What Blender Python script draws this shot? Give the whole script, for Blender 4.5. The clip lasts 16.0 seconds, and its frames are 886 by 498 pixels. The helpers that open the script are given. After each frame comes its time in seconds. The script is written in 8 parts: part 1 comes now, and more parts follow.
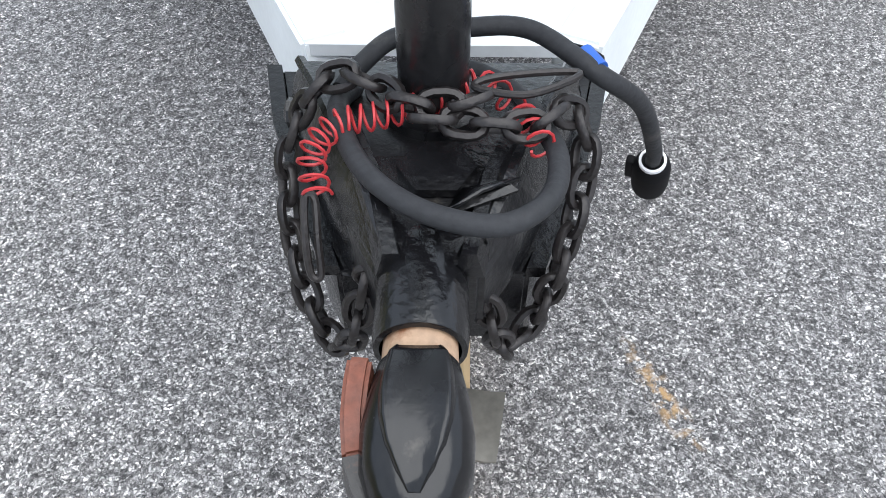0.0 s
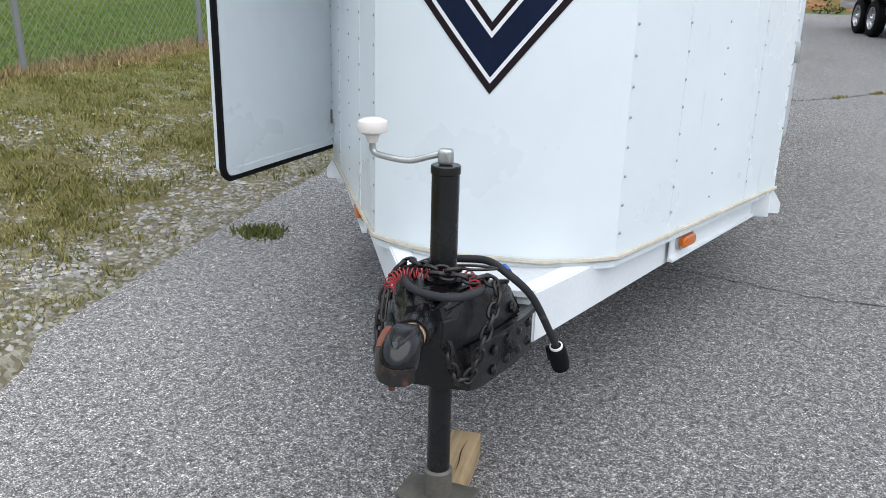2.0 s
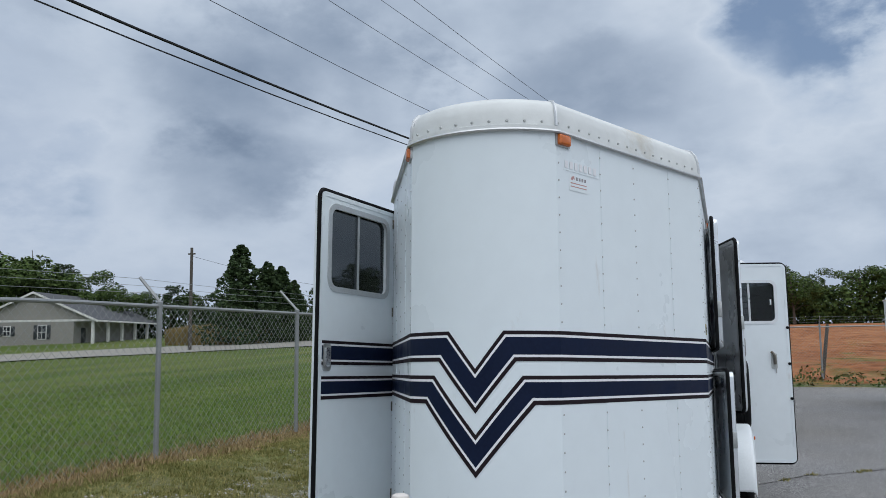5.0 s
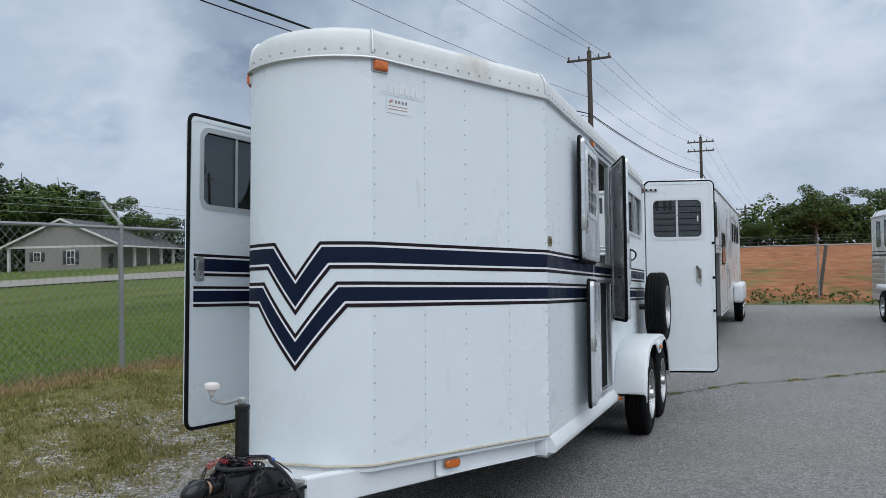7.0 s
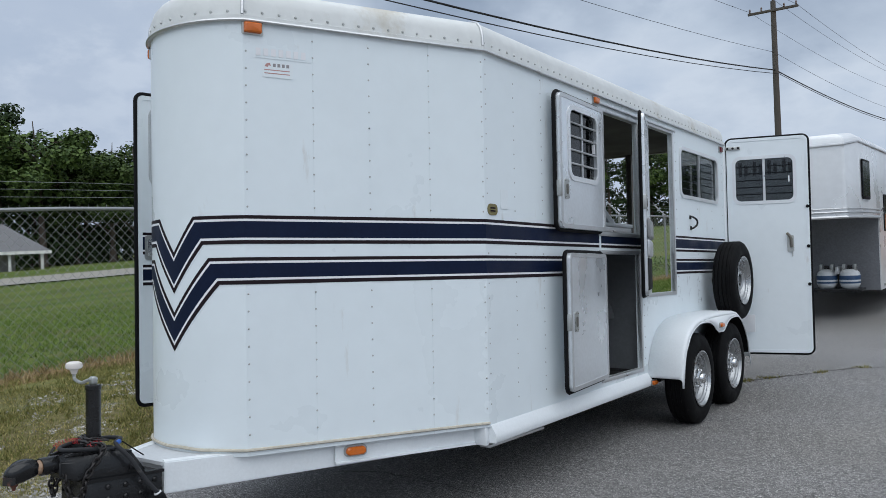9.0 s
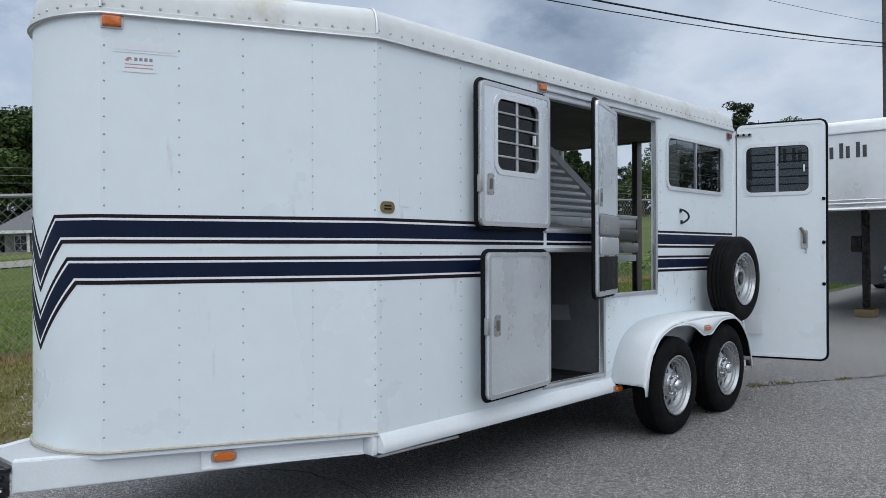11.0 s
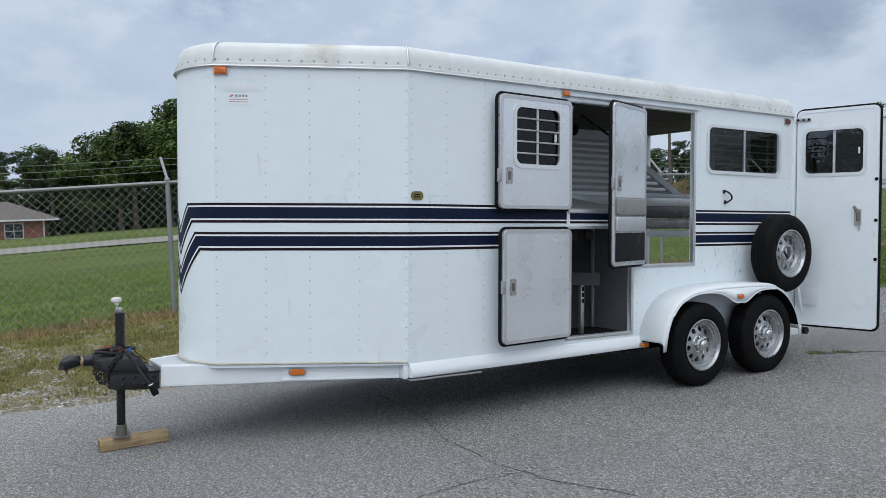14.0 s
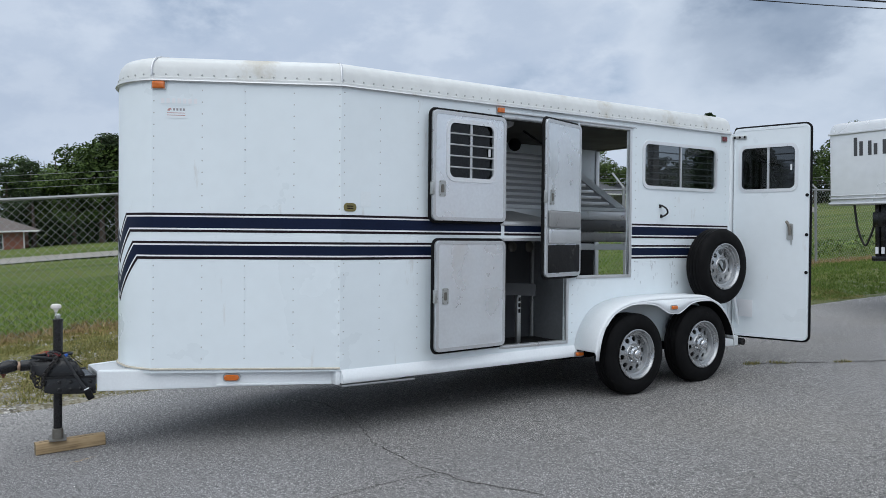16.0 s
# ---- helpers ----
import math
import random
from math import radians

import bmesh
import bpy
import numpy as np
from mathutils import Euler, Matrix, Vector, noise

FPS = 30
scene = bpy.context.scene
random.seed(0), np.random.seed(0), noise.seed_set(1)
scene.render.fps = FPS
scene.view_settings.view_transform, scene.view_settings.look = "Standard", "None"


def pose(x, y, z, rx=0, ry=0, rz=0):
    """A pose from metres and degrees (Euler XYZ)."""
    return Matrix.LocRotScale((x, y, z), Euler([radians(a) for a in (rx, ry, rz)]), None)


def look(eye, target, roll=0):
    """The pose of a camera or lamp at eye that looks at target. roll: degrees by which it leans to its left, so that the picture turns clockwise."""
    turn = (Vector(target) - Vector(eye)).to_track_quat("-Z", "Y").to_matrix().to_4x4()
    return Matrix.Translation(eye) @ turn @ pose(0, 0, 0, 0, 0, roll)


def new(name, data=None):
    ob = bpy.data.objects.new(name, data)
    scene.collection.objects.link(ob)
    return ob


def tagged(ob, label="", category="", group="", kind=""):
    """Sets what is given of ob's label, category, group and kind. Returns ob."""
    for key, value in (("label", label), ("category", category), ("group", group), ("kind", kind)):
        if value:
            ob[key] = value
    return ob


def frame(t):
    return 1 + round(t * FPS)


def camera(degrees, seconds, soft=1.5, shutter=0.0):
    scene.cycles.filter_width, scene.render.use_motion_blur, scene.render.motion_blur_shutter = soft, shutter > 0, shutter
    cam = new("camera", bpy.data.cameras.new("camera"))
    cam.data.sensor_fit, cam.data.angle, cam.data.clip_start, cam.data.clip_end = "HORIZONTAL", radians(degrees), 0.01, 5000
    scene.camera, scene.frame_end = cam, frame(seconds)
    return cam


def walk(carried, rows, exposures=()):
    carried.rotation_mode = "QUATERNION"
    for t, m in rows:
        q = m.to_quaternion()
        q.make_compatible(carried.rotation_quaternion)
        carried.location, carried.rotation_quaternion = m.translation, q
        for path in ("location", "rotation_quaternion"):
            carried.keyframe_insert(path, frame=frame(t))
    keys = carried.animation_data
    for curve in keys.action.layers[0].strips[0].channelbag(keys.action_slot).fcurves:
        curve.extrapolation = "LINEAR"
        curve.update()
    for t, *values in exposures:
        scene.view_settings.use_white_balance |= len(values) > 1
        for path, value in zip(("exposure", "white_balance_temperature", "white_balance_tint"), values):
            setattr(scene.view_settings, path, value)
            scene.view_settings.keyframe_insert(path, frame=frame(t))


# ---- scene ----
cam = camera(57.7, 16.0, soft=0.85)
PATH = [
    (0, (0.01, -0.03, 1.145), (-0.024, 1.217, -0.418), 0.1),
    (0.5, (0.042, -0.294, 1.172), (-0.081, 1.045, -0.308), 0.3),
    (1, (0.181, -0.558, 1.194), (-0.039, 0.866, -0.193), 1.8),
    (1.5, (0.367, -0.834, 1.248), (-0.006, 0.778, 0.124), 1.5),
    (2, (0.417, -1.146, 1.352), (-0.054, 0.676, 0.676), 0.9),
    (2.5, (0.553, -1.367, 1.453), (-0.011, 0.535, 1.197), 1.0),
    (3, (0.734, -1.613, 1.525), (0.1, 0.284, 1.552), 0.6),
    (3.5, (0.8, -1.841, 1.587), (0.14, 0.034, 1.804), 0.0),
    (3.7, (0.823, -1.93, 1.617), (0.158, -0.062, 1.881), -0.2),
    (5.8, (1.543, -2.732, 1.613), (0.846, -0.864, 1.772), -1.1),
    (6, (1.681, -2.769, 1.593), (0.988, -0.897, 1.729), -1.2),
    (6.5, (1.96, -2.679, 1.561), (1.254, -0.809, 1.641), -1.2),
    (7, (2.198, -2.439, 1.532), (1.434, -0.591, 1.571), -1.2),
    (7.5, (2.559, -2.241, 1.493), (1.691, -0.439, 1.501), -1.4),
    (8, (2.816, -1.956, 1.483), (1.829, -0.217, 1.475), -1.8),
    (8.5, (3.09, -1.658, 1.493), (1.989, 0.012, 1.481), -2.1),
    (9, (3.34, -1.369, 1.468), (2.148, 0.238, 1.462), -2.4),
    (9.5, (3.481, -1.064, 1.481), (2.217, 0.486, 1.48), -2.8),
    (10, (3.723, -0.799, 1.462), (2.4, 0.702, 1.46), -2.9),
    (10.2, (3.759, -0.724, 1.473), (2.438, 0.777, 1.462), -2.5),
    (12.3, (4.796, -0.256, 1.588), (3.231, 0.984, 1.463), -1.3),
    (12.5, (4.907, -0.279, 1.579), (3.319, 0.929, 1.449), -1.4),
    (13, (5.249, -0.296, 1.557), (3.608, 0.839, 1.422), -1.6),
    (13.5, (5.566, -0.378, 1.557), (3.886, 0.699, 1.433), -1.8),
    (14, (5.794, -0.455, 1.579), (4.096, 0.597, 1.474), -1.8),
    (14.5, (5.945, -0.375, 1.582), (4.244, 0.673, 1.494), -1.7),
    (15, (6.094, -0.255, 1.541), (4.399, 0.803, 1.467), -1.6),
    (15.5, (6.165, -0.224, 1.551), (4.479, 0.849, 1.478), -1.4),
    (16, (6.174, -0.228, 1.547), (4.494, 0.854, 1.477), -1.4),
]
walk(cam, [(t, look(eye, target, roll)) for t, eye, target, roll in PATH],
     exposures=((0.0, 0.84, 6300, 9), (0.8, 0.74, 6300, 9), (1.4, 0.52, 6350, 9), (2.0, 0.38, 6350, 9), (2.5, 0.13, 6300, 9), (3.0, -0.11, 6200, 8), (3.6, -0.26, 6150, 8), (6.0, -0.23, 6200, 8), (8.0, -0.14, 6200, 8), (9.5, -0.22, 6150, 8), (10.2, -0.22, 6150, 8), (12.3, -0.08, 6200, 8), (16.0, -0.08, 6200, 8)))


# ---- sky and sun ----
world = bpy.data.worlds.new("sky")
scene.world = world
world.use_nodes = True
wn, wl = world.node_tree.nodes, world.node_tree.links
wn.clear()
SUN_EL, SUN_AZ = 69.0, 138.0


def wnode(kind, **values):
    n = wn.new(kind)
    for k, v in values.items():
        n.inputs[k.replace("_", " ")].default_value = v
    return n


sky = wn.new("ShaderNodeTexSky")
sky.sky_type = "NISHITA"
sky.sun_disc = False
sky.sun_elevation = radians(SUN_EL)
sky.sun_rotation = radians(SUN_AZ)
sky.dust_density = 2.0
sky_gain = wn.new("ShaderNodeVectorMath")
sky_gain.operation = "SCALE"
sky_gain.inputs["Scale"].default_value = 0.1
wl.new(sky.outputs["Color"], sky_gain.inputs[0])
coord = wn.new("ShaderNodeTexCoord")


def wmath(op, a, b=None, c=None):
    n = wn.new("ShaderNodeMath")
    n.operation = op
    for k, v in enumerate((a, b, c)):
        if isinstance(v, (int, float)):
            n.inputs[k].default_value = v
        elif v is not None:
            wl.new(v, n.inputs[k])
    return n.outputs[0]


def wspan(src, a, z, lo=0.0, hi=1.0):
    n = wn.new("ShaderNodeMapRange")
    n.interpolation_type = "SMOOTHSTEP"
    for k, v in (("From Min", a), ("From Max", z), ("To Min", lo), ("To Max", hi)):
        n.inputs[k].default_value = v
    wl.new(src, n.inputs["Value"])
    return n.outputs[0]


def wblend(f, a, b):
    n = wn.new("ShaderNodeMix")
    n.data_type = "RGBA"
    wl.new(f, n.inputs["Factor"])
    for k, v in (("A", a), ("B", b)):
        if isinstance(v, tuple):
            n.inputs[k].default_value = (*v, 1)
        else:
            wl.new(v, n.inputs[k])
    return n.outputs["Result"]


def wnoise(vec, scale, detail, rough, distortion=0.0):
    n = wnode("ShaderNodeTexNoise", Scale=scale, Detail=detail, Roughness=rough, Distortion=distortion)
    wl.new(vec, n.inputs["Vector"])
    return n.outputs["Fac"]


def towards(azimuth, elevation, wide, tall):
    """How near the view is to a direction: 0 there, 1 at the given half widths in degrees."""
    a, e = radians(azimuth), radians(elevation)
    d = wn.new("ShaderNodeVectorMath")
    d.operation = "SUBTRACT"
    d.inputs[1].default_value = (-math.sin(a) * math.cos(e), math.cos(a) * math.cos(e), math.sin(e))
    wl.new(coord.outputs["Generated"], d.inputs[0])
    m = wn.new("ShaderNodeVectorMath")
    m.operation = "MULTIPLY"
    m.inputs[1].default_value = (1 / radians(wide), 1 / radians(wide), 1 / radians(tall))
    wl.new(d.outputs[0], m.inputs[0])
    n = wn.new("ShaderNodeVectorMath")
    n.operation = "LENGTH"
    wl.new(m.outputs[0], n.inputs[0])
    return n.outputs["Value"]


# clouds flatter than they are wide, crowding a little towards the horizon
sep = wn.new("ShaderNodeSeparateXYZ")
wl.new(coord.outputs["Generated"], sep.inputs[0])
height = wmath("MAXIMUM", sep.outputs["Z"], 0.0)
flat = wn.new("ShaderNodeCombineXYZ")
wl.new(sep.outputs["X"], flat.inputs["X"])
wl.new(sep.outputs["Y"], flat.inputs["Y"])
wl.new(wmath("MULTIPLY", wmath("POWER", height, 0.85), 1.7), flat.inputs["Z"])
shift = wn.new("ShaderNodeVectorMath")
shift.operation = "ADD"
shift.inputs[1].default_value = (3.1, 1.7, 0.4)
wl.new(flat.outputs[0], shift.inputs[0])
billow = wnoise(shift.outputs[0], 3.3, 11.0, 0.5, 0.15)
wisp = wnoise(shift.outputs[0], 10.0, 9.0, 0.58)
ragged = wmath("MULTIPLY_ADD", wisp, 1.5, -0.75)
dense = wmath("MULTIPLY_ADD", wisp, 0.2, wmath("MULTIPLY_ADD", billow, 0.55, 0.155))
# heavy grey bank over the lane, a lesser one ahead, pale thin cloud to the west
for azimuth, elevation, wide, tall, gain in ((31, 17, 11, 7, 0.17), (36, 11.5, 7, 4, 0.14), (8, 17, 11, 4, 0.11), (22, 26, 18, 6, 0.08), (48, 15, 7, 9, -0.045), (20, 9, 9, 4, -0.03), (-4, 20, 6, 4, -0.13)):
    near = wspan(wmath("ADD", towards(azimuth, elevation, wide, tall), ragged), 1.25, 0.35, 0.0, gain)
    dense = wmath("ADD", dense, near)
thin = wspan(towards(72, 11, 34, 17), 1.0, 0.6)
cloud = wn.new("ShaderNodeValToRGB")
e = cloud.color_ramp.elements
e[0].position, e[0].color = 0.36, (0.34, 0.45, 0.65, 1)
e[1].position, e[1].color = 0.78, (0.24, 0.305, 0.415, 1)
for p, c in ((0.43, (0.53, 0.615, 0.75, 1)), (0.51, (0.70, 0.76, 0.855, 1)), (0.575, (0.58, 0.65, 0.76, 1)), (0.65, (0.43, 0.50, 0.615, 1)), (0.72, (0.33, 0.40, 0.515, 1))):
    e.new(p).color = c
wl.new(dense, cloud.inputs[0])
veil = wblend(wspan(wisp, 0.44, 0.66), (0.50, 0.575, 0.71), (0.63, 0.695, 0.81))
clouded = wblend(wmath("MULTIPLY", thin, 0.75), cloud.outputs[0], veil)
hazy = wblend(wspan(height, 0.17, 0.02, 0.0, 0.75), clouded, (0.57, 0.64, 0.755))
# the clear sky shows a little through the thinnest parts
gaps = wspan(dense, 0.46, 0.36, 0.0, 0.55)
mixed = wblend(gaps, hazy, sky_gain.outputs[0])
back = wn.new("ShaderNodeBackground")
back.inputs["Strength"].default_value = 1.0
wl.new(mixed, back.inputs["Color"])
out = wn.new("ShaderNodeOutputWorld")
wl.new(back.outputs[0], out.inputs["Surface"])

sun = new("sun", bpy.data.lights.new("sun", "SUN"))
sun.data.energy, sun.data.angle, sun.data.color = 2.3, radians(90), (1.0, 0.97, 0.93)
az = radians(SUN_AZ)
sun.matrix_world = look((0, 0, 30), (-math.sin(az) * math.cos(radians(SUN_EL)), -math.cos(az) * math.cos(radians(SUN_EL)), 30 - math.sin(radians(SUN_EL))))


# ---- materials ----
def graph(name):
    m = bpy.data.materials.new(name)
    m.use_nodes = True
    return m, m.node_tree.nodes, m.node_tree.links, m.node_tree.nodes["Principled BSDF"]


def surface(name, base, rough=0.5, metal=0.0, spread=0.12, coarse=3.0, fine=60.0, bump=0.0, stain=None, stain_at=0.62, stain_scale=2.0, stain_stretch=(1, 1, 1), coat=0.0, per_object=0.0, rough_var=0.15):
    """Base colour broken up at two scales, with stains of their own shape and fine relief."""
    m, n, l, b = graph(name)
    tc = n.new("ShaderNodeTexCoord")
    n1, n2 = n.new("ShaderNodeTexNoise"), n.new("ShaderNodeTexNoise")
    n1.inputs["Scale"].default_value, n1.inputs["Detail"].default_value = coarse, 5
    n2.inputs["Scale"].default_value, n2.inputs["Detail"].default_value = fine, 4
    for k in (n1, n2):
        l.new(tc.outputs["Object"], k.inputs["Vector"])
    add = n.new("ShaderNodeMath")
    add.operation = "MULTIPLY_ADD"
    add.inputs[1].default_value = 0.5
    half = n.new("ShaderNodeMath")
    half.operation = "MULTIPLY"
    half.inputs[1].default_value = 0.5
    l.new(n2.outputs["Fac"], half.inputs[0])
    l.new(n1.outputs["Fac"], add.inputs[0])
    l.new(half.outputs[0], add.inputs[2])
    ramp = n.new("ShaderNodeMapRange")
    ramp.inputs["From Min"].default_value, ramp.inputs["From Max"].default_value = 0.3, 0.7
    ramp.inputs["To Min"].default_value, ramp.inputs["To Max"].default_value = 1 - spread, 1 + spread
    l.new(add.outputs[0], ramp.inputs["Value"])
    tone = n.new("ShaderNodeVectorMath")
    tone.operation = "SCALE"
    tone.inputs[0].default_value = base
    l.new(ramp.outputs[0], tone.inputs["Scale"])
    colour = tone.outputs[0]
    if per_object:
        info = n.new("ShaderNodeObjectInfo")
        r2 = n.new("ShaderNodeMapRange")
        r2.inputs["To Min"].default_value, r2.inputs["To Max"].default_value = 1 - per_object, 1 + per_object
        l.new(info.outputs["Random"], r2.inputs["Value"])
        t2 = n.new("ShaderNodeVectorMath")
        t2.operation = "SCALE"
        l.new(colour, t2.inputs[0])
        l.new(r2.outputs[0], t2.inputs["Scale"])
        colour = t2.outputs[0]
    if stain:
        mp = n.new("ShaderNodeMapping")
        mp.inputs["Scale"].default_value = stain_stretch
        l.new(tc.outputs["Object"], mp.inputs["Vector"])
        n3 = n.new("ShaderNodeTexNoise")
        n3.inputs["Scale"].default_value, n3.inputs["Detail"].default_value, n3.inputs["Roughness"].default_value = stain_scale, 8, 0.65
        l.new(mp.outputs[0], n3.inputs["Vector"])
        r3 = n.new("ShaderNodeMapRange")
        r3.inputs["From Min"].default_value, r3.inputs["From Max"].default_value = stain_at, stain_at + 0.14
        l.new(n3.outputs["Fac"], r3.inputs["Value"])
        mx = n.new("ShaderNodeMix")
        mx.data_type = "RGBA"
        mx.inputs["B"].default_value = (*stain, 1)
        l.new(r3.outputs[0], mx.inputs["Factor"])
        l.new(colour, mx.inputs["A"])
        colour = mx.outputs["Result"]
    l.new(colour, b.inputs["Base Color"])
    rr = n.new("ShaderNodeMapRange")
    rr.inputs["From Min"].default_value, rr.inputs["From Max"].default_value = 0.3, 0.7
    rr.inputs["To Min"].default_value, rr.inputs["To Max"].default_value = max(rough - rough_var, 0.02), min(rough + rough_var, 1)
    l.new(n1.outputs["Fac"], rr.inputs["Value"])
    l.new(rr.outputs[0], b.inputs["Roughness"])
    if max(base) < 0.04 and rough <= 0.42:
        b.inputs["Specular IOR Level"].default_value = 0.48
    if max(base) < 0.04 and rough > 0.42:
        b.inputs["Specular IOR Level"].default_value = 0.14
    b.inputs["Metallic"].default_value = metal
    b.inputs["Coat Weight"].default_value = coat
    if bump:
        bp = n.new("ShaderNodeBump")
        bp.inputs["Strength"].default_value, bp.inputs["Distance"].default_value = 1.0, bump
        l.new(n2.outputs["Fac"], bp.inputs["Height"])
        l.new(bp.outputs[0], b.inputs["Normal"])
    return m


WHITE = surface("white_paint", (0.775, 0.835, 0.865), 0.36, spread=0.025, coarse=1.6, fine=9, bump=0.0012, stain=(0.58, 0.57, 0.54), stain_at=0.64, stain_scale=3.0, stain_stretch=(2.2, 2.2, 0.5))
DOOR_WHITE = surface("door_white", (0.765, 0.815, 0.845), 0.36, spread=0.03, coarse=2, fine=12, bump=0.0006, stain=(0.6, 0.59, 0.57), stain_at=0.66, stain_scale=4, stain_stretch=(2, 2, 0.6))
FRAME_WHITE = surface("frame_white", (0.78, 0.81, 0.83), 0.42, spread=0.05, coarse=5, fine=70, bump=0.0005, stain=(0.36, 0.27, 0.2), stain_at=0.72, stain_scale=7)
ROOF_WHITE = surface("roof_white", (0.68, 0.695, 0.685), 0.42, spread=0.08, coarse=1.4, fine=14, bump=0.002, stain=(0.50, 0.47, 0.40), stain_at=0.56, stain_scale=2.2)
NAVY = surface("navy_vinyl", (0.006, 0.012, 0.036), 0.45, spread=0.2, coarse=5, fine=60)
BROWN = surface("dark_brown_vinyl", (0.016, 0.010, 0.013), 0.6, spread=0.25, coarse=8, fine=80)
PIN_WHITE = surface("white_vinyl", (0.82, 0.82, 0.84), 0.4, spread=0.03)
ALU = surface("brushed_aluminium", (0.62, 0.63, 0.64), 0.42, metal=0.75, spread=0.1, coarse=4, fine=90, bump=0.0004, stain=(0.42, 0.40, 0.37), stain_at=0.62, stain_scale=5, stain_stretch=(1, 1, 0.4))
PALE_ALU = surface("pale_aluminium", (0.74, 0.76, 0.78), 0.38, metal=0.4, spread=0.06, coarse=5, fine=90, bump=0.0003)
ALU_DOOR = surface("dull_aluminium", (0.76, 0.79, 0.82), 0.32, metal=0.62, spread=0.07, coarse=3, fine=40, bump=0.0005, stain=(0.56, 0.54, 0.51), stain_at=0.66, stain_scale=3.2, stain_stretch=(2, 2, 0.4))
GASKET = surface("black_rubber", (0.006, 0.006, 0.007), 0.7, spread=0.3, fine=60)
BLACK = surface("worn_black_paint", (0.007, 0.007, 0.008), 0.24, spread=0.4, coarse=9, fine=120, bump=0.0012, stain=(0.05, 0.045, 0.038), stain_at=0.6, stain_scale=14, rough_var=0.14)
CHAIN = surface("dark_rusty_steel", (0.024, 0.021, 0.021), 0.38, metal=0.3, spread=0.4, coarse=30, fine=200, bump=0.0008, stain=(0.10, 0.035, 0.025), stain_at=0.66, stain_scale=16)
RUST = surface("rusty_steel", (0.15, 0.048, 0.028), 0.6, spread=0.4, coarse=30, fine=160, bump=0.0012, stain=(0.42, 0.30, 0.22), stain_at=0.70, stain_scale=35)
TAN_RUST = surface("worn_tan_shaft", (0.40, 0.27, 0.18), 0.5, spread=0.25, coarse=40, fine=200, stain=(0.20, 0.075, 0.03), stain_at=0.48, stain_scale=30)
STEEL = surface("zinc_steel", (0.46, 0.47, 0.46), 0.4, metal=0.8, spread=0.15, coarse=12, fine=120, bump=0.0004)
PLATE = surface("weathered_plate_steel", (0.17, 0.16, 0.14), 0.55, metal=0.5, spread=0.25, coarse=12, fine=90, bump=0.0008, stain=(0.2, 0.13, 0.08), stain_at=0.6, stain_scale=10)
RED = surface("red_coated_wire", (0.42, 0.03, 0.035), 0.4, spread=0.15, fine=100)
CABLE = surface("grey_black_cable", (0.032, 0.033, 0.036), 0.55, spread=0.25, coarse=18, fine=150, bump=0.0006, stain=(0.09, 0.085, 0.08), stain_at=0.62, stain_scale=16)
BLUE = surface("blue_tape", (0.02, 0.10, 0.42), 0.5)
KNOB = surface("ivory_plastic", (0.75, 0.70, 0.66), 0.4, spread=0.05)
TYRE = surface("tyre_rubber", (0.005, 0.005, 0.0055), 0.75, spread=0.3, coarse=7, fine=90, bump=0.001, stain=(0.028, 0.027, 0.025), stain_at=0.62, stain_scale=8)
RIM = surface("silver_rim", (0.42, 0.43, 0.44), 0.30, metal=0.8, spread=0.08, coarse=9, fine=80, stain=(0.34, 0.31, 0.28), stain_at=0.66, stain_scale=9)
HUB = surface("bright_hub", (0.65, 0.66, 0.67), 0.22, metal=0.9, spread=0.06)
AMBER = surface("amber_lens", (0.62, 0.14, 0.008), 0.25, spread=0.08, coat=0.6)
REDLENS = surface("red_lens", (0.13, 0.01, 0.014), 0.25, spread=0.08, coat=0.6)
INSIDE = surface("grey_interior_panel", (0.33, 0.34, 0.35), 0.55, metal=0.2, spread=0.08, coarse=3, fine=30)
INSIDE_DARK = surface("grey_tack_panel", (0.17, 0.18, 0.19), 0.5, spread=0.15, coarse=4, fine=40)
CARPET = surface("dark_grey_carpet", (0.065, 0.068, 0.074), 0.95, spread=0.25, coarse=5, fine=220, bump=0.002)
MAT_RUBBER = surface("black_rubber_lining", (0.018, 0.018, 0.019), 0.7, spread=0.3, coarse=8, fine=60, bump=0.002, stain=(0.1, 0.095, 0.09), stain_at=0.62, stain_scale=12)
GALV = surface("galvanised_pipe", (0.30, 0.31, 0.315), 0.5, metal=0.5, spread=0.12, coarse=6, fine=60)
WIRE = surface("galvanised_wire", (0.34, 0.35, 0.345), 0.5, metal=0.5, spread=0.1)
LINE = surface("black_line", (0.02, 0.02, 0.022), 0.6)
POLE = surface("grey_pole_wood", (0.085, 0.075, 0.065), 0.9, spread=0.25, coarse=1.2, fine=14, bump=0.004)
CERAMIC = surface("brown_insulator", (0.12, 0.08, 0.07), 0.3)
SIDING = surface("taupe_siding", (0.30, 0.285, 0.26), 0.75, spread=0.05, coarse=0.8, fine=10)
TRIM = surface("white_trim", (0.72, 0.71, 0.68), 0.55, spread=0.05, coarse=1, fine=12)
SHINGLE = surface("dark_grey_shingle", (0.075, 0.078, 0.085), 0.9, spread=0.2, coarse=0.7, fine=7, bump=0.01)
SHINGLE_G = surface("grey_shingle", (0.145, 0.145, 0.15), 0.9, spread=0.15, coarse=0.7, fine=7, bump=0.01)
SHINGLE_B = surface("brown_shingle", (0.13, 0.11, 0.10), 0.9, spread=0.2, coarse=0.7, fine=7, bump=0.01)
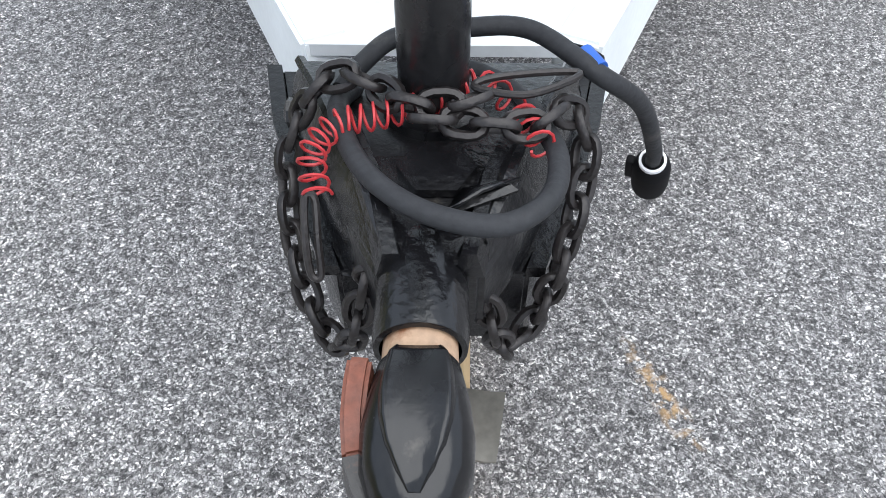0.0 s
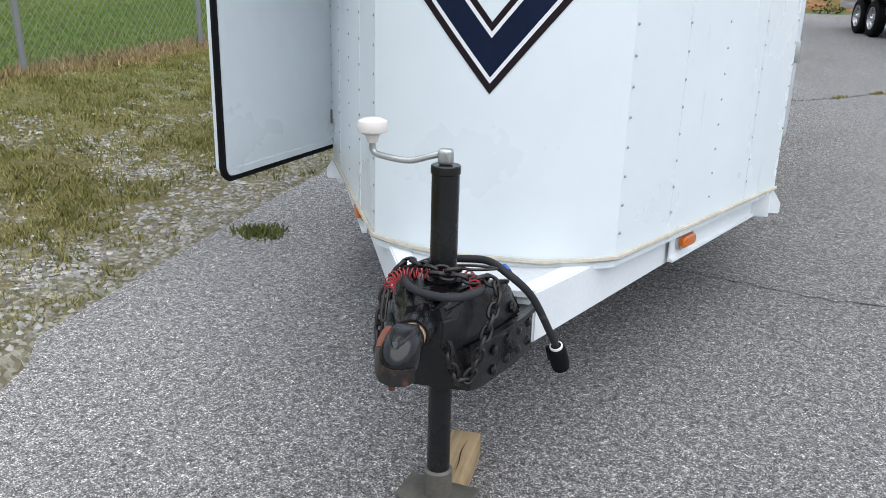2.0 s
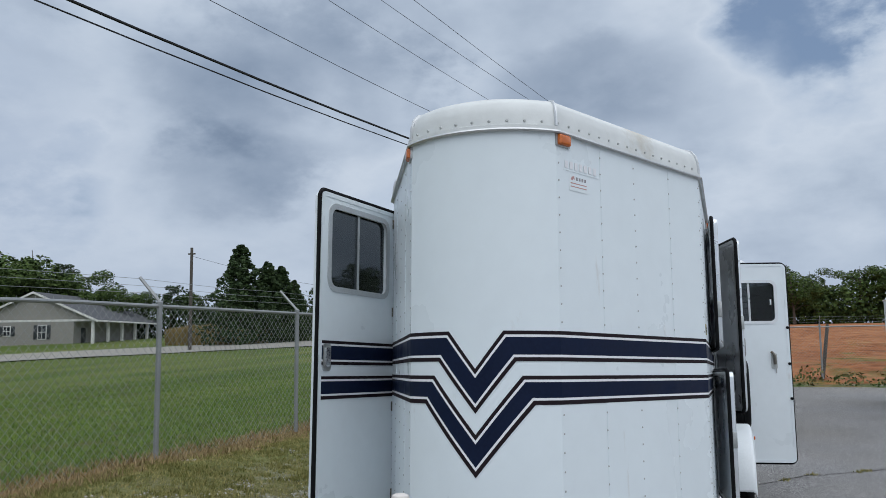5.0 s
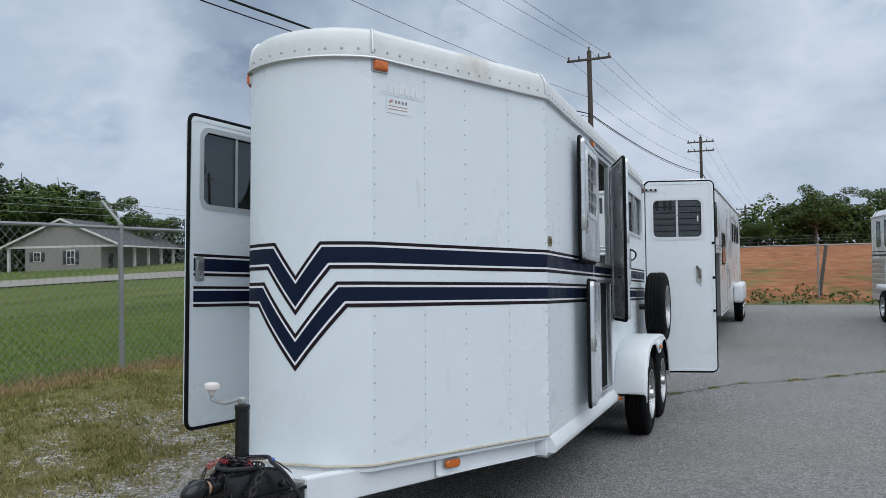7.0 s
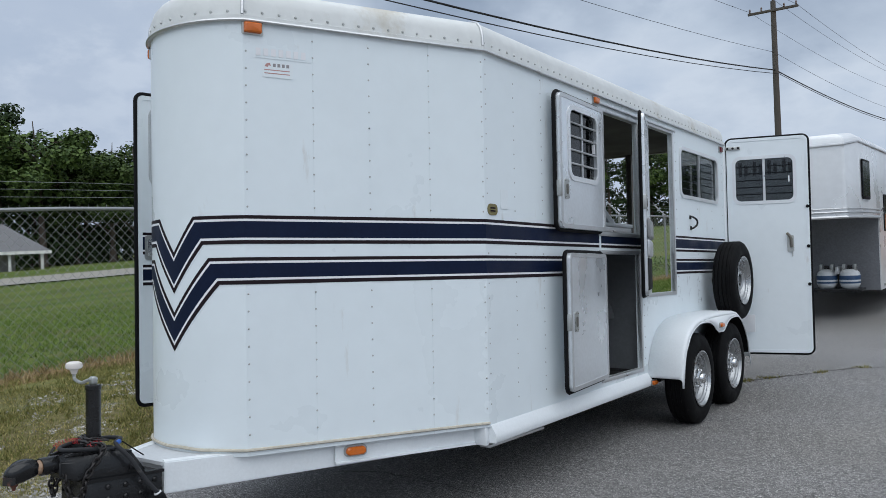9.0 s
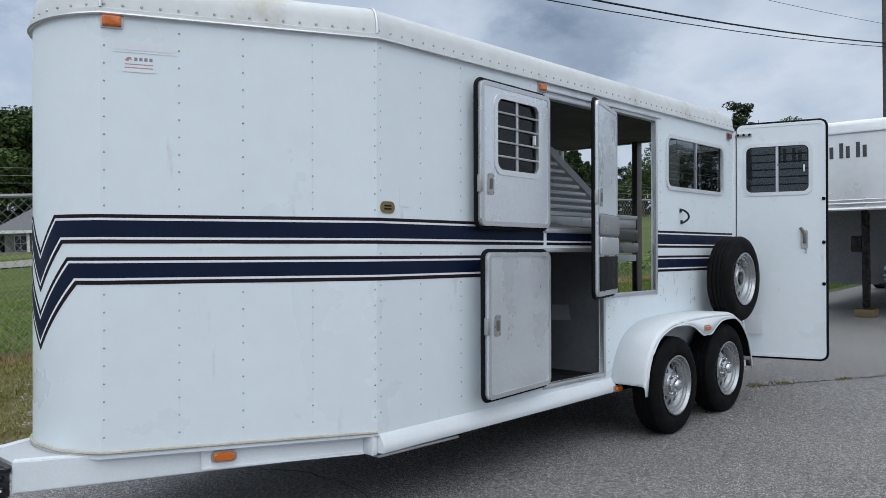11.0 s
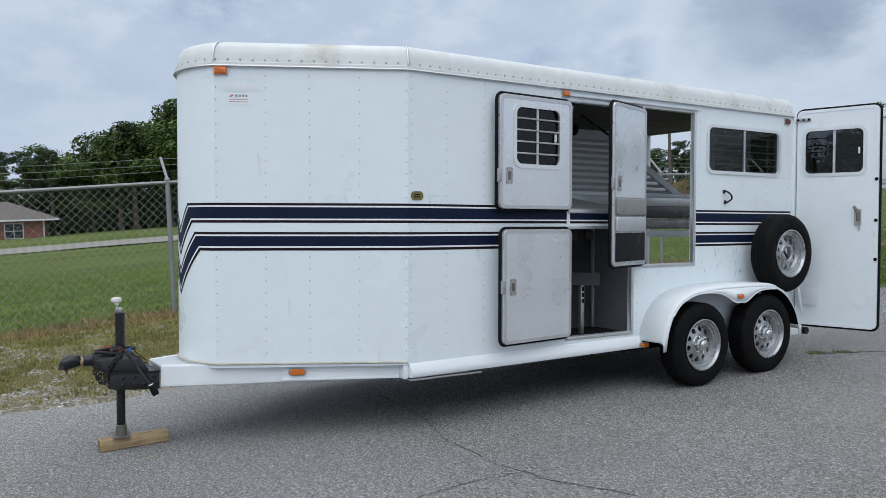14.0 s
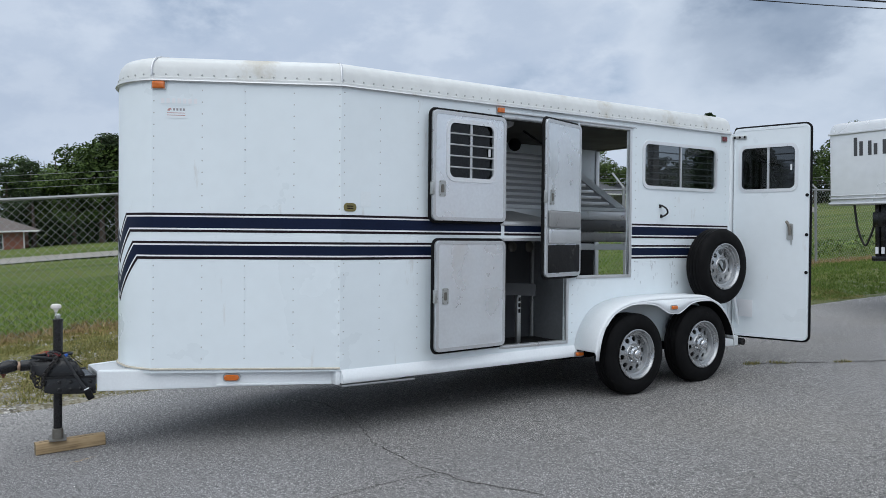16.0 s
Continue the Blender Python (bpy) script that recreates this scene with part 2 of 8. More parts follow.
SHUTTER = surface("dark_shutter", (0.03, 0.035, 0.04), 0.6)
BRICK = surface("red_brick", (0.26, 0.105, 0.07), 0.85, spread=0.2, coarse=2, fine=24, per_object=0.2)
DARK = surface("dark_glass_house", (0.03, 0.033, 0.037), 0.12, spread=0.1)
CONCRETE = surface("pale_concrete", (0.26, 0.245, 0.215), 0.9, spread=0.12, coarse=0.4, fine=12)
ALU_BODY = surface("silver_white_skin", (0.80, 0.81, 0.82), 0.32, metal=0.4, spread=0.06, coarse=0.9, fine=8, bump=0.001)
ALU_SLAT = surface("extruded_slats", (0.42, 0.40, 0.37), 0.45, metal=0.5, spread=0.1)
TANK = surface("tank_paint", (0.70, 0.72, 0.74), 0.35, spread=0.05)
TANK_BLUE = surface("tank_label", (0.03, 0.075, 0.17), 0.4)
LETTER = surface("charcoal_vinyl", (0.06, 0.06, 0.065), 0.5)
GHOST = surface("faded_vinyl", (0.79, 0.84, 0.865), 0.5, spread=0.03)
OLIVE = surface("gold_badge", (0.20, 0.17, 0.06), 0.35, metal=0.3)
DECAL_RED = surface("red_vinyl", (0.50, 0.27, 0.25), 0.5)
BARK = surface("bark", (0.09, 0.07, 0.055), 0.95, spread=0.3, coarse=2, fine=12, bump=0.01)


def glass(name, tint=(0.55, 0.58, 0.6), rough=0.02):
    m, n, l, b = graph(name)
    n.remove(b)
    o = n["Material Output"]
    t, g, x, f = n.new("ShaderNodeBsdfTransparent"), n.new("ShaderNodeBsdfGlossy"), n.new("ShaderNodeMixShader"), n.new("ShaderNodeLayerWeight")
    t.inputs["Color"].default_value = (*tint, 1)
    g.inputs["Roughness"].default_value = rough
    f.inputs["Blend"].default_value = 0.5
    power, gloss = n.new("ShaderNodeMath"), n.new("ShaderNodeMath")
    power.operation, gloss.operation = "POWER", "MULTIPLY_ADD"
    power.inputs[1].default_value, gloss.inputs[1].default_value, gloss.inputs[2].default_value = 5.0, 0.9, 0.035
    l.new(f.outputs["Facing"], power.inputs[0])
    l.new(power.outputs[0], gloss.inputs[0])
    l.new(gloss.outputs[0], x.inputs[0])
    l.new(t.outputs[0], x.inputs[1])
    l.new(g.outputs[0], x.inputs[2])
    l.new(x.outputs[0], o.inputs["Surface"])
    return m


GLASS = glass("tinted_glass", (0.22, 0.23, 0.24))
CLEAR = glass("light_tinted_glass", (0.27, 0.285, 0.295))
SIDE_GLASS = glass("side_window_glass", (0.46, 0.48, 0.49))


def foliage(name, base, tip):
    m, n, l, b = graph(name)
    g = n.new("ShaderNodeNewGeometry")
    info = n.new("ShaderNodeObjectInfo")
    mx = n.new("ShaderNodeMix")
    mx.data_type = "RGBA"
    mx.inputs["A"].default_value, mx.inputs["B"].default_value = (*base, 1), (*tip, 1)
    l.new(g.outputs["Random Per Island"], mx.inputs["Factor"])
    r = n.new("ShaderNodeMapRange")
    r.inputs["To Min"].default_value, r.inputs["To Max"].default_value = 0.75, 1.25
    l.new(info.outputs["Random"], r.inputs["Value"])
    s = n.new("ShaderNodeVectorMath")
    s.operation = "SCALE"
    l.new(mx.outputs["Result"], s.inputs[0])
    l.new(r.outputs[0], s.inputs["Scale"])
    l.new(s.outputs[0], b.inputs["Base Color"])
    b.inputs["Roughness"].default_value = 0.7
    b.inputs["Specular IOR Level"].default_value = 0.25
    return m


LEAF = foliage("broad_leaves", (0.024, 0.048, 0.011), (0.100, 0.150, 0.036))
PINE = foliage("dark_needles", (0.015, 0.032, 0.011), (0.052, 0.082, 0.028))
BRUSH = foliage("dry_brush", (0.12, 0.11, 0.04), (0.22, 0.19, 0.07))
BLADE = foliage("grass_blades", (0.10, 0.128, 0.03), (0.40, 0.33, 0.14))
WEED_GREEN = foliage("fresh_weeds", (0.08, 0.115, 0.028), (0.20, 0.21, 0.065))
FIELD_BLADE = foliage("field_blades", (0.060, 0.120, 0.018), (0.185, 0.24, 0.054))
DRY = foliage("dead_grass", (0.20, 0.15, 0.07), (0.42, 0.31, 0.17))


def asphalt_material():
    m, n, l, b = graph("aged_asphalt")
    tc = n.new("ShaderNodeTexCoord")
    v = n.new("ShaderNodeTexVoronoi")
    v.inputs["Scale"].default_value = 240
    v2 = n.new("ShaderNodeTexVoronoi")
    v2.inputs["Scale"].default_value = 400
    big = n.new("ShaderNodeTexNoise")
    big.inputs["Scale"].default_value, big.inputs["Detail"].default_value = 0.6, 6
    mid = n.new("ShaderNodeTexNoise")
    mid.inputs["Scale"].default_value, mid.inputs["Detail"].default_value, mid.inputs["Roughness"].default_value = 42, 4, 0.75
    for k in (big, mid):
        l.new(tc.outputs["Object"], k.inputs["Vector"])
    # broken stone: the cells are bent out of round
    bend = n.new("ShaderNodeTexNoise")
    bend.inputs["Scale"].default_value, bend.inputs["Detail"].default_value = 110, 3
    l.new(tc.outputs["Object"], bend.inputs["Vector"])
    off = n.new("ShaderNodeVectorMath")
    off.operation = "MULTIPLY_ADD"
    off.inputs[1].default_value = (0.014, 0.014, 0.014)
    l.new(bend.outputs["Color"], off.inputs[0])
    l.new(tc.outputs["Object"], off.inputs[2])
    v.distance = "CHEBYCHEV"
    for k in (v, v2):
        l.new(off.outputs[0], k.inputs["Vector"])

    def stone(vor):
        sp = n.new("ShaderNodeSeparateColor")
        l.new(vor.outputs["Color"], sp.inputs[0])
        r = n.new("ShaderNodeValToRGB")
        e = r.color_ramp.elements
        e[0].position, e[0].color = 0.0, (0.030, 0.030, 0.032, 1)
        e[1].position, e[1].color = 1.0, (0.76, 0.755, 0.76, 1)
        for p, c in ((0.30, (0.078, 0.077, 0.082, 1)), (0.62, (0.18, 0.178, 0.187, 1)), (0.84, (0.385, 0.38, 0.39, 1))):
            e.new(p).color = c
        l.new(sp.outputs[0], r.inputs[0])
        return r.outputs[0]

    mx = n.new("ShaderNodeMix")
    mx.data_type = "RGBA"
    mx.inputs["Factor"].default_value = 0.30
    l.new(stone(v), mx.inputs["A"])
    l.new(stone(v2), mx.inputs["B"])
    # tar between the stones
    gap = n.new("ShaderNodeMapRange")
    gap.inputs["From Min"].default_value, gap.inputs["From Max"].default_value = 0.26, 0.58
    gap.inputs["To Min"].default_value, gap.inputs["To Max"].default_value = 1.12, 0.52
    l.new(v.outputs["Distance"], gap.inputs["Value"])
    s1 = n.new("ShaderNodeVectorMath")
    s1.operation = "SCALE"
    l.new(mx.outputs["Result"], s1.inputs[0])
    l.new(gap.outputs[0], s1.inputs["Scale"])
    tone = n.new("ShaderNodeMapRange")
    tone.inputs["From Min"].default_value, tone.inputs["From Max"].default_value = 0.3, 0.7
    tone.inputs["To Min"].default_value, tone.inputs["To Max"].default_value = 1.03, 1.24
    l.new(big.outputs["Fac"], tone.inputs["Value"])
    s2 = n.new("ShaderNodeVectorMath")
    s2.operation = "SCALE"
    l.new(s1.outputs[0], s2.inputs[0])
    l.new(tone.outputs[0], s2.inputs["Scale"])
    t2 = n.new("ShaderNodeMapRange")
    t2.inputs["From Min"].default_value, t2.inputs["From Max"].default_value = 0.36, 0.64
    t2.inputs["To Min"].default_value, t2.inputs["To Max"].default_value = 0.55, 1.5
    l.new(mid.outputs["Fac"], t2.inputs["Value"])
    s3 = n.new("ShaderNodeVectorMath")
    s3.operation = "SCALE"
    l.new(s2.outputs[0], s3.inputs[0])
    l.new(t2.outputs[0], s3.inputs["Scale"])
    # a trail of tan grit beside the block
    mp = n.new("ShaderNodeMapping")
    mp.vector_type = "TEXTURE"
    mp.inputs["Location"].default_value, mp.inputs["Rotation"].default_value, mp.inputs["Scale"].default_value = (0.342, 0.595, 0), (0, 0, radians(24)), (0.022, 0.10, 1)
    l.new(tc.outputs["Object"], mp.inputs["Vector"])
    ln = n.new("ShaderNodeVectorMath")
    ln.operation = "LENGTH"
    l.new(mp.outputs[0], ln.inputs[0])
    near = n.new("ShaderNodeMapRange")
    near.inputs["From Min"].default_value, near.inputs["From Max"].default_value = 1.3, 0.2
    l.new(ln.outputs["Value"], near.inputs["Value"])
    grit = n.new("ShaderNodeTexNoise")
    grit.inputs["Scale"].default_value, grit.inputs["Detail"].default_value = 45, 4
    l.new(tc.outputs["Object"], grit.inputs["Vector"])
    gr = n.new("ShaderNodeMapRange")
    gr.inputs["From Min"].default_value, gr.inputs["From Max"].default_value = 0.47, 0.60
    l.new(grit.outputs["Fac"], gr.inputs["Value"])
    gm = n.new("ShaderNodeMath")
    gm.operation = "MULTIPLY"
    l.new(near.outputs[0], gm.inputs[0])
    l.new(gr.outputs[0], gm.inputs[1])
    tan = n.new("ShaderNodeMix")
    tan.data_type = "RGBA"
    tan.inputs["B"].default_value = (0.42, 0.27, 0.13, 1)
    l.new(gm.outputs[0], tan.inputs["Factor"])
    l.new(s3.outputs[0], tan.inputs["A"])
    # pale tan dust lying over the yard in broad drifts
    drift = n.new("ShaderNodeTexNoise")
    drift.inputs["Scale"].default_value, drift.inputs["Detail"].default_value = 0.22, 5
    l.new(tc.outputs["Object"], drift.inputs["Vector"])
    df = n.new("ShaderNodeMapRange")
    df.inputs["From Min"].default_value, df.inputs["From Max"].default_value = 0.36, 0.66
    df.inputs["To Min"].default_value, df.inputs["To Max"].default_value = 0.1, 0.5
    l.new(drift.outputs["Fac"], df.inputs["Value"])
    warm = n.new("ShaderNodeMix")
    warm.data_type, warm.blend_type = "RGBA", "MULTIPLY"
    warm.inputs["B"].default_value = (0.98, 0.89, 0.70, 1)
    l.new(df.outputs[0], warm.inputs["Factor"])
    l.new(tan.outputs["Result"], warm.inputs["A"])
    # the colour is scaled up along x, palest by the verge
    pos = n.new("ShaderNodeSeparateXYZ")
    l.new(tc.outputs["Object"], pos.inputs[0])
    verge_gain = n.new("ShaderNodeMapRange")
    verge_gain.inputs["From Min"].default_value, verge_gain.inputs["From Max"].default_value = 0.4, -1.5
    verge_gain.inputs["To Min"].default_value, verge_gain.inputs["To Max"].default_value = 1.0, 1.32
    l.new(pos.outputs["X"], verge_gain.inputs["Value"])
    graded = n.new("ShaderNodeVectorMath")
    graded.operation = "SCALE"
    l.new(warm.outputs["Result"], graded.inputs[0])
    l.new(verge_gain.outputs[0], graded.inputs["Scale"])
    l.new(graded.outputs[0], b.inputs["Base Color"])
    b.inputs["Roughness"].default_value = 0.85
    bp = n.new("ShaderNodeBump")
    bp.inputs["Strength"].default_value, bp.inputs["Distance"].default_value = 0.8, 0.003
    bp.invert = True
    l.new(v.outputs["Distance"], bp.inputs["Height"])
    l.new(bp.outputs[0], b.inputs["Normal"])
    return m


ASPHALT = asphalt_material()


def ground_material():
    """Mown field, thin verge with gravel showing, killed strip under the wire, red clay on the bank."""
    m, n, l, b = graph("grass_and_clay")
    tc = n.new("ShaderNodeTexCoord")
    sp = n.new("ShaderNodeSeparateXYZ")
    l.new(tc.outputs["Object"], sp.inputs[0])

    def noise_of(scale, detail=5, rough=0.6):
        k = n.new("ShaderNodeTexNoise")
        k.inputs["Scale"].default_value, k.inputs["Detail"].default_value, k.inputs["Roughness"].default_value = scale, detail, rough
        l.new(tc.outputs["Object"], k.inputs["Vector"])
        return k.outputs["Fac"]

    def ramp(src, *stops):
        r = n.new("ShaderNodeValToRGB")
        e = r.color_ramp.elements
        e[0].position, e[0].color = stops[0][0], (*stops[0][1], 1)
        e[1].position, e[1].color = stops[-1][0], (*stops[-1][1], 1)
        for p, c in stops[1:-1]:
            e.new(p).color = (*c, 1)
        l.new(src, r.inputs[0])
        return r.outputs[0]

    def span(src, a, z, lo=0.0, hi=1.0):
        r = n.new("ShaderNodeMapRange")
        r.inputs["From Min"].default_value, r.inputs["From Max"].default_value = a, z
        r.inputs["To Min"].default_value, r.inputs["To Max"].default_value = lo, hi
        l.new(src, r.inputs["Value"])
        return r.outputs[0]

    def calc(op, a, z):
        k = n.new("ShaderNodeMath")
        k.operation = op
        for i, q in enumerate((a, z)):
            if isinstance(q, (int, float)):
                k.inputs[i].default_value = q
            else:
                l.new(q, k.inputs[i])
        return k.outputs[0]

    def blend(f, a, z):
        k = n.new("ShaderNodeMix")
        k.data_type = "RGBA"
        l.new(f, k.inputs["Factor"])
        l.new(a, k.inputs["A"])
        l.new(z, k.inputs["B"])
        return k.outputs["Result"]

    n_big, n_mid, n_fine = noise_of(0.25), noise_of(1.7, 7), noise_of(26, 5)
    f_add = n.new("ShaderNodeMath")
    f_add.operation = "ADD"
    # mown rows run along the wire
    rows = n.new("ShaderNodeMapping")
    rows.inputs["Scale"].default_value = (0.55, 0.07, 1.0)
    l.new(tc.outputs["Object"], rows.inputs["Vector"])
    streak = n.new("ShaderNodeTexNoise")
    streak.inputs["Scale"].default_value, streak.inputs["Detail"].default_value, streak.inputs["Roughness"].default_value = 1.0, 6, 0.6
    l.new(rows.outputs[0], streak.inputs["Vector"])
    l.new(calc("MULTIPLY", n_fine, 0.4), f_add.inputs[0])
    l.new(calc("ADD", calc("MULTIPLY", n_mid, 0.25), calc("MULTIPLY", streak.outputs["Fac"], 0.35)), f_add.inputs[1])
    field = ramp(f_add.outputs[0], (0.43, (0.036, 0.072, 0.011)), (0.51, (0.080, 0.132, 0.023)), (0.58, (0.165, 0.18, 0.052)))
    verge = ramp(f_add.outputs[0], (0.36, (0.06, 0.052, 0.024)), (0.46, (0.135, 0.12, 0.05)), (0.56, (0.2, 0.17, 0.083)), (0.68, (0.31, 0.265, 0.165)))
    vor = n.new("ShaderNodeTexVoronoi")
    vor.inputs["Scale"].default_value = 42
    l.new(tc.outputs["Object"], vor.inputs["Vector"])
    sc = n.new("ShaderNodeSeparateColor")
    l.new(vor.outputs["Color"], sc.inputs[0])
    gravel = ramp(sc.outputs[0], (0.0, (0.11, 0.10, 0.085)), (0.5, (0.28, 0.265, 0.235)), (1.0, (0.66, 0.64, 0.60)))
    dead = ramp(n_fine, (0.3, (0.13, 0.075, 0.03)), (0.5, (0.25, 0.155, 0.07)), (0.7, (0.36, 0.26, 0.13)))
    clay = ramp(calc("ADD", calc("MULTIPLY", n_mid, 0.6), calc("MULTIPLY", n_big, 0.4)), (0.36, (0.14, 0.048, 0.018)), (0.48, (0.30, 0.115, 0.045)), (0.58, (0.40, 0.18, 0.08)), (0.66, (0.46, 0.27, 0.15)))
    x, y = sp.outputs["X"], sp.outputs["Y"]
    xw = calc("ADD", x, calc("MULTIPLY", calc("SUBTRACT", noise_of(0.9, 6), 0.5), 1.4))
    # gravel shows through the verge in patches, thickest by the asphalt
    patch = calc("MULTIPLY", span(noise_of(2.0, 9, 0.78), 0.515, 0.57), span(xw, -4.6, -3.0))
    edge = span(xw, -2.35, -1.9)
    col = blend(calc("MAXIMUM", patch, calc("MULTIPLY", edge, 0.45)), verge, gravel)
    green = calc("MAXIMUM", span(xw, -3.1, -5.2), calc("MULTIPLY", span(y, 3.0, 8.0), 0.8))
    green2 = calc("MULTIPLY", green, span(n_mid, 0.35, 0.55, 0.35, 1.0))
    col = blend(green2, col, field)
    strip = calc("MULTIPLY", span(xw, -5.75, -5.35), span(xw, -4.55, -4.9))
    col = blend(calc("MULTIPLY", strip, span(n_mid, 0.34, 0.5, 0.2, 0.95)), col, dead)
    yw = calc("ADD", y, calc("MULTIPLY", calc("SUBTRACT", noise_of(0.35, 6), 0.5), 6.0))
    red = calc("MULTIPLY", span(yw, 26.3, 27.3), span(calc("ADD", x, calc("MULTIPLY", n_big, 6.0)), -3.0, 0.0))
    weeds = span(noise_of(0.42, 7, 0.7), 0.5, 0.6, 0.0, 0.75)
    weeds = calc("MULTIPLY", weeds, span(y, 47, 40))
    col = blend(red, col, blend(weeds, clay, field))
    l.new(col, b.inputs["Base Color"])
    b.inputs["Roughness"].default_value = 0.95
    b.inputs["Specular IOR Level"].default_value = 0.15
    bp = n.new("ShaderNodeBump")
    bp.inputs["Strength"].default_value, bp.inputs["Distance"].default_value = 0.9, 0.045
    l.new(n_fine, bp.inputs["Height"])
    l.new(bp.outputs[0], b.inputs["Normal"])
    return m


GROUND = ground_material()


def wood_material():
    m, n, l, b = graph("weathered_timber")
    tc = n.new("ShaderNodeTexCoord")
    mp = n.new("ShaderNodeMapping")
    mp.inputs["Scale"].default_value = (60, 3.0, 60)
    l.new(tc.outputs["Object"], mp.inputs["Vector"])
    k = n.new("ShaderNodeTexNoise")
    k.inputs["Scale"].default_value, k.inputs["Detail"].default_value = 1.0, 6
    l.new(mp.outputs[0], k.inputs["Vector"])
    big = n.new("ShaderNodeTexNoise")
    big.inputs["Scale"].default_value = 9
    l.new(tc.outputs["Object"], big.inputs["Vector"])
    r = n.new("ShaderNodeValToRGB")
    e = r.color_ramp.elements
    e[0].position, e[0].color = 0.3, (0.16, 0.11, 0.06, 1)
    e[1].position, e[1].color = 0.72, (0.49, 0.37, 0.22, 1)
    e.new(0.5).color = (0.37, 0.265, 0.145, 1)
    a = n.new("ShaderNodeMath")
    a.operation = "MULTIPLY_ADD"
    a.inputs[1].default_value = 0.65
    h = n.new("ShaderNodeMath")
    h.operation = "MULTIPLY"
    h.inputs[1].default_value = 0.35
    l.new(big.outputs["Fac"], h.inputs[0])
    l.new(k.outputs["Fac"], a.inputs[0])
    l.new(h.outputs[0], a.inputs[2])
    l.new(a.outputs[0], r.inputs[0])
    l.new(r.outputs[0], b.inputs["Base Color"])
    b.inputs["Roughness"].default_value = 0.85
    bp = n.new("ShaderNodeBump")
    bp.inputs["Strength"].default_value, bp.inputs["Distance"].default_value = 1, 0.002
    l.new(k.outputs["Fac"], bp.inputs["Height"])
    l.new(bp.outputs[0], b.inputs["Normal"])
    return m


WOOD = wood_material()
WOOD_END = surface("timber_end_grain", (0.17, 0.13, 0.07), 0.9, spread=0.3, coarse=14, fine=120, bump=0.001)


# ---- building helpers ----
def thing(name, matrix, label, category, group="", kind=""):
    ob = new(name)
    ob.matrix_world = matrix
    ob.empty_display_size = 0.1
    return tagged(ob, label, category, group, kind)


def mesh_of(name, bm, material, smooth=None):
    me = bpy.data.meshes.new(name)
    bmesh.ops.recalc_face_normals(bm, faces=bm.faces)
    bm.to_mesh(me)
    bm.free()
    for k in material if isinstance(material, (list, tuple)) else (material,):
        me.materials.append(k)
    if smooth is not None:
        me.polygons.foreach_set("use_smooth", [True] * len(me.polygons))
        me.set_sharp_from_angle(angle=radians(smooth))
    return me


def part(name, bm, material, parent=None, label="", smooth=35, matrix=None):
    """One mesh object, under a thing or a part."""
    ob = new(name, bm if isinstance(bm, bpy.types.Mesh) else mesh_of(name, bm, material, smooth))
    if parent:
        ob.parent = parent
    if matrix is not None:
        ob.matrix_basis = matrix
    return tagged(ob, label)


def box(bm, lo, hi, bevel=0.0, seg=2, m=None):
    a = bmesh.ops.create_cube(bm, size=1.0)["verts"]
    lo, hi = Vector(lo), Vector(hi)
    for v in a:
        v.co = Vector(((lo[i] + hi[i]) / 2 + v.co[i] * (hi[i] - lo[i]) for i in range(3)))
    if bevel:
        edges = list({e for v in a for e in v.link_edges})
        r = bmesh.ops.bevel(bm, geom=edges, offset=bevel, segments=seg, profile=0.5, affect="EDGES")
        a = list({v for f in r["faces"] for v in f.verts} | {v for v in a if v.is_valid})
    if m is not None:
        bmesh.ops.transform(bm, matrix=m, verts=a)
    return a


def boxed(lo, hi, bevel=0.0, seg=2, m=None):
    bm = bmesh.new()
    box(bm, lo, hi, bevel, seg, m)
    return bm


def loft(bm, rings, close=True, cap=True):
    """Skin over rings of equal length."""
    vs = [[bm.verts.new(p) for p in r] for r in rings]
    n = len(vs[0])
    for a, b in zip(vs, vs[1:]):
        for i in range(n if close else n - 1):
            j = (i + 1) % n
            bm.faces.new((a[i], a[j], b[j], b[i]))
    if cap:
        bm.faces.new(vs[0][::-1])
        bm.faces.new(vs[-1])
    return vs


def tube(bm, pts, r, n=8, closed=False, cap=True):
    """A round bar along points; r may be a list."""
    pts = [Vector(p) for p in pts]
    rs = r if isinstance(r, (list, tuple)) else [r] * len(pts)
    rings, up = [], None
    for i, p in enumerate(pts):
        a = pts[i - 1] if i or closed else pts[i]
        b = pts[(i + 1) % len(pts)] if i < len(pts) - 1 or closed else pts[i]
        d = (b - a).normalized()
        if up is None:
            up = d.orthogonal().normalized()
        up = (up - d * up.dot(d)).normalized()
        side = d.cross(up)
        rings.append([p + (up * math.cos(2 * math.pi * k / n) + side * math.sin(2 * math.pi * k / n)) * rs[i] for k in range(n)])
    if closed:
        rings.append(rings[0])
        vs = [[bm.verts.new(p) for p in q] for q in rings[:-1]]
        m = len(vs)
        # turn the seam ring to the nearest match
        best = min(range(n), key=lambda s: (vs[-1][0].co - vs[0][s].co).length)
        for i in range(m):
            a, b = vs[i], vs[(i + 1) % m]
            o = best if i == m - 1 else 0
            for k in range(n):
                bm.faces.new((a[k], a[(k + 1) % n], b[(k + 1 + o) % n], b[(k + o) % n]))
    else:
        loft(bm, rings, True, cap)
    return bm


def tubed(pts, r, n=8, closed=False):
    return tube(bmesh.new(), pts, r, n, closed)


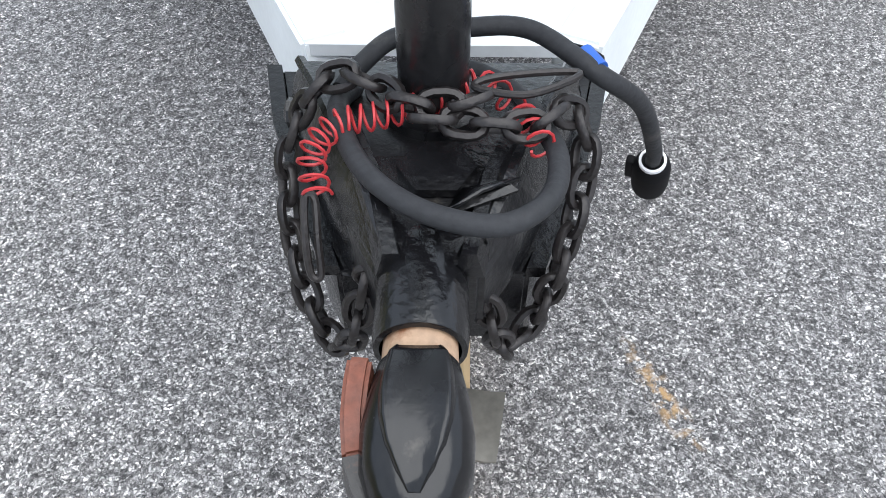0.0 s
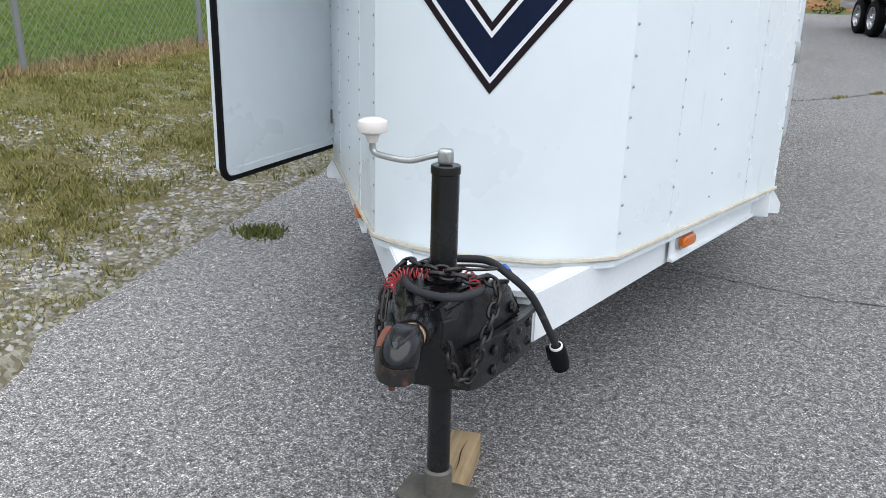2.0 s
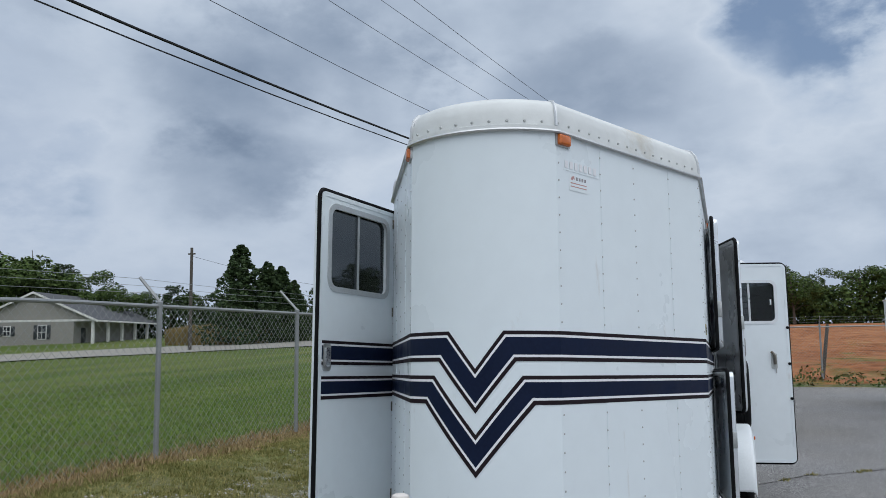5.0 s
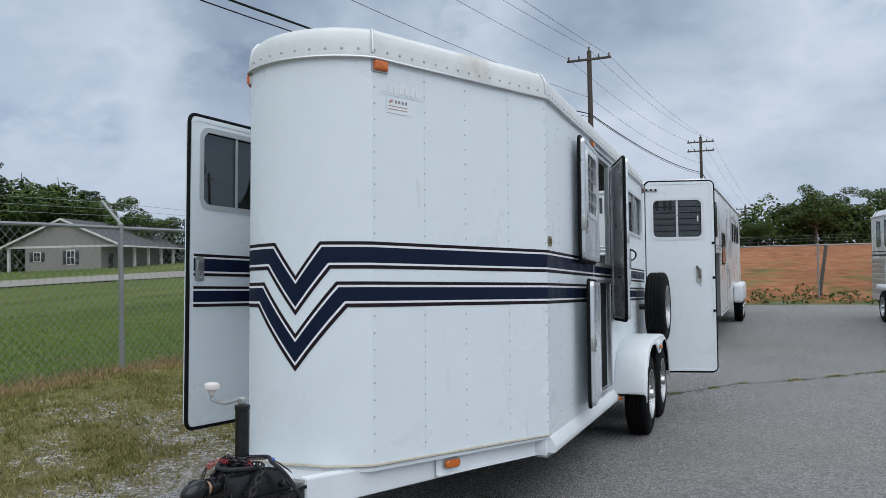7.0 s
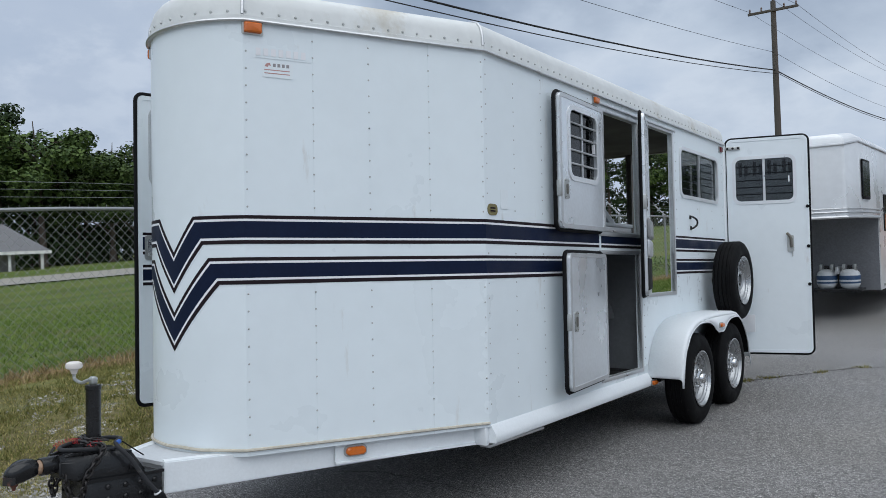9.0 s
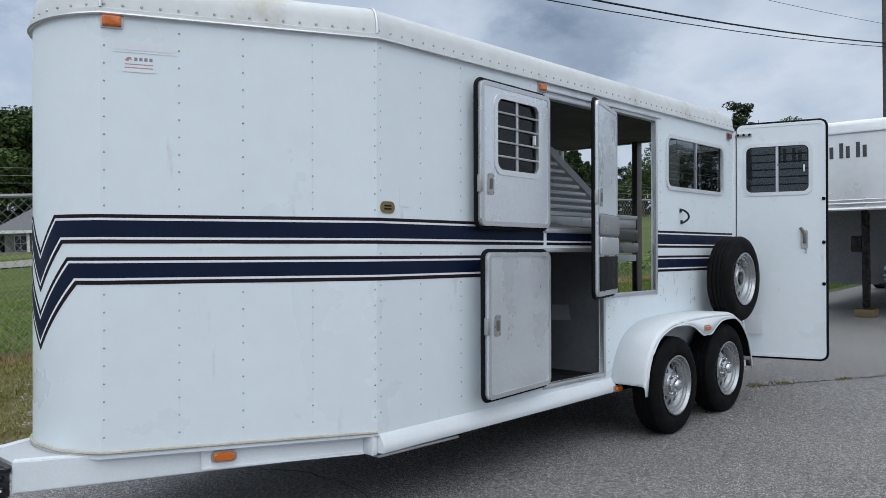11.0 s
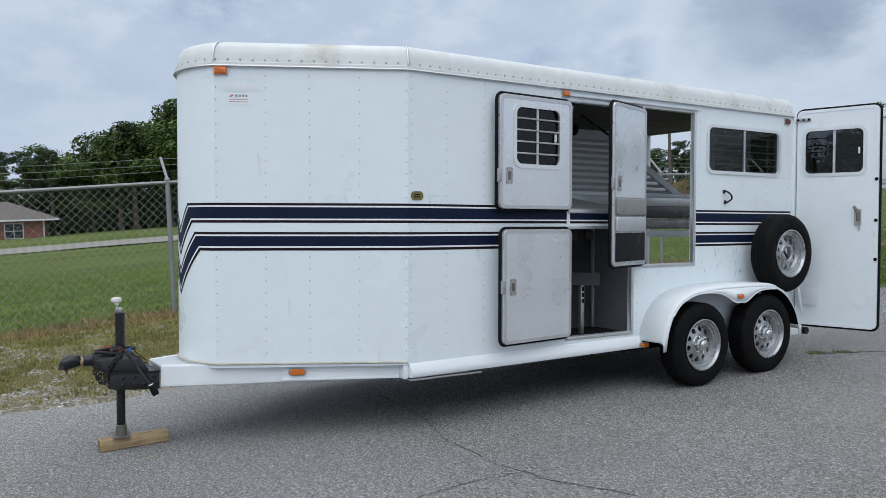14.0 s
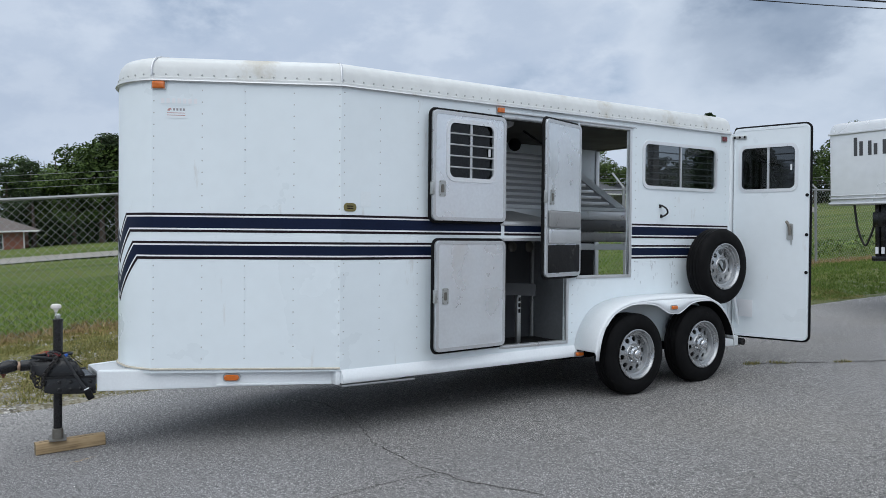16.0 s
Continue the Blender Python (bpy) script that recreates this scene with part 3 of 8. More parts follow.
def lathe(bm, prof, n=32, m=None, closed=False):
    """A profile of (radius, height) turned about z."""
    rings = []
    for r, z in prof:
        ring = [Vector((r * math.cos(2 * math.pi * k / n), r * math.sin(2 * math.pi * k / n), z)) for k in range(n)]
        rings.append([m @ p for p in ring] if m is not None else ring)
    if closed:
        rings.append(rings[0])
        vs = [[bm.verts.new(p) for p in q] for q in rings[:-1]]
        for i in range(len(vs)):
            a, b = vs[i], vs[(i + 1) % len(vs)]
            for k in range(n):
                bm.faces.new((a[k], a[(k + 1) % n], b[(k + 1) % n], b[k]))
    else:
        loft(bm, rings, True, True)
    return bm


def spline(pts, steps=8, closed=False):
    """Smooth curve through points."""
    pts = [Vector(p) for p in pts]
    n, out_ = len(pts), []
    for i in range(n if closed else n - 1):
        p = [pts[(i + k) % n] if closed else pts[min(max(i + k, 0), n - 1)] for k in (-1, 0, 1, 2)]
        for s in range(steps):
            t = s / steps
            out_.append(0.5 * (2 * p[1] + (p[2] - p[0]) * t + (2 * p[0] - 5 * p[1] + 4 * p[2] - p[3]) * t * t + (3 * p[1] - p[0] - 3 * p[2] + p[3]) * t ** 3))
    if not closed:
        out_.append(pts[-1])
    return out_


def rounded(w, h, r, n=6, cx=0.0, cy=0.0):
    """Outline of a rectangle with rounded corners, about cx, cy."""
    o = []
    for k, (sx, sy) in enumerate(((1, 1), (-1, 1), (-1, -1), (1, -1))):
        for i in range(n + 1):
            a = math.pi / 2 * (k + i / n)
            o.append((cx + sx * (w / 2 - r) + r * math.cos(a), cy + sy * (h / 2 - r) + r * math.sin(a)))
    return o


def plate(bm, outline, y0, y1, m=None):
    """A slab with an outline in x, z between two depths y."""
    rings = [[Vector((x, y, z)) for x, z in outline] for y in (y0, y1)]
    if m is not None:
        rings = [[m @ p for p in r] for r in rings]
    loft(bm, rings)
    return bm


def plated(outline, y0, y1, m=None):
    return plate(bmesh.new(), outline, y0, y1, m)


def ring_plate(outer, inner, y0, y1):
    """A flat ring between two outlines with as many points each."""
    bm = bmesh.new()
    q = [[bm.verts.new((x, y, z)) for x, z in o] for o, y in ((outer, y0), (outer, y1), (inner, y1), (inner, y0))]
    n = len(outer)
    for a in range(4):
        b = (a + 1) % 4
        for i in range(n):
            j = (i + 1) % n
            bm.faces.new((q[a][i], q[a][j], q[b][j], q[b][i]))
    return bm


def holed(bm, a, b, z0, z1, thick, holes, inward):
    """A wall from plan point a to b, with rectangular holes (s0, s1, z0, z1) in metres along it."""
    a, b, w = Vector((*a, 0)), Vector((*b, 0)), Vector((*inward, 0)).normalized() * thick
    d = b - a
    length = d.length
    d.normalize()
    ss = sorted({0.0, length, *(h[0] for h in holes), *(h[1] for h in holes)})
    zs = sorted({z0, z1, *(h[2] for h in holes), *(h[3] for h in holes)})
    full = {}
    for i in range(len(ss) - 1):
        for j in range(len(zs) - 1):
            s, z = (ss[i] + ss[i + 1]) / 2, (zs[j] + zs[j + 1]) / 2
            full[i, j] = not any(h[0] < s < h[1] and h[2] < z < h[3] for h in holes)
    grid = {}

    def vert(i, j, k):
        if (i, j, k) not in grid:
            grid[i, j, k] = bm.verts.new(a + d * ss[i] + Vector((0, 0, zs[j])) + w * k)
        return grid[i, j, k]

    for (i, j), f in full.items():
        if not f:
            continue
        for k in (0, 1):
            bm.faces.new([vert(i, j, k), vert(i + 1, j, k), vert(i + 1, j + 1, k), vert(i, j + 1, k)])
        for (di, dj), (p, q) in {(-1, 0): ((i, j), (i, j + 1)), (1, 0): ((i + 1, j), (i + 1, j + 1)), (0, -1): ((i, j), (i + 1, j)), (0, 1): ((i, j + 1), (i + 1, j + 1))}.items():
            if not full.get((i + di, j + dj), False):
                bm.faces.new([vert(*p, 0), vert(*q, 0), vert(*q, 1), vert(*p, 1)])
    return bm


def dome(bm, p, normal, r=0.006, h=0.003):
    """A rivet head."""
    nrm = Vector(normal).normalized()
    u = nrm.orthogonal().normalized()
    w = nrm.cross(u)
    p = Vector(p)
    n = 6
    base = [bm.verts.new(p + (u * math.cos(2 * math.pi * k / n) + w * math.sin(2 * math.pi * k / n)) * r) for k in range(n)]
    top = [bm.verts.new(p + nrm * h + (u * math.cos(2 * math.pi * k / n) + w * math.sin(2 * math.pi * k / n)) * r * 0.55) for k in range(n)]
    for k in range(n):
        bm.faces.new((base[k], base[(k + 1) % n], top[(k + 1) % n], top[k]))
    bm.faces.new(top)


# ---- ground ----
def smooth01(t):
    t = min(max(t, 0.0), 1.0)
    return t * t * (3 - 2 * t)


def yard(y):
    """Height of the asphalt: level but for a shallow swale across it."""
    return -0.043 * math.exp(-((y - 5.45) / 1.5) ** 2)


def rise(x, y):
    """Height of the land: verge up to the wire, gently sloping field, clay bank beyond the yard."""
    z = 0.30 * smooth01((-1.6 - x) / 3.4) * (0.4 + 0.6 * smooth01((y + 1.5) / 5.5))
    plane = 0.0114 * max(x, -160) + 0.0354 * min(max(y, -30), 130)
    plane += 0.5 * smooth01((-53.5 - x) / 7)
    far = smooth01((-6.5 - x) / 20)
    z = z * (1 - far) + plane * far
    bank = smooth01((y - 26.2) / 5.5) * 0.6 + smooth01((y - 33) / 26) * 1.75 + 0.9 * smooth01((y - 60) / 60)
    z += bank * smooth01((x + 6) / 7)
    z += (0.0354 * min(max(y - 27, 0), 103)) * (1 - far) * (1 - smooth01((x + 6) / 7))
    if x > -1.6 and y < 25.9:
        z -= 0.1
    if math.hypot(x, y) < 60:
        z += 0.03 * noise.noise((x * 0.9, y * 0.9, 0)) * smooth01((-1.8 - x) / 1.0)
    return z


def steps(*spans):
    o = []
    for a, b, n in spans:
        o += [a + (b - a) * k / n for k in range(n)]
    return o + [spans[-1][1]]


def sheet(name, xs, ys, height):
    bm = bmesh.new()
    vs = [[bm.verts.new((x, y, height(x, y))) for y in ys] for x in xs]
    for i in range(len(xs) - 1):
        for j in range(len(ys) - 1):
            bm.faces.new((vs[i][j], vs[i + 1][j], vs[i + 1][j + 1], vs[i][j + 1]))
    return bm


gx = steps((-2600, -200, 8), (-200, -60, 10), (-60, -12, 20), (-12, -1, 60), (-1, 30, 20), (30, 200, 10), (200, 2600, 8))
gy = steps((-2600, -200, 8), (-200, -20, 10), (-20, 0, 14), (0, 25, 70), (25, 70, 45), (70, 200, 10), (200, 2600, 8))
tagged(part("ground", sheet("ground", gx, gy, rise), GROUND, smooth=60), "mown green field, thin gravelly verge and red clay bank", "ground", kind="structure")


def pavement_mesh():
    """The yard's asphalt, with a ragged edge on the verge."""
    rnd = random.Random(4)
    edge = []
    y = -60.0
    while y < 26:
        wob = 0.16 * noise.noise((0, y * 0.8, 3)) + 0.07 * noise.noise((0, y * 4, 5))
        x = -1.62 - 0.28 * smooth01((y - 0.6) / 1.2) + wob + 0.1 * smooth01((y - 6) / 8)
        edge.append((x, y))
        y += 0.12 if -2 < y < 14 else 0.8
    far = []
    x = edge[-1][0]
    while x < 60:
        far.append((x, 25.9 + 0.35 * noise.noise((x * 0.4, 0, 9)) + 0.12 * noise.noise((x * 2, 0, 9))))
        x += 0.4
    bm = bmesh.new()
    left = [bm.verts.new((x, y, yard(y))) for x, y in edge]
    low = [bm.verts.new((x - 0.02, y, yard(y) - 0.06)) for x, y in edge]
    mid = [bm.verts.new((0.6, y, yard(y))) for x, y in edge]
    right = [bm.verts.new((60, y, yard(y))) for x, y in edge]
    for i in range(len(edge) - 1):
        for a, b in ((low, left), (left, mid), (mid, right)):
            bm.faces.new((a[i], b[i], b[i + 1], a[i + 1]))
    # the last strip, up to the bank
    top = [bm.verts.new((x, y, 0)) for x, y in far]
    base = [bm.verts.new((x, edge[-1][1], 0)) for x, y in far]
    for i in range(len(far) - 1):
        bm.faces.new((base[i], base[i + 1], top[i + 1], top[i]))
    return bm


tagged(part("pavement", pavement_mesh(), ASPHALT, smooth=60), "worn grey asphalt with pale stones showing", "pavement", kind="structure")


def lane_mesh(near, far, lift=0.06, across=5):
    """The lane between its two verges, following the land."""
    a, b = spline([(*p, 0) for p in near], 10), spline([(*p, 0) for p in far], 10)
    bm = bmesh.new()
    rows = []
    for p, q in zip(a, b):
        cut = [p.lerp(q, k / across) for k in range(across + 1)]
        rows.append([bm.verts.new((c.x, c.y, rise(c.x, c.y) + lift)) for c in cut])
    for r0, r1 in zip(rows, rows[1:]):
        for k in range(across):
            bm.faces.new((r0[k], r0[k + 1], r1[k + 1], r1[k]))
    return bm


LANE_NEAR = [(-47.9, -120), (-47.7, -50), (-47.6, 4), (-44.6, 22), (-39.5, 34.5), (-27.8, 46.6), (-25, 49)]
LANE_FAR = [(-56.3, -120), (-56.1, -50), (-56, 4), (-56, 28), (-53, 47), (-37.7, 63), (-35, 65.3)]
tagged(part("road", lane_mesh(LANE_NEAR, LANE_FAR), CONCRETE, smooth=60), "pale concrete lane beyond the field", "road", kind="structure")


# ---- the horse trailer: x across, y along from the nose, z up, in its own frame ----
TRAILER_POSE = pose(0, 0, 1.142, -2.25) @ pose(-0.005, 0.954, -1.17, 0, 0, 1.02)
trailer = thing("horse_trailer", TRAILER_POSE, "white riveted bumper-pull horse trailer with navy stripes, doors standing open", "trailer")
HW, KINK, REAR, LOW, RAIL = 0.949, 1.30, 5.70, 0.60, 2.655
NOSE_W, NOSE_U = 0.36, 0.13


def nose_u(v):
    """Depth of the rounded nose at v."""
    return NOSE_U * (abs(v) / NOSE_W) ** 2.2


NOSE = [(v, nose_u(v)) for v in (-NOSE_W + 2 * NOSE_W * k / 24 for k in range(25))]
WEDGE_N = Vector((KINK - NOSE_U, -(HW - NOSE_W), 0)).normalized()


def shell(bm, plan, z0, z1, thick):
    """A thin upright wall along plan points, thick towards the inside."""
    pts = [Vector((*p, 0)) for p in plan]
    inner = []
    for i, p in enumerate(pts):
        d = (pts[min(i + 1, len(pts) - 1)] - pts[max(i - 1, 0)]).normalized()
        inner.append(p + Vector((-d.y, d.x, 0)) * thick)
    rings = [[Vector((a.x, a.y, z)) for a, z in ((p, z0), (p, z1), (q, z1), (q, z0))] for p, q in zip(pts, inner)]
    loft(bm, rings)
    return bm


part("nose_wall", shell(bmesh.new(), NOSE, LOW, RAIL, 0.03), WHITE, trailer)
WEDGE_CUTS = [0.0, 0.26, 0.485, 0.745, 1.0]
for side in (1, -1):
    for i in range(4):
        f0, f1 = WEDGE_CUTS[i], WEDGE_CUTS[i + 1]
        plan = [(side * (NOSE_W + (HW - NOSE_W) * f), NOSE_U + (KINK - NOSE_U) * f) for f in (f0, f1)]
        # each sheet laps 1.5 mm over the next
        off = WEDGE_N * 0.0015 * (i % 2)
        plan = [(p[0] + side * off.x, p[1] + off.y) for p in plan]
        part("wall_panel", shell(bmesh.new(), plan if side > 0 else plan[::-1], LOW, RAIL, 0.03), WHITE, trailer)

# right and left side walls, with their openings
R_HOLES = [(2.775, 3.475, 0.685, 1.545), (2.775, 3.475, 1.70, 2.55), (3.62, 4.245, 1.245, 2.57), (4.43, 5.48, 2.07, 2.472)]
L_HOLES = [(1.37, 2.19, 0.66, 2.57)]
bm = holed(bmesh.new(), (HW, KINK), (HW, REAR), LOW, RAIL, 0.035, [(a - KINK, b - KINK, c, d) for a, b, c, d in R_HOLES], (-1, 0))
part("side_wall", bm, WHITE, trailer)
bm = holed(bmesh.new(), (-HW, KINK), (-HW, REAR), LOW, RAIL, 0.035, [(a - KINK, b - KINK, c, d) for a, b, c, d in L_HOLES], (1, 0))
part("side_wall", bm, WHITE, trailer)
# rear frame: posts and header about the open back
for x0, x1 in ((HW - 0.07, HW - 0.036), (-HW + 0.036, -HW + 0.052)):
    part("rear_post", boxed((x0, REAR - 0.06, LOW), (x1, REAR, RAIL), 0.006), FRAME_WHITE, trailer)
part("rear_jamb", boxed((HW - 0.034, REAR + 0.001, LOW), (HW + 0.010, 5.762, RAIL), 0.004), FRAME_WHITE, trailer)
part("rear_header", boxed((-HW + 0.054, REAR - 0.06, RAIL - 0.03), (HW - 0.072, REAR, RAIL - 0.002), 0.005), PLATE, trailer)
part("floor", boxed((-HW + 0.036, KINK, 0.60), (HW - 0.036, REAR - 0.061, 0.66)), MAT_RUBBER, trailer)
bm = bmesh.new()
plan = [(-HW + 0.04, KINK - 0.001)] + [(v * 0.94, nose_u(v) + 0.04) for v, _ in NOSE] + [(HW - 0.04, KINK - 0.001)]
loft(bm, [[Vector((x, y, z)) for x, y in plan] for z in (0.60, 0.66)])
part("floor", bm, CARPET, trailer)


# roof: the plan shrinks towards the crown
def outline_roof(inset):
    """Plan points at a given inset from the wall face; negative is outside."""
    o = [(v * (1 - inset / 0.62), nose_u(v) + inset) for v, _ in NOSE]
    right = [(HW - inset, KINK + inset * 0.22), (HW - inset, REAR - max(inset, -0.01))]
    return right[::-1], o[::-1], [(-x, y) for x, y in right]


ROOF = ((-0.014, 2.645), (-0.014, 2.672), (-0.003, 2.676), (0.0, 2.735), (0.012, 2.778), (0.035, 2.808), (0.07, 2.822), (0.14, 2.832))


def roof_piece(name, pick, label=""):
    bm = bmesh.new()
    loft(bm, [[Vector((x, y, z)) for x, y in pick(inset)] for inset, z in ROOF])
    return part(name, bm, ROOF_WHITE, trailer, label, smooth=40)


def roof_cap(inset):
    r, o, l_ = outline_roof(inset)
    return o


def roof_mid(inset):
    r, o, l_ = outline_roof(inset)
    return [r[1], o[0], o[-1], l_[0]]


def roof_main(inset):
    r, o, l_ = outline_roof(inset)
    return [r[0], r[1], l_[0], l_[1]]


roof_piece("roof_nose_cap", roof_cap, "rounded roof cap over the nose")
roof_piece("roof_panel", roof_mid)
roof_piece("roof_panel", roof_main)
# raised seams where roof sheets meet
for pts_of in (lambda i: outline_roof(i)[1][0], lambda i: outline_roof(i)[0][1], lambda i: outline_roof(i)[1][-1], lambda i: outline_roof(i)[2][0]):
    path = [(*pts_of(i - 0.003), z) for i, z in ROOF[2:]]
    part("roof_seam", tubed(path, 0.008, 6), ALU, trailer)
# rail under the roof edge, with its rivets
RAILPLAN = [(HW, REAR), (HW, KINK)] + [(v, nose_u(v)) for v, _ in NOSE][::-1] + [(-HW, KINK), (-HW, REAR)]


def offset_plan(plan, d):
    o = []
    for i, p in enumerate(plan):
        a, b = Vector(plan[max(i - 1, 0)]), Vector(plan[min(i + 1, len(plan) - 1)])
        t = (b - a).normalized()
        o.append((p[0] - t.y * d, p[1] + t.x * d))
    return o


def along(plan, gap):
    """Points at even steps along a plan line, with the outward normal."""
    o, carry = [], gap / 2
    for a, b in zip(plan, plan[1:]):
        a, b = Vector(a), Vector(b)
        d = b - a
        while carry < d.length:
            t = d.normalized()
            o.append((a + t * carry, Vector((t.y, -t.x))))
            carry += gap
        carry -= d.length
    return o


sgn = 1 if Vector(offset_plan(RAILPLAN, 0.1)[0]).x > HW else -1
RAILOUT = offset_plan(RAILPLAN, 0.017 * sgn)
part("roof_rail", tubed([(x, y, 2.648) for x, y in RAILOUT], 0.0075, 6), ALU, trailer, "grey aluminium edge rail")
bm = bmesh.new()
for p, nrm in along(RAILPLAN, 0.082):
    nrm = nrm if nrm.dot(p - Vector((0, 2.0))) > 0 else -nrm
    dome(bm, (p.x + nrm.x * 0.003, p.y + nrm.y * 0.003, 2.692), (nrm.x, nrm.y, 0), 0.0078, 0.006)
tagged(part("roof_rivets", bm, STEEL, trailer, "row of rivet heads along the roof edge", smooth=60), kind="stuff")

# rivet columns on the sheets
cols = []
for f in WEDGE_CUTS:
    x, y = NOSE_W + (HW - NOSE_W) * f, NOSE_U + (KINK - NOSE_U) * f
    q = 0.012 if f == 0 else (-0.012 if f == 1 else 0.0)
    d = Vector((HW - NOSE_W, KINK - NOSE_U, 0)).normalized() * q
    for s in (1, -1):
        n_ = Vector((WEDGE_N.x * s, WEDGE_N.y, 0))
        cols.append((Vector((s * (x + d.x), y + d.y, 0)) + n_ * 0.0018, n_, [0.70 + 0.082 * k for k in range(24)]))
for u in (KINK + 0.025, 1.95, 2.62):
    cols.append((Vector((HW, u, 0)), Vector((1, 0, 0)), [0.72 + 0.082 * k for k in range(24)]))
for u, zs in ((1.62, (0.72, 2.6)), (3.55, (0.75, 2.6)), (4.33, (1.2, 2.6)), (4.88, (1.15, 2.0)), (5.3, (1.15, 2.0)), (5.64, (0.8, 2.6))):
    cols.append((Vector((HW, u, 0)), Vector((1, 0, 0)), [zs[0] + 0.082 * k for k in range(int((zs[1] - zs[0]) / 0.082) + 1)]))
sub = bmesh.new()
for base, n_, zs in cols:
    for z in zs:
        if 1.40 < z < 1.535 or 1.59 < z < 1.73:
            continue
        dome(sub, base + Vector((0, 0, z)), n_, 0.0052, 0.003)
tagged(part("rivets", sub, STEEL, trailer, "columns of small rivet heads on the sheets", smooth=60), kind="stuff")


# stripes: each is a thin vinyl strip along the wall, with a V on the nose
def knee(h):
    return 0.128 + (1.725 - h) * 0.40, 1.556 - (1.725 - h) * 1.45


def nose_z(h, v):
    k, apex = knee(h)
    return h if abs(v) >= k else apex + (h - apex) * abs(v) / k


def stripe(h0, h1, material, off):
    """A strip between heights h0 > h1 right round the nose and down both wedges."""
    bm = bmesh.new()
    vs = sorted({-NOSE_W, NOSE_W, 0.0, *[s * knee(h)[0] for h in (h0, h1) for s in (1, -1)], *[-NOSE_W + 2 * NOSE_W * k / 30 for k in range(31)]})
    pts = [(-HW, KINK, -WEDGE_N.x, WEDGE_N.y, None), (-NOSE_W, NOSE_U, -WEDGE_N.x, WEDGE_N.y, None)]
    for v in vs:
        g = Vector((2.2 * NOSE_U / NOSE_W * (abs(v) / NOSE_W) ** 1.2 * (1 if v > 0 else -1), -1)).normalized()
        pts.append((v, nose_u(v), g.x, g.y, v))
    pts += [(NOSE_W, NOSE_U, WEDGE_N.x, WEDGE_N.y, None), (HW, KINK, WEDGE_N.x, WEDGE_N.y, None)]
    rings = []
    for x, y, nx, ny, v in pts:
        za, zb = (nose_z(h0, v), nose_z(h1, v)) if v is not None else (h0, h1)
        e = off + 0.0022
        rings.append([Vector((x + nx * e, y + ny * e, za)), Vector((x + nx * e, y + ny * e, zb)), Vector((x + nx * 0.0003, y + ny * 0.0003, zb)), Vector((x + nx * 0.0003, y + ny * 0.0003, za))])
    loft(bm, rings)
    part("stripe", bm, material, trailer)


def side_stripe(h0, h1, u0, u1, material, off, s=1):
    part("stripe", boxed((s * HW - (0.0 if s > 0 else off + 0.0018), u0, h1), (s * HW + (off + 0.0018 if s > 0 else 0.0), u1, h0)), material, trailer)


STRIPES = ((1.726, 1.709, BROWN), (1.709, 1.698, PIN_WHITE), (1.698, 1.620, NAVY), (1.620, 1.609, PIN_WHITE), (1.609, 1.591, BROWN),
           (1.528, 1.511, BROWN), (1.511, 1.500, PIN_WHITE), (1.500, 1.431, NAVY), (1.431, 1.420, PIN_WHITE), (1.420, 1.401, BROWN))
for k, (h0, h1, mt) in enumerate(STRIPES):
    stripe(h0, h1, mt, 0.0)
    side_stripe(h0, h1, KINK, 2.755, mt, 0.0)
    side_stripe(h0 - 0.012, h1 - 0.012, 4.285, REAR - 0.02, mt, 0.0)
    if k < 5 and h1 < 1.70:
        side_stripe(min(h0, 1.685), h1, 2.79, 3.575, mt, 0.0)
    if k >= 5:
        side_stripe(h0, h1, 3.50, 3.585, mt, 0.0)
        side_stripe(h0, h1, 2.19, 2.7, mt, 0.0, -1)

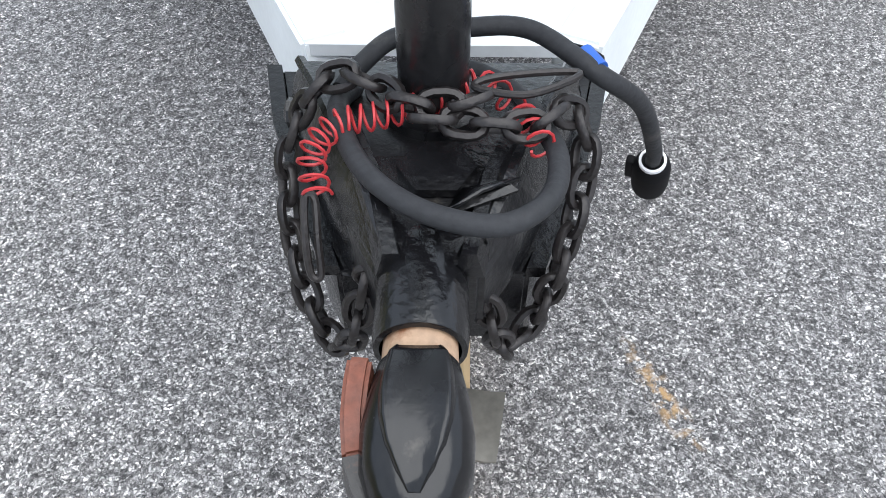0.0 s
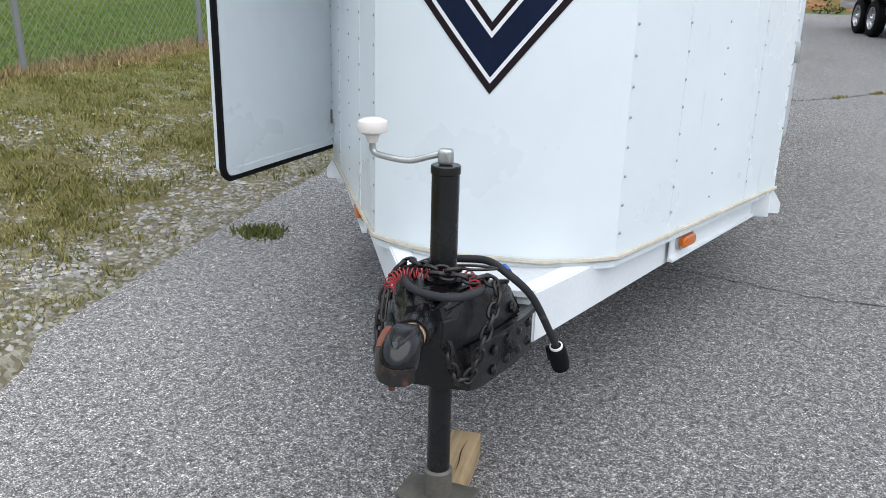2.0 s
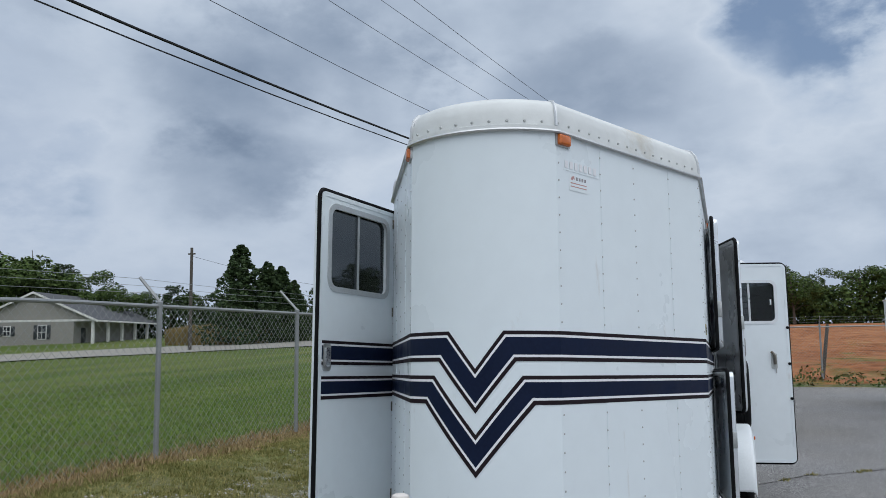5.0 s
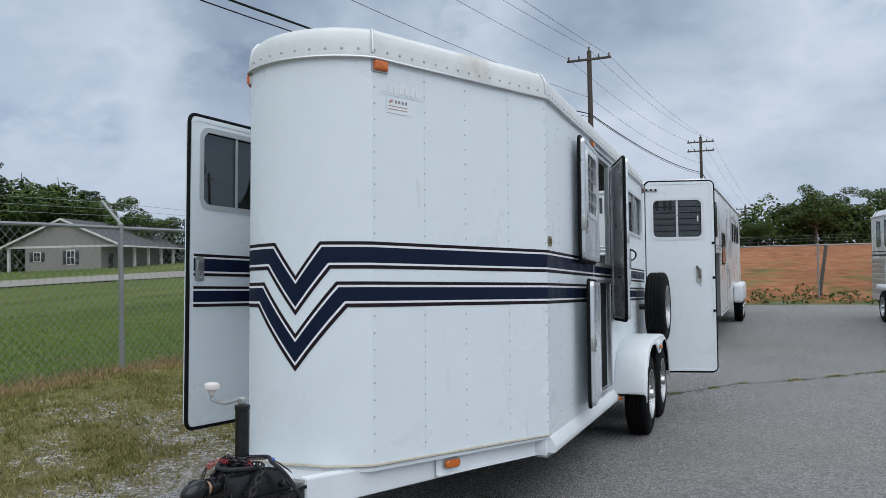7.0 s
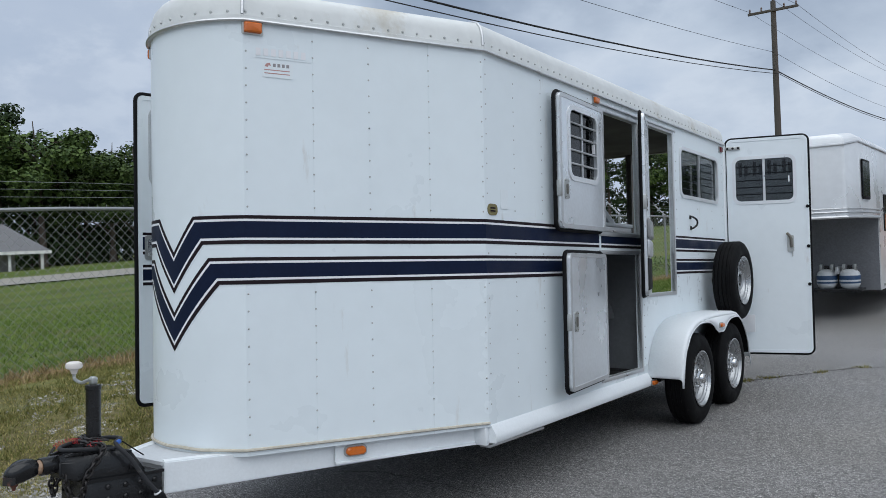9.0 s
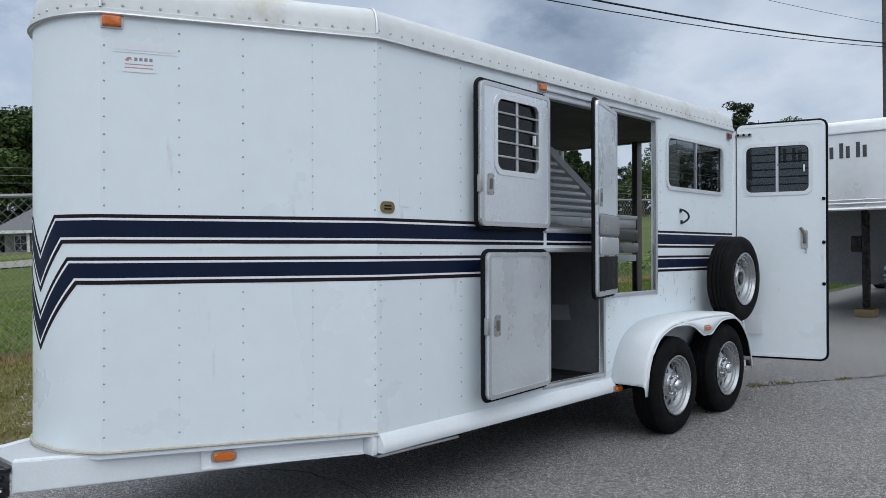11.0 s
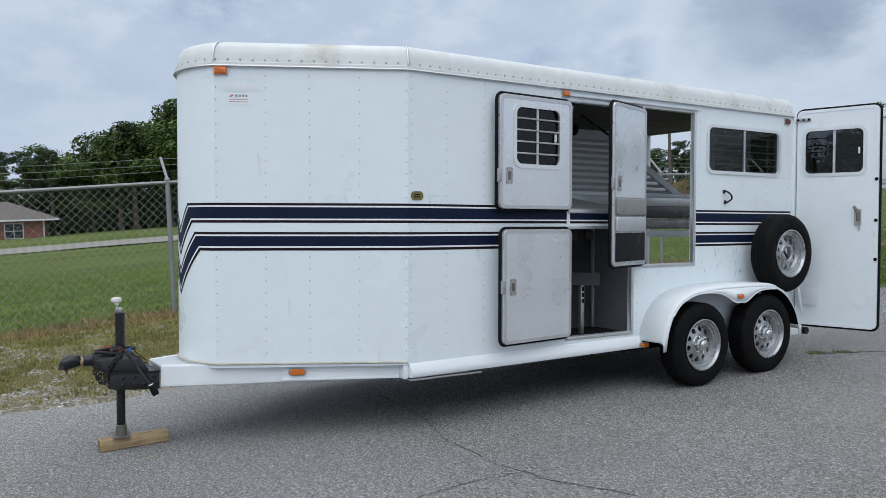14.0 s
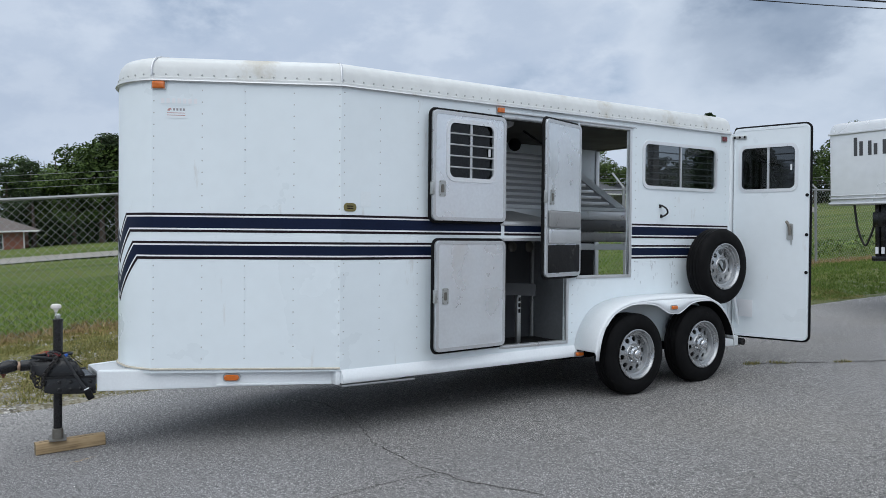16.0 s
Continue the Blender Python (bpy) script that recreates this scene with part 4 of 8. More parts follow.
# frame: the A of the tongue, its outer skirt, and the running rail
for s in (1, -1):
    a, b = Vector((0.176, -0.19, 0)), Vector((0.855, 1.28, 0))
    d = (b - a).normalized()
    n_ = Vector((d.y, -d.x, 0))
    bm = bmesh.new()
    rings = []
    for p, zl, zh in ((a, 0.475, 0.618), (b, 0.50, 0.608)):
        q = [p + Vector((0, 0, zl)), p + Vector((0, 0, zh)), p - n_ * 0.06 + Vector((0, 0, zh)), p - n_ * 0.06 + Vector((0, 0, zl))]
        rings.append([Vector((s * w.x, w.y, w.z)) for w in q])
    loft(bm, rings)
    bmesh.ops.bevel(bm, geom=bm.edges[:], offset=0.005, segments=2, affect="EDGES")
    part("tongue_beam", bm, FRAME_WHITE, trailer, "white box-section tongue beam")
    # skirt below the wedge, carrying the lamp
    bm = bmesh.new()
    rings = []
    for f in (0.5, 1.0):
        p = a + (b - a) * f + n_ * (0.012)
        z0 = 0.503
        q = [p + Vector((0, 0, z0)), p + n_ * 0.018 + Vector((0, 0, z0)), p + n_ * 0.018 + Vector((0, 0, z0 + 0.008)), p + n_ * 0.004 + Vector((0, 0, z0 + 0.012)), p + n_ * 0.004 + Vector((0, 0, 0.612)), p + Vector((0, 0, 0.612))]
        rings.append([Vector((s * w.x, w.y, w.z)) for w in q])
    loft(bm, rings)
    part("skirt", bm, FRAME_WHITE, trailer)
    # kick plate at the kink
    part("kink_plate", boxed((s * 0.875 - 0.02, 1.275, 0.50), (s * 0.875 + 0.045 * s + 0.02, 1.31, 0.60), 0.006), FRAME_WHITE, trailer)
    # running rail along the side
    bm = bmesh.new()
    rings = []
    for y, zb, zt in ((1.31, 0.512, 0.608), (2.2, 0.522, 0.618), (2.9, 0.53, 0.627), (3.585, 0.54, 0.636)):
        rings.append([Vector((s * x, y, z)) for x, z in ((0.90, zb), (0.98, zb), (0.985, zb + 0.008), (0.985, zb + 0.045), (0.952, zt), (0.90, zt))])
    loft(bm, rings)
    part("running_rail", bm, FRAME_WHITE, trailer)
    # joint line of the nose wall on the deck
bm = bmesh.new()
loft(bm, [[Vector((x, y, z)) for x, y in ((-0.172, -0.186), (0.172, -0.186), (0.19, -0.14), (0.86, 1.29), (-0.86, 1.29), (-0.19, -0.14))] for z in (0.598, 0.614)])
part("tongue_deck", bm, surface("dusty_white_deck", (0.56, 0.58, 0.60), 0.5, spread=0.1, coarse=6, fine=60, bump=0.0006, stain=(0.40, 0.36, 0.30), stain_at=0.66, stain_scale=9), trailer, "white steel deck over the tongue")
foot = offset_plan([(HW, KINK)] + [(v, nose_u(v)) for v, _ in NOSE][::-1] + [(-HW, KINK)], 0.006 * sgn)
part("sealant_bead", tubed([(x, y, 0.634 - 0.012 * abs(x) + 0.003 * noise.noise((x * 9, y * 9, 0))) for x, y in foot], 0.0075, 6), surface("yellowed_sealant", (0.50, 0.46, 0.38), 0.6, spread=0.25, coarse=8, fine=60), trailer, "yellowed bead of sealant round the nose")
part("axle_beam", boxed((-0.86, 1.3, 0.50), (-0.80, REAR, 0.60)), BLACK, trailer)
part("axle_beam", boxed((0.80, 1.32, 0.50), (0.86, REAR, 0.60)), BLACK, trailer)
for y in (1.9, 2.7, 3.5, 4.9):
    part("cross_member", boxed((-0.80, y, 0.54), (0.80, y + 0.05, 0.60)), BLACK, trailer)
# slatted step edge seen below the kink
for k in range(2):
    part("step_slat", boxed((0.865, 1.33, 0.490 + 0.022 * k - 0.012), (0.93, 1.95 - 0.12 * k, 0.505 + 0.022 * k - 0.012), 0.003), ALU, trailer)


# lamps
def marker_lamp(centre, normal, w, h, lens, label, round_=0.35):
    n_ = Vector(normal).normalized()
    m = Matrix.Translation(centre) @ n_.to_track_quat("-Y", "Z").to_matrix().to_4x4()
    base = part("marker_lamp", plated(rounded(w + 0.016, h + 0.014, h * round_ * 1.1), -0.008, 0.004), GASKET if lens is AMBER and h > 0.05 else STEEL, trailer, label, matrix=m)
    bm = bmesh.new()
    o = rounded(w, h, h * round_)
    loft(bm, [[Vector((x, -0.008, z)) for x, z in o], [Vector((x * 0.97, -0.02, z * 0.95)) for x, z in o], [Vector((x * 0.8, -0.026, z * 0.7)) for x, z in o]])
    part("lens", bm, lens, base)


wd = Vector((HW - NOSE_W, KINK - NOSE_U, 0)).normalized()
for s in (1, -1):
    nn = (WEDGE_N.x * s, WEDGE_N.y, 0)
    c = Vector((NOSE_W, NOSE_U, 0)) + wd * 0.045
    marker_lamp((s * c.x, c.y, 2.615), nn, 0.085, 0.05, AMBER, "amber marker lamp below the roof edge", 0.12)
    c = Vector((0.19, -0.16, 0)) + (Vector((0.855, 1.28, 0)) - Vector((0.19, -0.16, 0))) * 0.556 + WEDGE_N * 0.02
    marker_lamp((s * c.x, c.y, 0.560), nn, 0.105, 0.042, AMBER, "oval amber lamp on the skirt", 0.48)
    marker_lamp((s * (HW + 0.002), 2.735, 2.61), (s, 0, 0), 0.065, 0.04, AMBER, "small amber marker lamp", 0.12)
    marker_lamp((s * (HW + 0.002), 5.60, 2.59), (s, 0, 0), 0.06, 0.05, REDLENS, "small red marker lamp", 0.12)
    marker_lamp((s * 0.987, 3.60, 0.562), (s, 0, 0), 0.085, 0.032, AMBER, "amber side lamp on the running rail", 0.3)


# ---- wheels and fenders ----
def tyre_mesh(r, w, tread=True):
    """A tyre about y, with grooved tread and rounded shoulders."""
    bm = bmesh.new()
    ri, h = r * 0.575, w / 2
    prof = [(ri, -h * 0.72), (ri + 0.012, -h * 0.86), (r * 0.70, -h * 0.99), (r * 0.80, -h * 1.0), (r * 0.90, -h * 0.93), (r * 0.965, -h * 0.80), (r * 0.992, -h * 0.66)]
    for a, b in ((-0.62, -0.38), (-0.30, -0.06), (0.06, 0.30), (0.38, 0.62)):
        prof += [(r * 0.978, h * a - 0.004), (r * 0.998, h * a), (r, h * (a + b) / 2), (r * 0.998, h * b), (r * 0.978, h * b + 0.004)]
    prof += [(p, -q) for p, q in prof[6::-1]]
    lathe(bm, prof, 48, Matrix.Rotation(radians(90), 4, "X"), closed=True)
    return mesh_of("tyre", bm, TYRE, 32)


def rim_mesh(r):
    """A pressed wheel about y with ten round holes; its face looks to +y."""
    bm = bmesh.new()
    rot = Matrix.Rotation(radians(-90), 4, "X")
    ro = r * 0.585
    # the barrel and the rolled lip
    prof = [(ro, 0.07), (ro + 0.012, 0.080), (ro + 0.002, 0.082), (ro - 0.006, 0.070), (ro - 0.010, 0.060), (ro - 0.021, 0.057), (ro - 0.025, 0.044), (ro - 0.041, 0.040), (ro - 0.047, 0.022), (ro - 0.056, 0.010), (ro - 0.062, -0.06), (ro, -0.075), (ro + 0.004, -0.07)]
    lathe(bm, prof, 40, rot, closed=True)
    # the disc: a sector about each hole
    r0, r1, n, hr = 0.085, ro - 0.052, 10, 0.0225
    rc = r1 - 0.029

    def at(rad, ang, dish=True):
        z = 0.010 + 0.028 * max(0.0, min(1.0, (r1 - rad) / (r1 - r0))) if dish else 0
        return Vector((rad * math.cos(ang), z, rad * math.sin(ang)))

    for k in range(n):
        a0, half = 2 * math.pi * k / n, math.pi / n
        outer, inner = [], []
        for i in range(16):
            t = 2 * math.pi * i / 16
            dx, dy = math.cos(t), math.sin(t)
            reach = min((r1 - rc) / dx if dx > 1e-6 else ((rc - r0) / -dx if dx < -1e-6 else 9), (half * rc) / abs(dy) if abs(dy) > 1e-6 else 9)
            outer.append(at(rc + dx * reach, a0 + dy * reach / rc))
            inner.append(at(rc + dx * hr, a0 + dy * hr / rc))
        back = [p - Vector((0, 0.012, 0)) for p in inner]
        rows = [[bm.verts.new(p) for p in q] for q in (outer, inner, back)]
        for a, b in zip(rows, rows[1:]):
            for i in range(16):
                bm.faces.new((a[i], a[(i + 1) % 16], b[(i + 1) % 16], b[i]))
    lathe(bm, [(0.092, 0.036), (0.086, 0.044), (0.07, 0.045), (0.0605, 0.038), (0.0605, 0.008), (0.092, 0.008)], 32, rot, closed=True)
    bmesh.ops.remove_doubles(bm, verts=bm.verts, dist=0.0005)
    return mesh_of("rim", bm, RIM, 32)


def hub_mesh():
    bm = bmesh.new()
    lathe(bm, [(0.06, 0.0), (0.06, 0.02), (0.045, 0.03), (0.042, 0.055), (0.036, 0.062), (0.02, 0.066), (0.002, 0.067)], 24, Matrix.Rotation(radians(-90), 4, "X"))
    return mesh_of("hub_cap", bm, HUB, 40)


def nut_mesh():
    bm = bmesh.new()
    lathe(bm, [(0.011, 0.0), (0.011, 0.016), (0.007, 0.022), (0.001, 0.024)], 6, Matrix.Rotation(radians(-90), 4, "X"))
    return mesh_of("wheel_nut", bm, HUB, 30)


R_WHEEL = 0.362
TYRE_ME, RIM_ME, HUB_ME, NUT_ME = tyre_mesh(R_WHEEL, 0.205), rim_mesh(R_WHEEL), hub_mesh(), nut_mesh()


DRUM_ME = mesh_of("brake_drum", lathe(bmesh.new(), [(0.135, -0.10), (0.150, -0.09), (0.150, -0.035), (0.140, -0.025), (0.03, -0.022), (0.03, -0.10)], 24, Matrix.Rotation(radians(-90), 4, "X"), closed=True), BLACK, 40)


def wheel(name, parent, m, label="", capped=True, nuts=6):
    t = part(name, TYRE_ME, None, parent, label, matrix=m)
    r = part("rim", RIM_ME, None, t, "silver steel rim with ten round holes", matrix=pose(0, 0.02, 0))
    if capped:
        part("hub_cap", HUB_ME, None, t, matrix=pose(0, 0.056, 0))
        part("brake_drum", DRUM_ME, None, t, "dark brake drum behind the rim")
    for k in range(nuts):
        a = 2 * math.pi * (k + 0.3) / nuts
        part("wheel_nut", NUT_ME, None, t, matrix=pose(0.073 * math.cos(a), 0.062, 0.073 * math.sin(a)))
    return t


for s in (1, -1):
    for u, z, spin in ((4.10, 0.548, 11), (5.005, 0.578, 47)):
        wheel("wheel", trailer, Matrix.Translation((s * 1.105, u, z)) @ pose(0, 0, 0, 0, 0, -90 * s) @ pose(0, 0, 0, 0, spin, 0), "black trailer tyre on a silver rim")
    part("axle", tubed([(s * 0.55, 4.10, 0.548), (s * 1.08, 4.10, 0.548)], 0.035, 10), BLACK, trailer)
    part("axle", tubed([(s * 0.55, 5.005, 0.578), (s * 1.08, 5.005, 0.578)], 0.035, 10), BLACK, trailer)
wheel("spare_wheel", trailer, Matrix.Translation((1.14, 5.27, 1.315)) @ pose(0, 0, 0, 0, 0, -90) @ pose(0, 0, 0, 0, 20, 0), "mounted spare wheel, black tyre on silver rim", capped=False, nuts=0)
part("spare_bracket", tubed([(0.95, 5.27, 1.315), (1.13, 5.27, 1.315)], 0.03, 12), BLACK, trailer)
part("spare_bolt", tubed([(1.13, 5.24, 1.35), (1.175, 5.25, 1.34), (1.185, 5.30, 1.27)], 0.008, 8), BLACK, trailer, "dark bolt through the rim")
part("plate_bracket", boxed((1.02, 5.752, 0.80), (1.20, 5.758, 0.97), 0.002), PIN_WHITE, trailer, "blank pale plate bracket at the rear corner")
part("rear_brace", plated([(5.655, 1.04), (5.685, 1.04), (5.835, 0.60), (5.795, 0.60)], -1.04, -1.015, m=pose(0, 0, 0, 0, 0, 90)), FRAME_WHITE, trailer, "white sloping rear brace")

F_IN, F_OUT = HW + 0.002, 1.225
TOP = spline([(0, 3.575, 0.60), (0, 3.605, 0.72), (0, 3.665, 0.83), (0, 3.755, 0.925), (0, 3.88, 0.99), (0, 4.04, 1.028), (0, 4.26, 1.045), (0, 4.52, 1.05), (0, 4.80, 1.05), (0, 5.03, 1.038), (0, 5.20, 0.975), (0, 5.33, 0.86), (0, 5.41, 0.73), (0, 5.45, 0.60)], 4)


def arch(u):
    """Underside of the skirt over both wheels."""
    z = 0.0
    for c, zc, rx, rz in ((4.115, 0.53, 0.50, 0.465), (4.985, 0.55, 0.445, 0.445)):
        if abs(u - c) < rx:
            z = max(z, zc + rz * (1 - (abs(u - c) / rx) ** 2.7) ** 0.5)
    # the valley between the wheels is rounded off
    v = 0.893 - 0.9 * (u - 4.565) ** 2
    h = min(max(0.5 + 0.5 * (v - z) / 0.07, 0.0), 1.0)
    z = z * (1 - h) + v * h + 0.07 * h * (1 - h) if 4.3 < u < 4.85 else z
    return max(z, 0.53)


def top_at(u):
    for a, b in zip(TOP, TOP[1:]):
        if a.y <= u <= b.y:
            return a.z + (b.z - a.z) * (u - a.y) / max(b.y - a.y, 1e-6)
    return TOP[-1].z


for s in (1, -1):
    bm = bmesh.new()
    rows = []
    for p in TOP:
        # the top sheet rounds down into the outer skirt
        rows.append([Vector((s * x, p.y, p.z + dz)) for x, dz in ((F_IN, 0.0), (F_OUT - 0.03, 0.0), (F_OUT - 0.01, -0.007), (F_OUT, -0.028))])
    vs = [[bm.verts.new(p) for p in r] for r in rows]
    for a, b in zip(vs, vs[1:]):
        for i in range(3):
            bm.faces.new((a[i], a[i + 1], b[i + 1], b[i]))
    # skirt with its two arches; the front sheet runs down to the rail
    us = [3.575 + (5.45 - 3.575) * k / 120 for k in range(121)]
    low, up = [], []
    for u in us:
        t = top_at(u) - 0.028
        low.append(bm.verts.new((s * F_OUT, u, min(arch(u), t - 0.004))))
        up.append(bm.verts.new((s * F_OUT, u, t)))
    for i in range(120):
        bm.faces.new((low[i], low[i + 1], up[i + 1], up[i]))
    bmesh.ops.remove_doubles(bm, verts=bm.verts, dist=0.0008)
    ob = part("fender", bm, FRAME_WHITE, trailer, "white rounded tandem fender", smooth=50)
    md = ob.modifiers.new("thickness", "SOLIDIFY")
    md.thickness, md.offset = 0.006, 0.0
    # black sheet stands in for the shade and dirt under the fender top
    shade_bm = bmesh.new()
    loft(shade_bm, [[Vector((s * x, p.y, p.z - dz)) for x, dz in ((F_IN + 0.004, 0.012), (F_OUT - 0.012, 0.012), (F_OUT - 0.012, 0.02), (F_IN + 0.004, 0.02))] for p in TOP[2:-2]])
    part("fender_shade", shade_bm, GASKET, trailer, "black sheet for shade and dirt inside the fender")
    part("fender_lip", tubed([(s * F_OUT, u, min(arch(u), top_at(u) - 0.032)) for u in us[8:-2]], 0.006, 6), FRAME_WHITE, trailer)
    # black box in the wall, added to darken the shaded wheel well
    part("well_shade", boxed((s * 0.93 - 0.018, 3.62, 0.62), (s * 0.93 + 0.018, 5.44, 0.96)), BLACK, trailer)
    marker_lamp((s * (F_OUT + 0.004), 4.545, 0.948), (s, 0, 0), 0.07, 0.032, AMBER, "small amber lamp between the arches", 0.3)
    part("bumper_end", boxed((s * 0.98 - 0.05, 5.50, 0.50), (s * 0.98 + 0.07, 5.75, 0.60), 0.012), FRAME_WHITE, trailer)
part("bumper", tubed([(-1.07, 5.80, 0.535), (1.07, 5.80, 0.535)], 0.035, 12), BLACK, trailer, "black round rear bumper bar")


# ---- doors ----
def door(hinge, tip, z0, z1, material, label, thick=0.035, window=None, bars=(), latch=None, seal=True, outer=1, tag="door", corner=0.04, rev=False, bar_y=-0.016):
    """A leaf from its hinge line to its free edge. Its face with y < 0 in its own frame is the one that a viewer sees."""
    h, t = Vector((*hinge, 0)), Vector((*tip, 0))
    d = t - h
    w = d.length
    if rev:
        h, d = t, -d
        window = window and (w - window[1], w - window[0], window[2], window[3])
        latch = latch and (w - latch[0], latch[1])
    m = Matrix.Translation((h.x, h.y, 0)) @ Matrix.Rotation(math.atan2(d.y, d.x), 4, "Z")
    hgt, cz = z1 - z0, (z0 + z1) / 2
    o = rounded(w, hgt, corner, 5, w / 2, cz)
    if window:
        s0, s1, a0, a1 = window
        hole = rounded(s1 - s0, a1 - a0, 0.055, 5, (s0 + s1) / 2, (a0 + a1) / 2)
        leaf = part(tag, ring_plate(o, hole, -thick / 2, thick / 2), material, trailer, label, matrix=m, smooth=30)
    else:
        leaf = part(tag, plated(o, -thick / 2, thick / 2), material, trailer, label, matrix=m, smooth=30)
    if seal:
        part("seal", tubed([(x, outer * (thick / 2 - 0.007), z) for x, z in rounded(w + 0.016, hgt + 0.016, corner + 0.008, 5, w / 2, cz)], 0.013, 6, True), GASKET, leaf, "black rubber seal round the edge")
        for y in (-1, 1):
            part("edge_trim", ring_plate(rounded(w - 0.004, hgt - 0.004, corner, 5, w / 2, cz), rounded(w - 0.055, hgt - 0.055, corner * 0.6, 5, w / 2, cz), min(y * thick / 2, y * (thick / 2 + 0.004)), max(y * thick / 2, y * (thick / 2 + 0.004))), ALU if material is ALU_DOOR else DOOR_WHITE, leaf)
    if window:
        window_in(leaf, s0, s1, a0, a1, thick, bars, bar_y=bar_y)
    if latch:
        ls, lz = latch
        bm = plated(rounded(0.062, 0.125, 0.012, 3, ls, lz), -thick / 2 - 0.006, -thick / 2 + 0.002)
        lt = part("latch_plate", bm, STEEL, leaf, "slotted steel latch plate")
        part("paddle", plated(rounded(0.026, 0.062, 0.008, 3, ls, lz), -thick / 2 - 0.010, -thick / 2 - 0.005), PLATE, lt)
        for dx in (-0.023, 0.023):
            for dz in (-0.05, 0.05):
                part("screw", lathe(bmesh.new(), [(0.0045, 0.0), (0.0035, 0.002), (0.001, 0.003)], 8, Matrix.Translation((ls + dx, -thick / 2 - 0.006, lz + dz)) @ pose(0, 0, 0, 90)), PLATE, lt)
        part("strike", boxed((-0.012 if rev else w - 0.015, -thick / 2 - 0.006, lz - 0.05), (0.015 if rev else w + 0.012, thick / 2 - 0.012, lz + 0.05), 0.004), STEEL, leaf)
    return leaf


def window_in(leaf, s0, s1, a0, a1, thick, bars=(), split=None, both=True, bar_y=-0.016):
    """A sliding window: rounded frame, two panes, bars behind or before it."""
    w, h, cx, cz = s1 - s0, a1 - a0, (s0 + s1) / 2, (a0 + a1) / 2
    o, i = rounded(w + 0.05, h + 0.05, 0.075, 5, cx, cz), rounded(w - 0.014, h - 0.014, 0.05, 5, cx, cz)
    fr = part("window_frame", ring_plate(o, i, -thick / 2 - 0.006, -thick / 2 + 0.001), PALE_ALU, leaf, "thin rounded aluminium frame")
    if both:
        part("window_frame", ring_plate(o, i, thick / 2 - 0.001, thick / 2 + 0.006), ALU, leaf)
    for k, (p0, p1) in enumerate(((s0 + 0.004, cx), (cx, s1 - 0.004))):
        part("pane", boxed((p0, -0.005 + 0.006 * k, a0 + 0.004), (p1, -0.001 + 0.006 * k, a1 - 0.004)), CLEAR if bar_y > 0 else GLASS, leaf, "tinted pane")
    part("mullion", boxed((cx - 0.011, -0.012, a0), (cx + 0.011, 0.008, a1)), ALU, leaf)
    for b in bars:
        z = a0 + h * b
        part("bar", tubed([(s0 + 0.004, bar_y, z), (s1 - 0.004, bar_y, z)], 0.0065, 6), ALU if bar_y < 0 else BLACK, leaf)
    part("slide_catch", boxed((s1 - 0.05, -thick / 2 - 0.002, cz - 0.03), (s1 - 0.038, -0.006, cz + 0.03)), PIN_WHITE, leaf)


# tack room doors, folded forward against the wall: their bare inner faces show
door((0.975, 2.765), (1.015, 2.03), 1.70, 2.545, ALU_DOOR, "bare aluminium upper tack door with a barred window, open", 0.04, (0.13, 0.585, 2.03, 2.465), (0.2, 0.4, 0.6, 0.8), (0.648, 1.945), rev=True)
door((0.975, 2.765), (1.065, 2.03), 0.697, 1.545, ALU_DOOR, "bare aluminium lower tack door, open", 0.04, latch=(0.648, 1.12), rev=True)
# side stall door, half open, with padded lower half
mid_door = door((0.975, 3.595), (1.163, 3.034), 1.25, 2.55, ALU_DOOR, "aluminium drop-down side door with padded lower half, ajar", 0.035, latch=(0.50, 1.91), rev=True)
part("pad", boxed((0.03, -0.045, 1.655), (0.56, -0.016, 1.80), 0.02, 3), surface("grey_vinyl_pad", (0.25, 0.25, 0.25), 0.35, spread=0.15, coarse=6, fine=40), mid_door, "grey padded roll")
part("pad", boxed((0.03, -0.04, 1.525), (0.56, -0.016, 1.648), 0.015, 3), ALU, mid_door)
part("liner", boxed((0.03, -0.028, 1.285), (0.56, -0.016, 1.515), 0.004), MAT_RUBBER, mid_door, "scuffed black rubber liner")
# rear door, swung wide
rear_door = door((0.965, 5.765), (1.68, 5.946), 0.60, 2.70, DOOR_WHITE, "white rear door with a barred sliding window, wide open", 0.04, (0.075, 0.61, 2.075, 2.50), (0.18, 0.34, 0.5, 0.66, 0.82), corner=0.05, bar_y=0.014)
for z in (2.01, 1.627, 1.262):
    part("stud", lathe(bmesh.new(), [(0.016, -0.03), (0.016, -0.022), (0.013, -0.018)], 10, pose(0.722, 0, z, 90) @ pose(0, 0, 0, 180)), GASKET, rear_door)
lk = part("latch_plate", plated(rounded(0.06, 0.16, 0.012, 3, 0.565, 1.655), -0.03, -0.018), STEEL, rear_door, "steel slam latch with a hanging strap")
part("paddle", tubed([(0.535, -0.04, 1.755), (0.552, -0.05, 1.735), (0.568, -0.05, 1.70), (0.572, -0.045, 1.62)], 0.014, 8), PLATE, lk)
part("strap", boxed((0.575, -0.034, 1.53), (0.585, -0.03, 1.60)), STEEL, lk)
hg = part("hinge", boxed((-0.01, -0.034, 2.595), (0.13, -0.021, 2.628), 0.003), STEEL, rear_door, "steel hinge strap with dark bolts")
